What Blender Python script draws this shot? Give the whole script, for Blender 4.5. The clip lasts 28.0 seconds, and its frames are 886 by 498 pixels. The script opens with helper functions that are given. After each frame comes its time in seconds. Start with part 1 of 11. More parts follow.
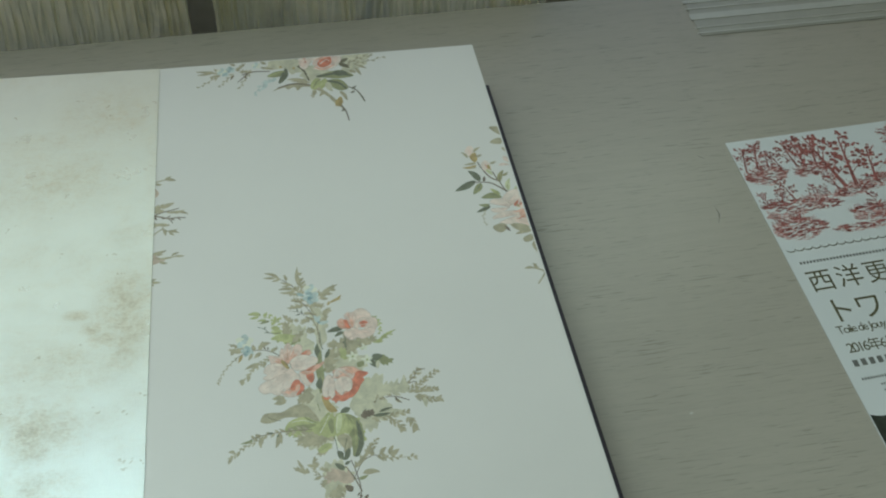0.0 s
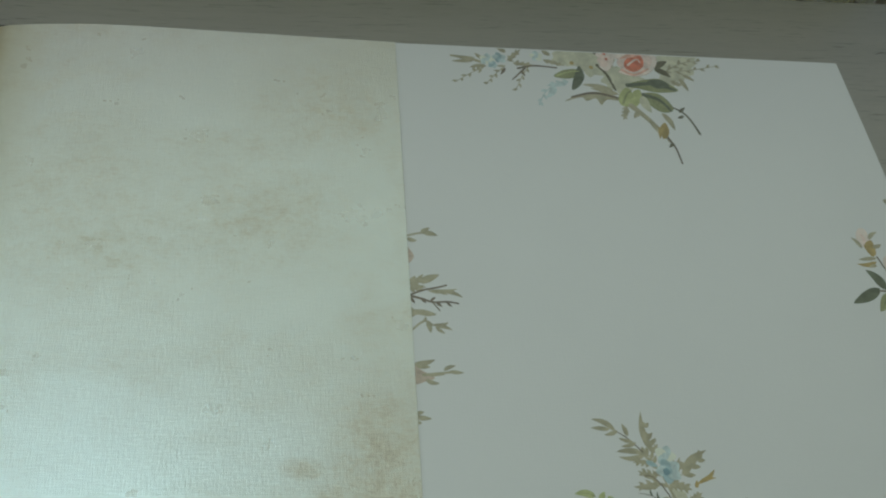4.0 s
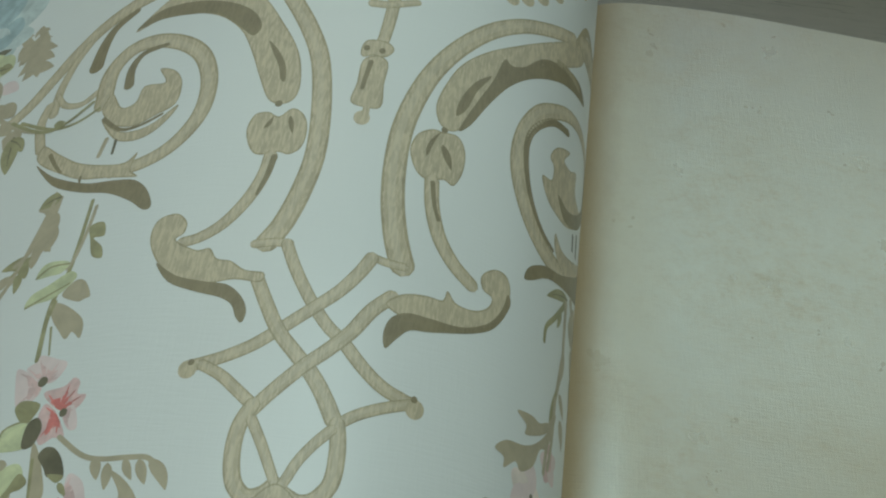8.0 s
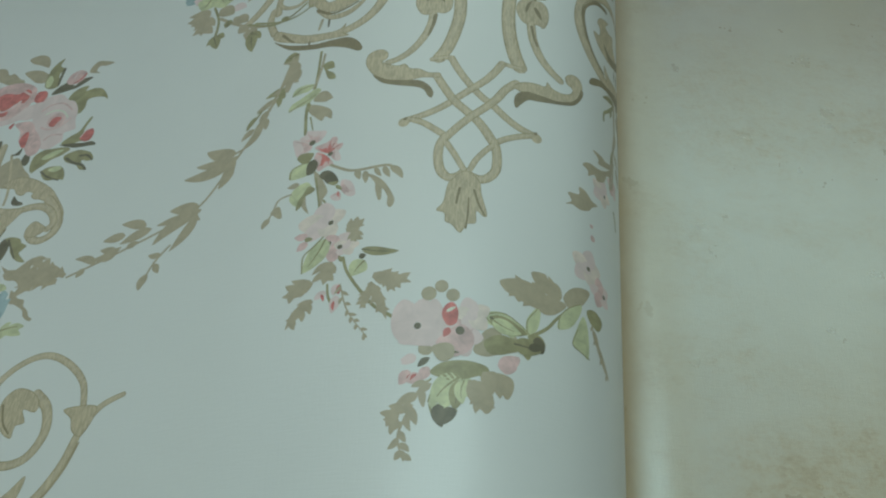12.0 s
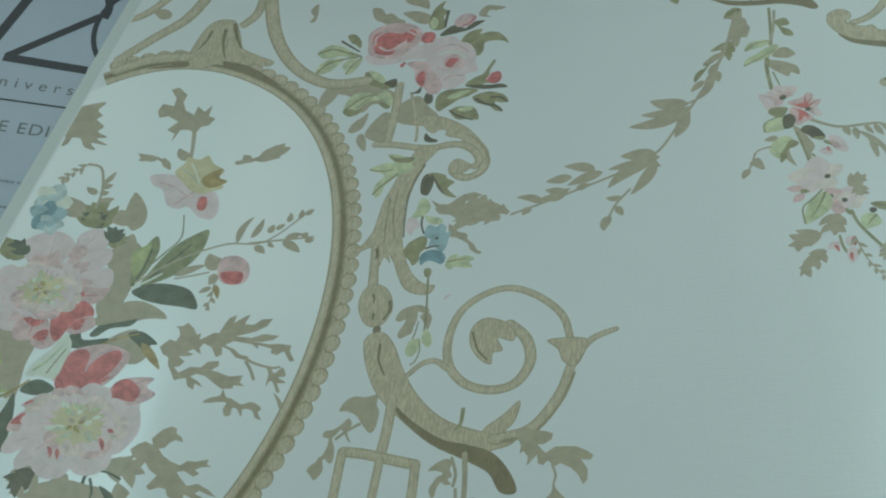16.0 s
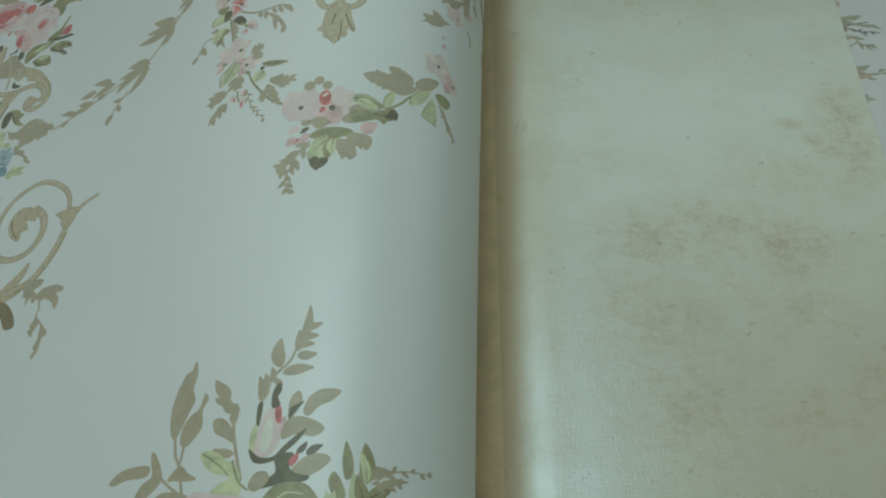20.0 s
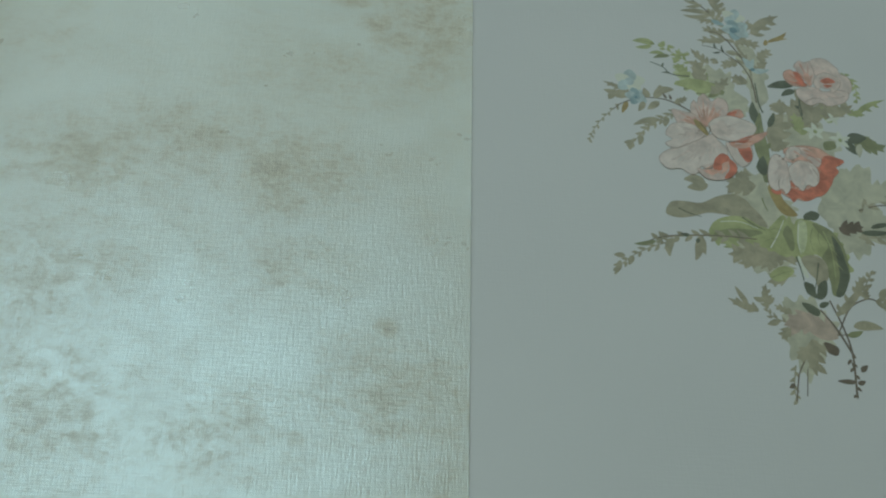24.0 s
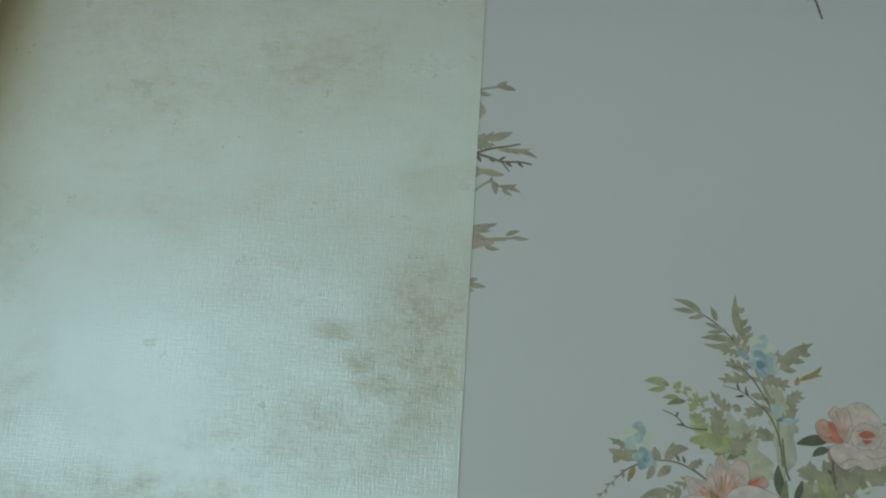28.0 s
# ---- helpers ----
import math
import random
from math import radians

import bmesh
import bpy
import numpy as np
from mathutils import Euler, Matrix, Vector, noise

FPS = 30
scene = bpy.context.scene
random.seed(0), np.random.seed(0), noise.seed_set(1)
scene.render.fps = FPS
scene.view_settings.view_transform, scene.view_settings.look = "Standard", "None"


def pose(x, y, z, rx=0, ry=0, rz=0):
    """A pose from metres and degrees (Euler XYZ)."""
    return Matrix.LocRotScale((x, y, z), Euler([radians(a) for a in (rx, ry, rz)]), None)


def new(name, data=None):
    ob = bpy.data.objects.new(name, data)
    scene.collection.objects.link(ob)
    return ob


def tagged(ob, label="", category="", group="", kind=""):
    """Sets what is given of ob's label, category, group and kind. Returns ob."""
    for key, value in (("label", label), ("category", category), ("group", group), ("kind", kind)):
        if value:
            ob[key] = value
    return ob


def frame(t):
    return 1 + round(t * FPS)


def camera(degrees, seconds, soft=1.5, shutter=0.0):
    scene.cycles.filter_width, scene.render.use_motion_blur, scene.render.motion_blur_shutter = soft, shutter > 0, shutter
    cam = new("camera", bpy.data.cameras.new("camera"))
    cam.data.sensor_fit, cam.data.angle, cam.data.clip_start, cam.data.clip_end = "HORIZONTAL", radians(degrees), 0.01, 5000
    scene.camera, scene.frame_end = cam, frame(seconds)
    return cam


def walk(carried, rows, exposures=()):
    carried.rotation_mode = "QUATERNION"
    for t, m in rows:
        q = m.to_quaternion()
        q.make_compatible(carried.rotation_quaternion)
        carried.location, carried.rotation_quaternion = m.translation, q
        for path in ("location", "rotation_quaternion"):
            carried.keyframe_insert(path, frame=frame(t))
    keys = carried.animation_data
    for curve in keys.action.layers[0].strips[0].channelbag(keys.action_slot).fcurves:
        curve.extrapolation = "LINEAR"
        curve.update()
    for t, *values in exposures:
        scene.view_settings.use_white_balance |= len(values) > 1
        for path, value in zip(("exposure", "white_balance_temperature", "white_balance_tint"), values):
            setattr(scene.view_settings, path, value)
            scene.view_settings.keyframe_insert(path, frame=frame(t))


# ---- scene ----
from mathutils.geometry import tessellate_polygon

cam = camera(47.25, 28.0, soft=2.1)

# seconds, place in metres, turn in degrees
PATH = [
    (0.0, 0.0970, -0.5352, 0.5168, 37.52, -2.47, -8.15),
    (0.5, 0.0697, -0.4861, 0.4698, 37.10, -5.58, -6.53),
    (1.0, 0.0738, -0.4615, 0.4322, 37.03, -6.05, -6.24),
    (1.5, 0.0977, -0.4329, 0.4076, 36.72, -4.31, -7.61),
    (2.0, 0.1091, -0.4062, 0.3908, 36.09, -3.64, -7.09),
    (2.5, 0.0973, -0.3865, 0.3732, 35.24, -3.68, -7.91),
    (3.0, 0.0618, -0.3712, 0.3736, 34.72, -5.46, -7.98),
    (3.5, -0.0121, -0.3448, 0.3670, 34.01, -7.57, -5.89),
    (4.0, -0.0544, -0.3195, 0.3669, 32.82, -9.22, -4.03),
    (4.5, -0.0880, -0.3117, 0.3647, 32.37, -9.66, -1.93),
    (6.5, -0.1612, -0.2954, 0.3172, 32.03, -8.36, 3.73),
    (7.0, -0.1948, -0.2766, 0.2992, 31.34, -8.69, 4.69),
    (7.5, -0.2242, -0.2638, 0.2890, 31.02, -8.95, 5.08),
    (8.0, -0.2391, -0.2715, 0.2851, 31.18, -8.76, 5.58),
    (8.5, -0.2429, -0.2840, 0.2903, 32.27, -8.41, 4.90),
    (9.0, -0.2487, -0.3095, 0.2900, 33.22, -7.78, 4.94),
    (9.5, -0.2490, -0.3333, 0.2862, 33.82, -7.01, 4.35),
    (10.0, -0.2502, -0.3417, 0.2812, 34.14, -7.05, 4.58),
    (10.5, -0.2472, -0.3453, 0.2805, 34.13, -6.35, 4.49),
    (11.0, -0.2446, -0.3483, 0.2867, 34.06, -5.94, 4.39),
    (11.5, -0.2521, -0.3760, 0.3124, 34.24, -6.23, 3.93),
    (12.0, -0.2742, -0.4129, 0.3457, 35.49, -7.68, 2.97),
    (12.5, -0.3173, -0.4282, 0.3389, 35.64, -9.58, 2.77),
    (13.0, -0.3612, -0.4286, 0.3291, 33.88, -11.31, 5.44),
    (13.5, -0.3829, -0.4263, 0.3311, 33.04, -10.97, 7.02),
    (15.5, -0.4283, -0.4144, 0.3138, 31.96, -9.94, 7.47),
    (16.0, -0.4137, -0.4347, 0.3343, 32.52, -8.15, 6.61),
    (16.5, -0.4002, -0.4583, 0.3539, 32.43, -8.28, 7.14),
    (17.0, -0.4045, -0.4935, 0.3810, 32.81, -7.36, 7.40),
    (17.5, -0.3856, -0.5181, 0.3909, 33.63, -5.69, 6.12),
    (18.0, -0.3580, -0.5356, 0.3936, 34.26, -4.05, 4.85),
    (18.5, -0.3246, -0.5338, 0.3924, 34.75, -3.33, 3.31),
    (19.0, -0.2985, -0.5298, 0.3894, 35.01, -3.09, 2.76),
    (19.5, -0.2641, -0.5273, 0.3825, 35.18, -2.97, 2.81),
    (20.0, -0.2167, -0.5217, 0.3834, 35.27, -2.70, 0.51),
    (20.5, -0.1756, -0.5192, 0.3711, 35.15, -3.30, 1.04),
    (21.0, -0.1385, -0.5264, 0.3646, 35.16, -3.22, 0.44),
    (21.5, -0.0857, -0.5313, 0.3356, 36.08, -3.70, -1.28),
    (23.5, -0.0053, -0.4783, 0.3090, 32.09, -3.89, 0.84),
    (24.0, -0.0220, -0.4431, 0.2858, 31.06, -3.96, 1.21),
    (24.5, -0.0174, -0.4242, 0.2657, 30.29, -4.15, 0.15),
    (25.0, -0.0172, -0.4025, 0.2757, 29.46, -4.44, 0.54),
    (25.5, -0.0390, -0.3809, 0.2967, 28.40, -3.53, 2.19),
    (26.0, -0.0405, -0.3577, 0.3085, 28.03, -2.78, 2.79),
    (26.5, -0.0262, -0.3333, 0.3141, 28.21, -2.23, 2.97),
    (27.0, -0.0085, -0.3267, 0.3162, 28.58, -1.66, 2.91),
    (27.5, -0.0008, -0.3251, 0.3186, 29.07, -1.08, 3.01),
    (28.0, -0.0028, -0.3242, 0.3189, 29.15, -0.75, 3.64),
]
EXPOSURES = [
    (0.0, -0.21, 6550, 7), (1.0, -0.34, 6580, 8), (2.0, -0.38, 6600, 9), (4.0, -0.60, 6500, 8), (7.0, -0.58, 6450, 8), (9.0, -0.56, 6400, 8),
    (13.0, -0.70, 6250, 5), (17.0, -0.72, 5950, 2), (18.5, -0.78, 6100, 4), (20.0, -0.74, 6350, 6), (21.5, -0.68, 6500, 7), (24.0, -0.90, 6200, 7), (28.0, -0.90, 6200, 7),
]
walk(cam, [(r[0], pose(*r[1:])) for r in PATH], EXPOSURES)

# ---- light: one wide window behind the desk, an overcast sky outside it ----
world = bpy.data.worlds.new("sky")
scene.world = world
world.use_nodes = True
sky = world.node_tree.nodes.new("ShaderNodeTexSky")
sky.sky_type, sky.sun_disc = "NISHITA", False
sky.sun_elevation, sky.sun_rotation = radians(48), radians(-40)
world.node_tree.links.new(sky.outputs[0], world.node_tree.nodes["Background"].inputs[0])
world.node_tree.nodes["Background"].inputs[1].default_value = 0.09

TURN = 2.6                      # the desk and the window wall stand a little turned to the book
ROOM = pose(0, 0, 0, 0, 0, TURN)


def area_lamp(name, m, sx, sy, watts, colour):
    data = bpy.data.lights.new(name, "AREA")
    data.shape, data.size, data.size_y, data.energy, data.color = "RECTANGLE", sx, sy, watts, colour
    ob = new(name, data)
    ob.matrix_world = m
    return ob


area_lamp("window_light", ROOM @ pose(-0.44, 0.15, 1.42, 90, 0, 180), 0.70, 0.80, 23.0, (0.735, 0.965, 0.95))
area_lamp("window_light_low", ROOM @ pose(-0.22, 0.16, 0.47, 90, 0, 180), 1.6, 0.38, 2.6, (0.80, 0.98, 0.82))
# unseen fill added from the left; the wall there has no window
area_lamp("side_fill_light", ROOM @ pose(-2.15, -0.9, 0.95, 90, 0, -90), 1.3, 1.1, 3.6, (0.72, 0.96, 0.97))


# ---- materials ----
def material(name):
    m = bpy.data.materials.new(name)
    m.use_nodes = True
    return m, m.node_tree.nodes, m.node_tree.links, m.node_tree.nodes["Principled BSDF"]


def coords(n, l, scale=(1, 1, 1), turn=0.0):
    tc, mp = n.new("ShaderNodeTexCoord"), n.new("ShaderNodeMapping")
    l.new(tc.outputs["Object"], mp.inputs["Vector"])
    mp.inputs["Scale"].default_value, mp.inputs["Rotation"].default_value = scale, (0, 0, turn)
    return mp.outputs["Vector"]


def speckle(n, l, vec, scale, detail=4.0, rough=0.6, warp=0.0):
    t = n.new("ShaderNodeTexNoise")
    l.new(vec, t.inputs["Vector"])
    t.inputs["Scale"].default_value, t.inputs["Detail"].default_value = scale, detail
    t.inputs["Roughness"].default_value, t.inputs["Distortion"].default_value = rough, warp
    return t.outputs["Fac"]


def ramp(n, l, fac, stops):
    r = n.new("ShaderNodeValToRGB")
    l.new(fac, r.inputs["Fac"])
    while len(r.color_ramp.elements) < len(stops):
        r.color_ramp.elements.new(0.5)
    for e, (p, c) in zip(r.color_ramp.elements, stops):
        e.position, e.color = p, (*c, 1) if len(c) == 3 else c
    return r.outputs["Color"]


def grey(v):
    return (v, v, v)


def mix(n, l, fac, a, b, mode="MIX"):
    m = n.new("ShaderNodeMix")
    m.data_type, m.blend_type = "RGBA", mode
    for key, v in ((0, fac), (6, a), (7, b)):
        if hasattr(v, "is_output"):
            l.new(v, m.inputs[key])
        else:
            m.inputs[key].default_value = v if key == 0 else (*v, 1)
    return m.outputs[2]


def maths(n, l, op, a, b):
    m = n.new("ShaderNodeMath")
    m.operation = op
    for k, v in enumerate((a, b)):
        if hasattr(v, "is_output"):
            l.new(v, m.inputs[k])
        else:
            m.inputs[k].default_value = v
    return m.outputs[0]


def bump(n, l, b, height, strength, distance):
    t = n.new("ShaderNodeBump")
    t.inputs["Strength"].default_value, t.inputs["Distance"].default_value = strength, distance
    l.new(height, t.inputs["Height"])
    l.new(t.outputs["Normal"], b.inputs["Normal"])


def plain(name, colour, rough=0.6, metal=0.0, vary=0.12, scale=60.0):
    m, n, l, b = material(name)
    f = speckle(n, l, coords(n, l), scale, 5, 0.65)
    lo, hi = tuple(c * (1 - vary) for c in colour), tuple(min(1, c * (1 + vary)) for c in colour)
    l.new(ramp(n, l, f, [(0.3, lo), (0.7, hi)]), b.inputs["Base Color"])
    b.inputs["Roughness"].default_value, b.inputs["Metallic"].default_value = rough, metal
    return m


def ink(name, colour, vary=0.20, scale=230.0, hatch=0.0, rough=0.42):
    """Printed colour: blotchy like water colour, with an optional fine hatching, on the paper's own weave."""
    m, n, l, b = material(name)
    v = coords(n, l)
    f = speckle(n, l, v, scale, 4, 0.6, 0.4)
    lo, hi = tuple(c * (1 - vary) for c in colour), tuple(min(0.92, c * (1 + vary)) for c in colour)
    col = ramp(n, l, f, [(0.32, lo), (0.68, hi)])
    if hatch:
        h = speckle(n, l, coords(n, l, (5, 1, 1), radians(-38)), 330, 3, 0.6, 0.3)
        col = mix(n, l, ramp(n, l, h, [(0.44, grey(0)), (0.60, grey(hatch))]), col, tuple(min(0.9, c * 1.35 + 0.03) for c in colour))
    l.new(col, b.inputs["Base Color"])
    b.inputs["Roughness"].default_value = rough
    bump(n, l, b, speckle(n, l, v, 900, 2, 0.5), 0.08, 0.0003)
    return m


def paper(name, colour, rough):
    """Coated wallpaper with a faint woven emboss and very soft mottling."""
    m, n, l, b = material(name)
    v = coords(n, l)
    f = speckle(n, l, v, 9, 5, 0.55)
    lo = tuple(c * 0.965 for c in colour)
    l.new(ramp(n, l, f, [(0.35, lo), (0.65, colour)]), b.inputs["Base Color"])
    l.new(ramp(n, l, speckle(n, l, v, 30, 3, 0.5), [(0.3, grey(rough - 0.04)), (0.7, grey(rough + 0.05))]), b.inputs["Roughness"])
    w = maths(n, l, "ADD", speckle(n, l, coords(n, l, (1, 9, 1)), 190, 2, 0.5), speckle(n, l, coords(n, l, (9, 1, 1)), 190, 2, 0.5))
    bump(n, l, b, w, 0.10, 0.0004)
    return m


def blob(n, l, x, y, rx, ry, warp):
    """A soft patch round (x, y), its outline broken up by warp."""
    mp = n.new("ShaderNodeMapping")
    tc = n.new("ShaderNodeTexCoord")
    l.new(tc.outputs["Object"], mp.inputs["Vector"])
    mp.vector_type = "TEXTURE"
    mp.inputs["Location"].default_value, mp.inputs["Scale"].default_value = (x, y, 0.038), (rx, ry, 1)
    g = n.new("ShaderNodeTexGradient")
    g.gradient_type = "SPHERICAL"
    l.new(mp.outputs["Vector"], g.inputs["Vector"])
    return maths(n, l, "MULTIPLY", g.outputs["Fac"], warp)


STAINS = ((-0.014, -0.200, 0.022, 0.050, 2.2), (-0.055, -0.268, 0.036, 0.027, 2.0), (-0.085, -0.257, 0.045, 0.022, 1.6), (-0.112, -0.268, 0.050, 0.026, 1.7), (-0.118, -0.305, 0.050, 0.040, 1.5), (-0.108, -0.345, 0.050, 0.050, 1.5),
          (-0.050, -0.302, 0.028, 0.018, 1.5), (-0.022, -0.338, 0.036, 0.028, 1.7), (-0.064, -0.350, 0.040, 0.028, 1.5), (-0.114, -0.110, 0.066, 0.042, 1.0), (-0.060, -0.096, 0.060, 0.040, 1.1), (-0.030, -0.042, 0.050, 0.040, 0.9),
          (-0.146, -0.170, 0.022, 0.040, 0.8), (-0.130, -0.068, 0.050, 0.040, 0.7), (-0.110, -0.420, 0.060, 0.050, 1.2), (-0.040, -0.198, 0.010, 0.005, 2.4), (-0.031, -0.208, 0.010, 0.006, 2.4), (-0.024, -0.216, 0.012, 0.008, 2.4), (-0.023, -0.319, 0.005, 0.004, 3.0))


def parchment():
    """Pearly cream wallpaper printed like worn linen: brown rubbed patches, short dark ticks, a woven emboss under a pearl lacquer."""
    m, n, l, b = material("parchment_paper")
    v = coords(n, l)
    broad = speckle(n, l, coords(n, l, (0.9, 1.2, 1)), 15, 7, 0.68, 0.5)
    streak = speckle(n, l, coords(n, l, (1.0, 2.0, 1)), 150, 6, 0.75)
    grain = speckle(n, l, coords(n, l, (1.0, 1.5, 1)), 480, 3, 0.7)
    rub = maths(n, l, "MULTIPLY", ramp(n, l, streak, [(0.40, grey(0.10)), (0.60, grey(1.0))]), ramp(n, l, grain, [(0.42, grey(0.25)), (0.58, grey(1.0))]))
    patch = ramp(n, l, broad, [(0.44, grey(0)), (0.72, grey(0.62))])
    ragged = ramp(n, l, speckle(n, l, coords(n, l, (1, 1.3, 1)), 75, 8, 0.78, 0.5), [(0.36, grey(0.2)), (0.62, grey(1.0))])
    for x, y, rx, ry, force in STAINS:
        patch = maths(n, l, "MAXIMUM", patch, maths(n, l, "MULTIPLY", blob(n, l, x, y, rx, ry, ragged), force * 0.75))
    worn = maths(n, l, "MULTIPLY", patch, rub)
    base = ramp(n, l, speckle(n, l, v, 24, 6, 0.6), [(0.3, (0.76, 0.640, 0.445)), (0.7, (0.82, 0.708, 0.515))])
    cloud = ramp(n, l, speckle(n, l, coords(n, l, (0.9, 1.4, 1)), 60, 9, 0.85, 0.2), [(0.42, grey(0)), (0.75, grey(0.20))])
    base = mix(n, l, cloud, base, (0.64, 0.54, 0.40))
    wash = maths(n, l, "MULTIPLY", patch, ramp(n, l, speckle(n, l, coords(n, l, (1, 1.2, 1)), 170, 5, 0.8), [(0.40, grey(0.10)), (0.62, grey(0.70))]))
    base = mix(n, l, wash, base, (0.61, 0.465, 0.275))
    col = mix(n, l, maths(n, l, "MULTIPLY", worn, 0.44), base, (0.45, 0.325, 0.195))
    # shade along the gutter fold, mixed into the page colour as brown
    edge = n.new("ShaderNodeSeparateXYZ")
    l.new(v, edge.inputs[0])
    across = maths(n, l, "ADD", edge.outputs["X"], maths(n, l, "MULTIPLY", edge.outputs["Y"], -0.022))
    fold_shade = maths(n, l, "ADD", across, maths(n, l, "MULTIPLY", speckle(n, l, coords(n, l, (1, 0.3, 1)), 180, 4, 0.7), 0.007))
    col = mix(n, l, ramp(n, l, maths(n, l, "ADD", maths(n, l, "MULTIPLY", fold_shade, 45), 8.0), [(0.42, grey(0.95)), (0.95, grey(0))]), col, (0.60, 0.45, 0.27))
    tick = maths(n, l, "MULTIPLY", ramp(n, l, speckle(n, l, coords(n, l, (0.7, 2.6, 1)), 260, 3, 0.75), [(0.64, grey(0)), (0.69, grey(1))]), ramp(n, l, speckle(n, l, v, 38, 3, 0.5), [(0.48, grey(0)), (0.66, grey(0.12))]))
    col = mix(n, l, tick, col, (0.40, 0.31, 0.205))
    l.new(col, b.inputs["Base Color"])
    # pearl pigment: a strong, slightly blue gloss that is rubbed off with the print
    b.inputs["IOR"].default_value = 2.25
    b.inputs["Specular Tint"].default_value = (0.69, 0.88, 1.0, 1)
    # the gloss is cut back towards the fold as well
    fold = maths(n, l, "MULTIPLY", maths(n, l, "ADD", across, 0.172), 30)
    lacquer = maths(n, l, "MULTIPLY", ramp(n, l, maths(n, l, "ADD", worn, maths(n, l, "MULTIPLY", patch, 0.35)), [(0.0, grey(0.82)), (0.6, grey(0.36))]), ramp(n, l, fold, [(0.0, grey(0.15)), (0.9, grey(1.0))]))
    l.new(lacquer, b.inputs["Specular IOR Level"])
    l.new(ramp(n, l, speckle(n, l, v, 60, 4, 0.6), [(0.3, grey(0.27)), (0.7, grey(0.32))]), b.inputs["Roughness"])
    w = maths(n, l, "ADD", speckle(n, l, coords(n, l, (11, 1, 1)), 190, 3, 0.6), maths(n, l, "MULTIPLY", speckle(n, l, coords(n, l, (1, 11, 1)), 190, 3, 0.6), 0.7))
    h = maths(n, l, "ADD", w, maths(n, l, "MULTIPLY", worn, -0.3))
    bump(n, l, b, h, 0.19, 0.0006)
    return m


def wood():
    """Grey limed laminate: faint bands along x, and long thin dark pores in wavering rows."""
    m, n, l, b = material("grey_wood")
    long = speckle(n, l, coords(n, l, (0.9, 26, 6)), 7, 6, 0.6, 0.7)
    pore = speckle(n, l, coords(n, l, (26, 520, 60)), 1.7, 3, 0.62, 0.55)
    fine = speckle(n, l, coords(n, l, (40, 900, 60)), 1.7, 3, 0.6, 0.4)
    where = speckle(n, l, coords(n, l, (5, 14, 4)), 3.0, 4, 0.6, 0.6)
    col = ramp(n, l, long, [(0.30, (0.435, 0.398, 0.342)), (0.52, (0.452, 0.414, 0.356)), (0.72, (0.468, 0.428, 0.368))])
    rows = maths(n, l, "MULTIPLY", ramp(n, l, pore, [(0.58, grey(0)), (0.66, grey(1))]), ramp(n, l, where, [(0.36, grey(0.05)), (0.62, grey(0.85))]))
    col = mix(n, l, rows, col, (0.245, 0.222, 0.182))
    col = mix(n, l, ramp(n, l, fine, [(0.50, grey(0)), (0.72, grey(0.30))]), col, (0.33, 0.30, 0.25))
    scuff = ramp(n, l, speckle(n, l, coords(n, l, (1, 0.6, 1), 0.3), 9, 5, 0.6), [(0.5, grey(0)), (0.75, grey(0.18))])
    col = mix(n, l, scuff, col, (0.30, 0.275, 0.232))
    l.new(col, b.inputs["Base Color"])
    b.inputs["Roughness"].default_value = 0.32
    bump(n, l, b, pore, 0.10, 0.0005)
    return m


PAPER = paper("white_wallpaper", (0.765, 0.728, 0.70), 0.40)
PEARL = paper("ivory_wallpaper", (0.785, 0.775, 0.745), 0.38)
STOCK = paper("page_stock", (0.70, 0.69, 0.64), 0.6)
for slot, v in (("Coat Weight", 0.12), ("Coat IOR", 1.8), ("Coat Roughness", 0.33)):
    PEARL.node_tree.nodes["Principled BSDF"].inputs[slot].default_value = v
PARCH = parchment()
WOOD = wood()
WALL = plain("wall_paint", (0.62, 0.58, 0.50), 0.85, 0, 0.04, 5)
FLOOR = plain("floor_boards", (0.26, 0.20, 0.14), 0.5, 0, 0.2, 12)
COVER = plain("cover_board", (0.46, 0.50, 0.56), 0.34, 0, 0.04, 30)
CLOTH = plain("dark_binding_cloth", (0.045, 0.035, 0.05), 0.6, 0, 0.2, 300)
BLACK = plain("black_ink", (0.025, 0.025, 0.028), 0.4)
GREYINK = plain("grey_ink", (0.22, 0.24, 0.27), 0.5)
ALU = plain("brushed_aluminium", (0.60, 0.60, 0.58), 0.38, 0.25, 0.08, 80)
# brown that stands for the shade in the book's gutter
GUTTER_SHADE = plain("brown_gutter_shade", (0.70, 0.54, 0.325), 0.55, 0, 0.12, 90)
# pale tones of the window's reflection on the desk; second also the chip
GLINT = plain("pale_glint_band", (0.43, 0.415, 0.37), 0.4, 0, 0.05, 60)
GLINT_CHIP = plain("pale_glint_and_chip", (0.56, 0.55, 0.51), 0.4, 0, 0.05, 60)
STEEL = plain("grey_metal_frame", (0.33, 0.34, 0.33), 0.45, 0.5, 0.1, 40)

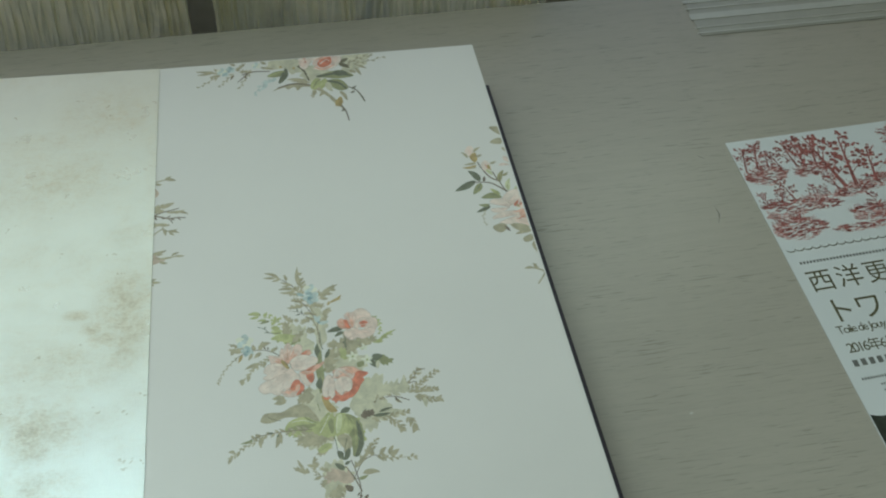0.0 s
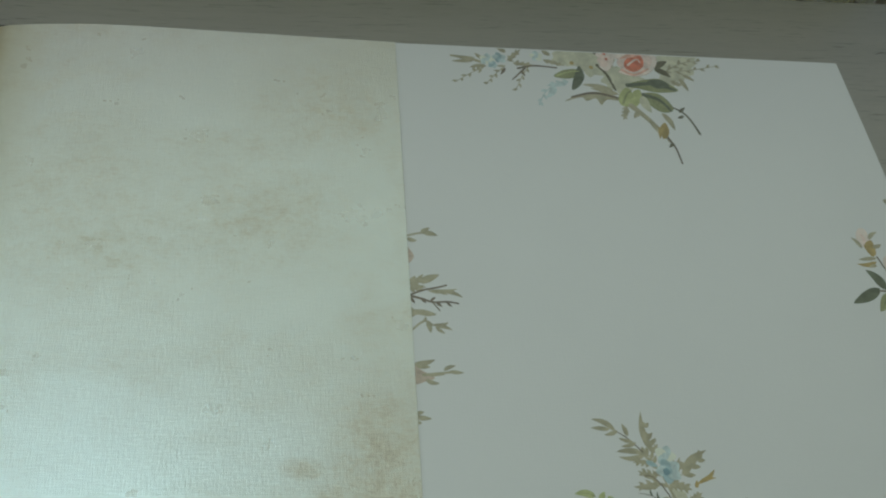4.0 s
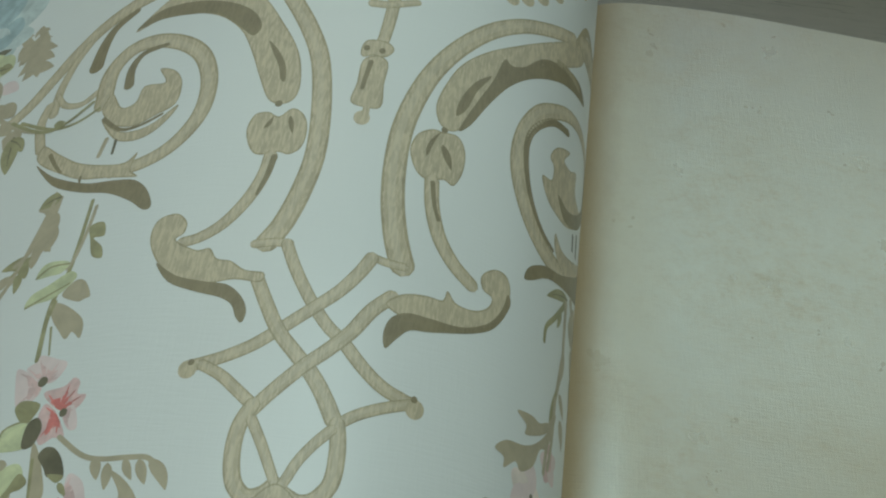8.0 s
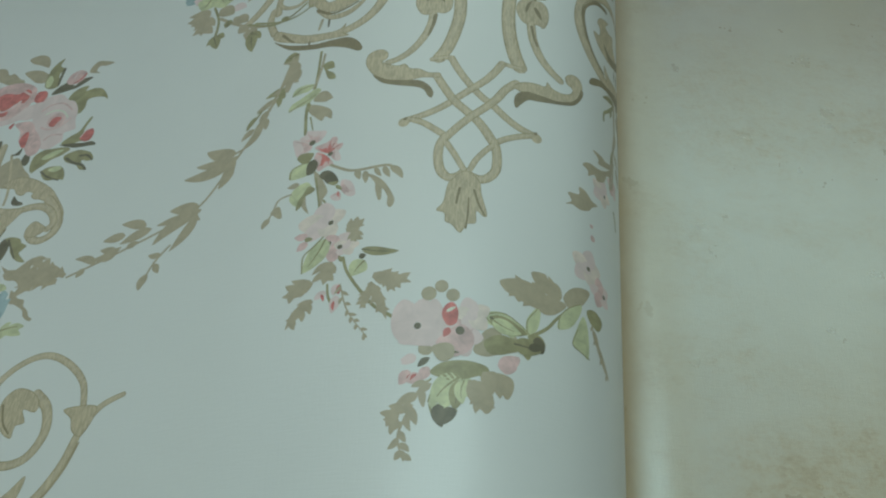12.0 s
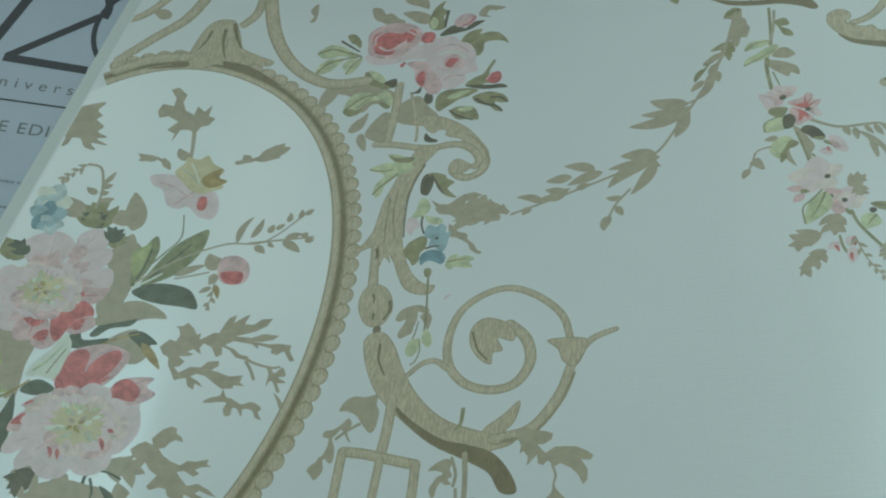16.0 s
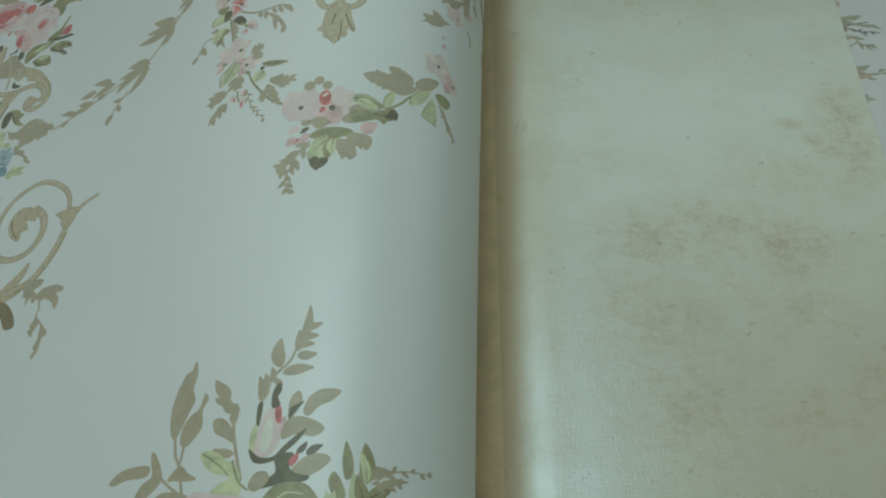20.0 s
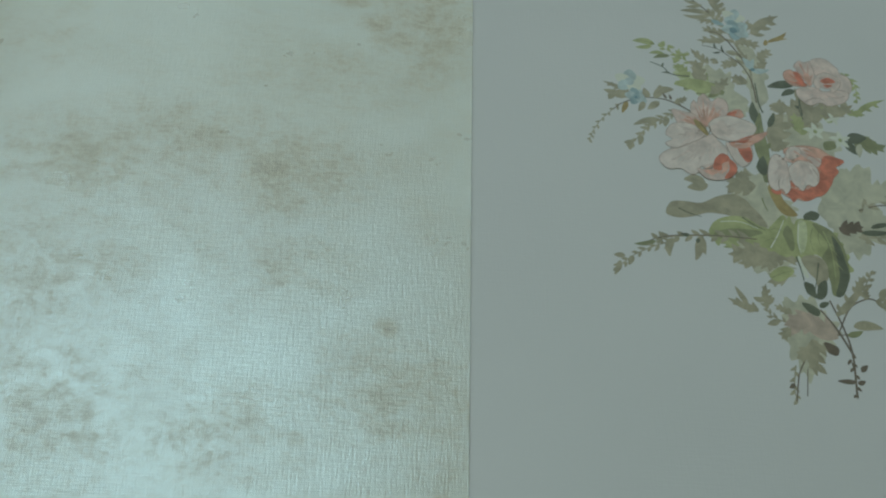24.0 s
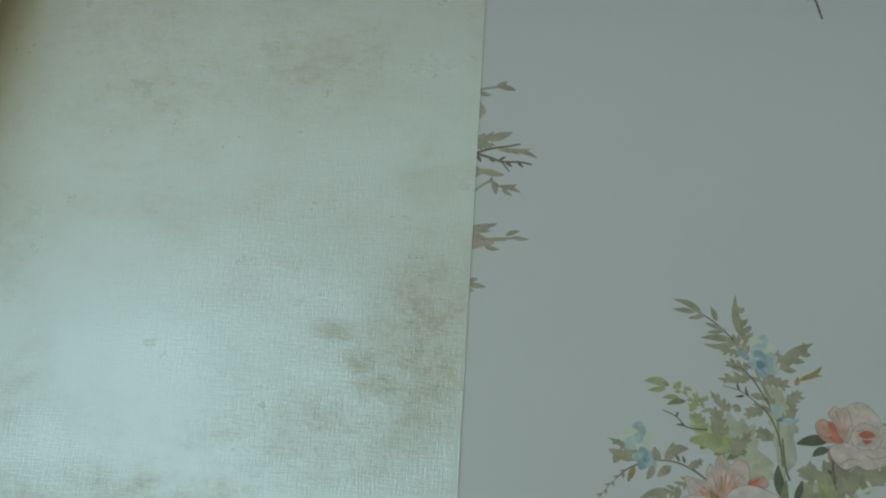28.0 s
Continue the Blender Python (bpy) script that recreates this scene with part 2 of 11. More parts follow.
INKS = dict(
    T=ink("taupe_ink", (0.445, 0.385, 0.265)), PT=ink("rosy_taupe_ink", (0.56, 0.43, 0.34)), LT=ink("tan_leaf_ink", (0.475, 0.395, 0.275), 0.10),
    OT=ink("ornament_ink", (0.51, 0.42, 0.285), 0.10, 200, hatch=0.62), OM=ink("ornament_edge_ink", (0.39, 0.315, 0.195), 0.12, 200, hatch=0.45), OL=ink("ornament_light_ink", (0.56, 0.47, 0.335), 0.10, 200, hatch=0.4), OD=ink("ornament_shade_ink", (0.265, 0.21, 0.12), 0.12, 200, hatch=0.25),
    G=ink("sage_green_ink", (0.315, 0.31, 0.165)), LG=ink("moss_green_ink", (0.465, 0.465, 0.225)), DG=ink("dark_green_ink", (0.165, 0.17, 0.115)),
    GL=ink("pale_green_ink", (0.60, 0.60, 0.37)), GO=ink("olive_ink", (0.36, 0.32, 0.175)), DK=ink("dark_olive_ink", (0.175, 0.15, 0.095)),
    BR=ink("brown_stem_ink", (0.21, 0.16, 0.115)), OC=ink("ochre_ink", (0.46, 0.33, 0.14)), CR=ink("cream_ink", (0.76, 0.74, 0.62), 0.06), WA=ink("pale_olive_wash", (0.61, 0.565, 0.425), 0.16, 200), CM=ink("straw_ink", (0.68, 0.575, 0.35), 0.16, 90),
    B=ink("blue_ink", (0.39, 0.485, 0.495)), LB=ink("pale_blue_ink", (0.56, 0.615, 0.595)), DB=ink("deep_blue_ink", (0.24, 0.345, 0.375)),
    P1=ink("pale_pink_ink", (0.775, 0.615, 0.59), 0.08, 160), P2=ink("pink_ink", (0.72, 0.49, 0.465), 0.20, 240), R=ink("red_ink", (0.62, 0.19, 0.17), 0.28, 260),
    LP=ink("blush_ink", (0.80, 0.665, 0.59), 0.13, 220), PK=ink("rose_ink", (0.77, 0.585, 0.51), 0.20, 220), CO=ink("coral_ink", (0.74, 0.42, 0.32), 0.24, 240), LK=ink("soft_rose_ink", (0.765, 0.605, 0.53), 0.20, 240), RB=ink("rose_line_ink", (0.45, 0.30, 0.23), 0.2), RD=ink("vermilion_ink", (0.67, 0.215, 0.135), 0.28, 260))


def foil():
    """Thin crumpled gold film with daylight coming through it."""
    m, n, l, b = material("gold_film")
    v = coords(n, l, (1, 1, 0.35))
    col = ramp(n, l, speckle(n, l, v, 26, 5, 0.6, 0.8), [(0.30, (0.60, 0.60, 0.48)), (0.45, (0.80, 0.77, 0.56)), (0.58, (0.90, 0.86, 0.64)), (0.75, (0.86, 0.76, 0.45))])
    l.new(col, b.inputs["Base Color"])
    b.inputs["Roughness"].default_value, b.inputs["Metallic"].default_value = 0.35, 0.2
    tr = n.new("ShaderNodeBsdfTranslucent")
    l.new(col, tr.inputs["Color"])
    mx = n.new("ShaderNodeMixShader")
    mx.inputs[0].default_value = 0.75
    l.new(b.outputs[0], mx.inputs[1])
    l.new(tr.outputs[0], mx.inputs[2])
    l.new(mx.outputs[0], n["Material Output"].inputs["Surface"])
    return m


FOIL = foil()
INKS["OV"] = paper("pearl_ground_ink", (0.80, 0.81, 0.77), 0.36)
for slot, v in (("Coat Weight", 0.75), ("Coat IOR", 1.9), ("Coat Roughness", 0.30)):
    INKS["OV"].node_tree.nodes["Principled BSDF"].inputs[slot].default_value = v


# ---- building helpers ----
def part(name, bm, mat, parent=None, label=""):
    me = bpy.data.meshes.new(name)
    bm.to_mesh(me)
    bm.free()
    me.materials.append(mat)
    ob = new(name, me)
    if parent is not None:
        ob.parent = parent
    if label:
        ob["label"] = label
    return ob


def box(x0, x1, y0, y1, z0, z1, bevel=0.0):
    bm = bmesh.new()
    bmesh.ops.create_cube(bm, size=1)
    for v in bm.verts:
        v.co = Vector(((x0 + x1) / 2 + v.co.x * (x1 - x0), (y0 + y1) / 2 + v.co.y * (y1 - y0), (z0 + z1) / 2 + v.co.z * (z1 - z0)))
    if bevel:
        bmesh.ops.bevel(bm, geom=bm.edges[:], offset=bevel, segments=2, affect="EDGES", profile=0.5)
    return bm


def sheet(fn, us, vs, thick=0.0003):
    """A curved sheet with a thickness: fn gives its upper side."""
    bm = bmesh.new()
    top = [[bm.verts.new(fn(u, v)) for u in us] for v in vs]
    low = [[bm.verts.new(Vector(fn(u, v)) - Vector((0, 0, thick))) for u in us] for v in vs]
    for j in range(len(vs) - 1):
        for i in range(len(us) - 1):
            for k, g in ((0, top), (1, low)):
                q = (g[j][i], g[j][i + 1], g[j + 1][i + 1], g[j + 1][i])
                f = bm.faces.new(q if k else q[::-1])
                f.smooth = True
    rim = [(0, i) for i in range(len(us))] + [(j, len(us) - 1) for j in range(1, len(vs))] + [(len(vs) - 1, i) for i in range(len(us) - 2, -1, -1)] + [(j, 0) for j in range(len(vs) - 2, 0, -1)]
    edge = [(bm.verts.new(top[j][i].co), bm.verts.new(low[j][i].co)) for j, i in rim]
    for (a, b), (c, d) in zip(edge, edge[1:] + edge[:1]):
        bm.faces.new((a, b, d, c))
    bmesh.ops.recalc_face_normals(bm, faces=bm.faces[:])
    return bm


def steps(n, lo=0.0, hi=1.0):
    return [lo + (hi - lo) * i / n for i in range(n + 1)]


# ---- setting ----
for name, b, mat, label in (
        ("wall_window_left", (-2.3, -1.7, 0.2, 0.3, -0.72, 2.1), WALL, "plain pale painted wall beside the window"),
        ("wall_window_right", (0.62, 2.3, 0.2, 0.3, -0.72, 2.1), WALL, "plain pale painted wall beside the window"),
        ("wall_window_sill", (-1.7, 0.62, 0.2, 0.3, -0.72, -0.02), WALL, "plain pale painted wall below the window"),
        ("wall_window_head", (-1.7, 0.62, 0.2, 0.3, 1.86, 2.1), WALL, "plain pale painted wall above the window"),
        ("wall_east", (2.3, 2.4, -3.0, 0.3, -0.72, 2.1), WALL, "plain pale painted side wall"),
        ("wall_west", (-2.4, -2.3, -3.0, 0.3, -0.72, 2.1), WALL, "plain pale painted side wall"),
        ("wall_south", (-2.4, 2.4, -3.1, -3.0, -0.72, 2.1), WALL, "plain pale painted back wall"),
        ("floor", (-2.4, 2.4, -3.1, 0.3, -0.82, -0.72), FLOOR, "brown boarded floor"),
        ("ceiling", (-2.4, 2.4, -3.1, 0.3, 2.1, 2.2), WALL, "plain pale painted ceiling")):
    ob = part(name, box(*b), mat)
    ob.matrix_world = ROOM
    tagged(ob, label, name.split("_")[0], kind="structure")

window = tagged(new("window_1"), "wide aluminium window behind the desk", "window", kind="structure")
for b in ((-1.7, -1.66, 0.21, 0.26, -0.02, 1.86), (0.58, 0.62, 0.21, 0.26, -0.02, 1.86), (-1.66, 0.58, 0.21, 0.26, 1.82, 1.86), (-0.56, -0.52, 0.21, 0.26, 0.02, 1.82), (0.005, 0.050, 0.140, 0.150, -0.72, 0.22)):
    part("window_frame", box(*b, 0.003), ALU, window)
part("window_sill", box(-1.7, 0.62, 0.19, 0.30, -0.02, 0.0, 0.003), ALU, window)
window.matrix_world = ROOM

# desk
desk = tagged(new("desk"), "grey limed-oak laminate desk under the open book", "desk")
part("desktop", box(-1.3, 1.3, -0.75, 0.079, -0.03, 0, 0.0025), WOOD, desk)
part("apron", box(-1.2, 1.2, -0.66, -0.64, -0.12, -0.0302), WOOD, desk)
part("apron", box(-1.2, 1.2, 0.06, 0.08, -0.12, -0.0302), WOOD, desk)
for x in (-1.22, 1.16):
    for y in (-0.70, 0.03):
        part("leg", box(x, x + 0.06, y, y + 0.06, -0.72, -0.0302, 0.004), WOOD, desk)
desk.matrix_world = ROOM

# ---- the sample book ----
PAGE_Z = 0.0380                 # height of the right-hand pages over the desk
NODES = [(-0.66, 0.0055), (-0.59, 0.0055), (-0.55, 0.0056), (-0.52, 0.0050), (-0.495, 0.0042), (-0.477, 0.0046), (-0.455, 0.0090), (-0.429, 0.0185), (-0.403, 0.0304), (-0.377, 0.0443),
         (-0.351, 0.0604), (-0.325, 0.0774), (-0.299, 0.0956), (-0.273, 0.1103), (-0.247, 0.1171), (-0.221, 0.1168)]


def left_z(x, y):
    """Height of the domed left-hand page."""
    k = 0
    while k < len(NODES) - 2 and NODES[k + 1][0] < x:
        k += 1
    (xa, za), (xb, zb) = NODES[k], NODES[k + 1]
    xp, zp = NODES[max(k - 1, 0)]
    xn, zn = NODES[min(k + 2, len(NODES) - 1)]
    u = (x - xa) / (xb - xa)
    ta, tb = (zb - zp) / (xb - xp) * (xb - xa), (zn - za) / (xn - xa) * (xb - xa)
    z = (2 * u**3 - 3 * u**2 + 1) * za + (u**3 - 2 * u**2 + u) * ta + (3 * u**2 - 2 * u**3) * zb + (u**3 - u**2) * tb
    return z + 0.03 * (y + 0.228) * min(1, max(0, (x + 0.45) / 0.15))


def left_edge(y):
    return -0.5228 + 0.113 * y


# the page rolls over its crown and down to the gutter, a little undercut at the foot
CROWN = -0.240
FOOT_Z = 0.022


def spine_side(a, y):
    """The spine side of the dome, a from 0 at the crown to a right angle in the gutter."""
    top = left_z(CROWN, y)
    reach = 0.0599 + 0.0293 * (y + 0.25) + 0.0367 * (y + 0.25) ** 2
    z = FOOT_Z + (top - FOOT_Z) * max(0.0, math.cos(a)) ** 0.703
    return CROWN + reach * math.sin(a) ** 0.902 - 0.0204 * ((top - z) / (top - FOOT_Z)) ** 2, z


ROLL = [0.0]                    # length along the roll from the crown, in 120 steps of its angle
for i in range(120):
    p, q = (spine_side(math.pi / 2 * k / 120, -0.25) for k in (i, i + 1))
    ROLL.append(ROLL[-1] + math.hypot(q[0] - p[0], q[1] - p[1]))


def roll_angle(length):
    """The angle on the roll at a length from the crown."""
    i = min(119, max(0, bisect(ROLL, length) - 1))
    u = min(1.0, max(0.0, (length - ROLL[i]) / (ROLL[i + 1] - ROLL[i])))
    return math.pi / 2 * (i + u) / 120


def bisect(row, value):
    lo, hi = 0, len(row)
    while lo < hi:
        mid = (lo + hi) // 2
        if row[mid] <= value:
            lo = mid + 1
        else:
            hi = mid
    return lo


def left_fn(u, v):
    y = 0.035 - v * 0.53
    if u <= 1:
        xl = left_edge(y)
        x = xl + (CROWN - xl) * u
        return (x, y, left_z(x, y))
    x, z = spine_side(roll_angle((u - 1) / 0.3 * ROLL[-1]), y)
    return (x, y, z)


def under_fn(u, v):
    y = 0.033 - v * 0.53
    x = left_edge(y) - 0.0055 + 0.035 * u
    return (x, y, left_z(x, y) - 0.0011)


def parch_z(x):
    if x > -0.160:
        return PAGE_Z
    w = (-0.160 - x) / 0.030
    return PAGE_Z - 0.013 * w * w if w < 1 else PAGE_Z - 0.013 - 0.002 * (w - 1)


def parch_fn(u, v):
    x = -0.212 + 0.212 * u
    return (x, 0.0 - 0.5 * v - 0.010 * max(0, (-x - 0.11) / 0.08) ** 2 * (1 - v), parch_z(x))


def white_fn(u, v):
    x, y = -0.06 + 0.276 * u, -0.5 * v
    return (x - y * 0.058, 0.0225 * x + y, PAGE_Z - 0.0005)


book = tagged(new("sample_book"), "open wallpaper sample book with printed pages lying on a desk", "book")
pages = {}
pages["ornament"] = part("ornament_page", sheet(left_fn, steps(210) + steps(64, 1.0, 1.3)[1:], steps(80)), PEARL, book, "ivory page printed with tan scrolls and flower garlands")
part("under_page", sheet(under_fn, steps(12), steps(12)), STOCK, book, "blank ivory page edge below the printed page")
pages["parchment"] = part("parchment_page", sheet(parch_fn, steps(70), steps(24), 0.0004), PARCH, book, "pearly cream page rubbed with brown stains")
pages["floral"] = part("floral_page", sheet(white_fn, steps(8), steps(12)), PAPER, book, "white page printed with rose bouquets")
for i in range(9):
    dx, z = 0.0035 * math.sin(i * 2.4), 0.0036 * i + 0.0024
    part("page", box(-0.158 + abs(dx), 0.203 + dx, -0.488 + dx, -0.012 - abs(dx), z, z + 0.0030), STOCK, book)
board = box(-0.168, 0.2300, -0.512, 0.0, 0.0003, 0.0022, 0.0005)
for v in board.verts:
    if v.co.x > 0:
        v.co.x -= 0.058 * v.co.y
part("back_cover", board, CLOTH, book, "dark cloth-covered back board")
cover = part("front_cover", box(-0.618, -0.192, -0.51, 0.035, 0.0003, 0.0022, 0.0005), COVER, book, "pale blue-grey inner cover with printed text")


# an added strip along the gutter; its brown colour stands in for shade
def gutter_fn(u, v):
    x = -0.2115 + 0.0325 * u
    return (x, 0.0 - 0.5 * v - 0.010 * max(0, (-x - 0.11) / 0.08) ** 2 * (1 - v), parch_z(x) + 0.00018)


part("gutter_shade_strip", sheet(gutter_fn, steps(26), steps(24), 0.0001), GUTTER_SHADE, book, "brown strip standing in for the shaded fold in the gutter")
part("spine", box(-0.1915, -0.1685, -0.505, 0.03, 0.0003, 0.0020), CLOTH, book, "dark cloth spine")


# ---- printing: flat inked shapes that lie on a page, drawn in millimetres on the plan ----
pen = dict(page="", name="", label="", verts=[], faces=[], inks=[], layer=0, hold=False, step=1.0, fixed=0)
LIFT = 0.00002
heap = {}                       # how many inks lie on one another in each small square of a page


def stack(points):
    """One layer above whatever was printed here before."""
    cells = {(pen["page"], int(p.x // 1.2), int(p.y // 1.2)) for p in points}
    top = pen["fixed"] or pen["step"] + max(heap.get(c, 0) for c in cells)
    for c in cells:
        heap[c] = top
    pen["layer"] = top


def surface(page, x, y):
    if page == "ornament":
        if x > CROWN:
            px, pz = spine_side(roll_angle(x - CROWN), y)
            return px, y, pz
        return x, y, left_z(x, y)
    return x, y, PAGE_Z - 0.0005


def above(page, x, y, lift):
    """A spot that lies on the page, lifted along its normal."""
    p = Vector(surface(page, x, y))
    if page != "ornament" or x <= CROWN:
        return p.x, p.y, p.z + lift
    q = Vector(surface(page, x - 0.0006, y))
    d = (p - q).normalized()
    return p.x - d.z * lift, p.y, p.z + d.x * lift


def trim(page, x, y):
    """Keep ink on its page."""
    if page == "ornament":
        return min(max(x, left_edge(y / 1000) * 1000 + 0.6), (CROWN + ROLL[-1]) * 1000 - 0.5), y
    x = min(x, 215.4 - 0.058 * y)
    return x, min(y, 0.0225 * x - 0.5)


def begin(page, name, label):
    finish()
    pen.update(page=page, name=name, label=label, verts=[], faces=[], inks=[])


def finish():
    if not pen["faces"]:
        return
    page = pen["page"]
    used = sorted(set(pen["inks"]))
    me = bpy.data.meshes.new(pen["name"])
    spots = [(*trim(page, x, y), k) for x, y, k in pen["verts"]]
    me.from_pydata([above(page, x / 1000, y / 1000, LIFT + k * 0.0000024) for x, y, k in spots], [], pen["faces"])
    for key in used:
        me.materials.append(INKS[key])
    me.polygons.foreach_set("material_index", [used.index(key) for key in pen["inks"]])
    ob = new(pen["name"], me)
    ob.parent = pages[page]
    ob["label"] = pen["label"]
    pen.update(faces=[], verts=[], inks=[])


SPLIT = {"scroll", "strapwork", "tassel", "bell", "fretwork"}


def stroke_done():
    """A scroll's bands and leaves are pieces of their own."""
    if pen["name"] in SPLIT and not pen["hold"]:
        finish()


def fill(outline, key):
    """Fill a closed outline with ink; long triangles are split, so that they follow a curved page."""
    pts = [Vector((x, y, 0)) for x, y in outline]
    tris = [tuple(pts[i].xy for i in t) for t in tessellate_polygon([pts])]
    reach = 1.1 if pen["page"] == "ornament" else 2.0
    todo, done = list(tris), []
    while todo:
        a, b, c = todo.pop()
        e = max(((a - b).length, 0), ((b - c).length, 1), ((c - a).length, 2))
        if e[0] > reach:
            p, q, r = ((a, b, c), (b, c, a), (c, a, b))[e[1]]
            m = (p + q) / 2
            todo += [(p, m, r), (m, q, r)]
        else:
            done.append((a, b, c) if (b - a).cross(c - a) >= 0 else (a, c, b))
    stack([p for t in done for p in (*t, (t[0] + t[1] + t[2]) / 3, (t[0] + t[1]) / 2, (t[1] + t[2]) / 2, (t[2] + t[0]) / 2)])
    for t in done:
        k = len(pen["verts"])
        pen["verts"] += [(p.x, p.y, pen["layer"]) for p in t]
        pen["faces"].append((k, k + 1, k + 2))
        pen["inks"].append(key)
    stroke_done()


def pairs(v):
    return [Vector((v[i], v[i + 1])) for i in range(0, len(v) - 1, 2)]


def curve(pts, n=5, closed=False):
    out, m = [], len(pts)
    for i in range(m if closed else m - 1):
        if closed:
            a, b, c, d = pts[(i - 1) % m], pts[i], pts[(i + 1) % m], pts[(i + 2) % m]
        else:
            a, b, c, d = pts[max(i - 1, 0)], pts[i], pts[i + 1], pts[min(i + 2, m - 1)]
        for k in range(n):
            u = k / n
            out.append(b + 0.5 * u * (c - a + u * (2 * a - 5 * b + 4 * c - d + u * (3 * (b - c) + d - a))))
    return out if closed else out + [pts[-1]]


def side(v):
    return Vector((-v.y, v.x))


def finer(mid, ws):
    """Extra points along a long stroke, so that it follows a curved page."""
    out, wide = [mid[0]], [ws[0]]
    for a, b, u, v in zip(mid, mid[1:], ws, ws[1:]):
        k = max(1, math.ceil((b - a).length / 1.4))
        for i in range(1, k + 1):
            out.append(a + (b - a) * i / k)
            wide.append(u + (v - u) * i / k)
    return out, wide


def band(mid, ws, cuts, keys):
    """One strip of ink per gap between the cuts across a stroke."""
    n = len(mid) - 1
    normal = []
    for i in range(n + 1):
        e = mid[min(i + 1, n)] - mid[max(i - 1, 0)]
        normal.append(side(e.normalized()) if e.length > 1e-6 else Vector((0, 1)))
    rows = [[p + q * ws[i] * (c + (random.uniform(-0.03, 0.03) if len(keys) > 3 and abs(c) < 0.49 else 0)) for c in cuts] for i, (p, q) in enumerate(zip(mid, normal))]
    stack([p for r in rows for p in r])
    for i in range(n):
        for c, key in enumerate(keys):
            q = (rows[i][c], rows[i + 1][c], rows[i + 1][c + 1], rows[i][c + 1])
            k = len(pen["verts"])
            pen["verts"] += [(p.x, p.y, pen["layer"]) for p in q]
            pen["faces"].append((k, k + 1, k + 2, k + 3) if cuts[0] > 0 else (k, k + 3, k + 2, k + 1))
            pen["inks"].append(key)
    stroke_done()


def ribbon(mid, widths, key):
    mid, widths = finer(mid, widths)
    n = max(1, math.ceil(max(widths) / 1.4))
    band(mid, widths, [0.5 - k / n for k in range(n + 1)], [key] * n)


def stem(key, w0, w1, *v):
    mid = curve(pairs(v), 6)
    n = len(mid) - 1
    ws = [w0 + (w1 - w0) * i / n for i in range(n + 1)]
    cap = (mid[0] - mid[1]).normalized(), (mid[-1] - mid[-2]).normalized()
    line = [mid[0] + cap[0] * w0 * 0.42, mid[0] + cap[0] * w0 * 0.2] + mid + [mid[-1] + cap[1] * w1 * 0.2, mid[-1] + cap[1] * w1 * 0.42]
    if key == "OT" and max(w0, w1) > 1.3 and n > 7:
        moulding(line, [w0 * 0.35, w0 * 0.85] + ws + [w1 * 0.85, w1 * 0.35])
    else:
        ribbon(line, [w0 * 0.35, w0 * 0.85] + ws + [w1 * 0.85, w1 * 0.35], key)


def moulding(mid, ws):
    """A moulded band in one piece: a thin dark line, a light ridge and a shaded edge across its width."""
    mid, ws = finer(mid, ws)
    n = len(mid) - 1
    lean = sum(side(b - a).y - 0.6 * side(b - a).x for a, b in zip(mid, mid[1:]))
    low = 1 if lean < 0 else -1
    band(mid, ws, [low * c for c in (-0.5, -0.40, -0.22, 0.10, 0.24, 0.38, 0.5)], ("OM", "OT", "OL", "OT", "OT", "OM"))


VEIN = dict(G="DG", LG="G", GL="GO", GO="DK")


def leaf(key, w, x0, y0, x1, y1, *rest):
    a, b = Vector((x0, y0)), Vector((x1, y1))
    d = b - a
    bend = side(d) * random.uniform(-0.12, 0.12)
    mid = [a + d * s + bend * math.sin(math.pi * s) for s in steps(9)]
    ribbon(mid, [w * (0.12 + 0.95 * math.sin(math.pi * s ** 0.85) ** 0.8 if 0 < s < 1 else 0.1) * (1 - 0.25 * s) for s in steps(9)], key)
    if w > 2.2 and key in VEIN:
        ribbon(mid[:8], [w * 0.10 * (1.1 - i / 9) for i in range(8)], VEIN[key])


def lobe(key, w, x0, y0, x1, y1, *rest):
    """A cut leaf: a blade with two or three pointed side lobes that lean forward."""
    a, b = Vector((x0, y0)), Vector((x1, y1))
    d = b - a
    blade(key, w * 0.50, a, b)
    pen["step"] = 0.2
    n = 2 if d.length < 1.1 * w else 3
    for sgn in (1, -1):
        for i in range(n):
            s = (i + 0.25 + 0.25 * (sgn > 0)) / (n + 0.6)
            reach = w * 0.60 * random.uniform(0.8, 1.1) * (1.0 - 0.35 * s)
            u = (d.normalized() * random.uniform(0.75, 1.05) + side(d).normalized() * sgn).normalized()
            p = a + d * s
            blade(key, w * 0.30, p - u * reach * 0.1, p + u * reach)
    pen["step"] = 1.0


def blade(key, w, a, b):
    d = b - a
    bend = side(d) * random.uniform(-0.10, 0.10)
    ribbon([a + d * s + bend * math.sin(math.pi * s) for s in steps(7)], [w * k for k in (0.45, 0.78, 0.98, 1.0, 0.9, 0.68, 0.38, 0.06)], key)


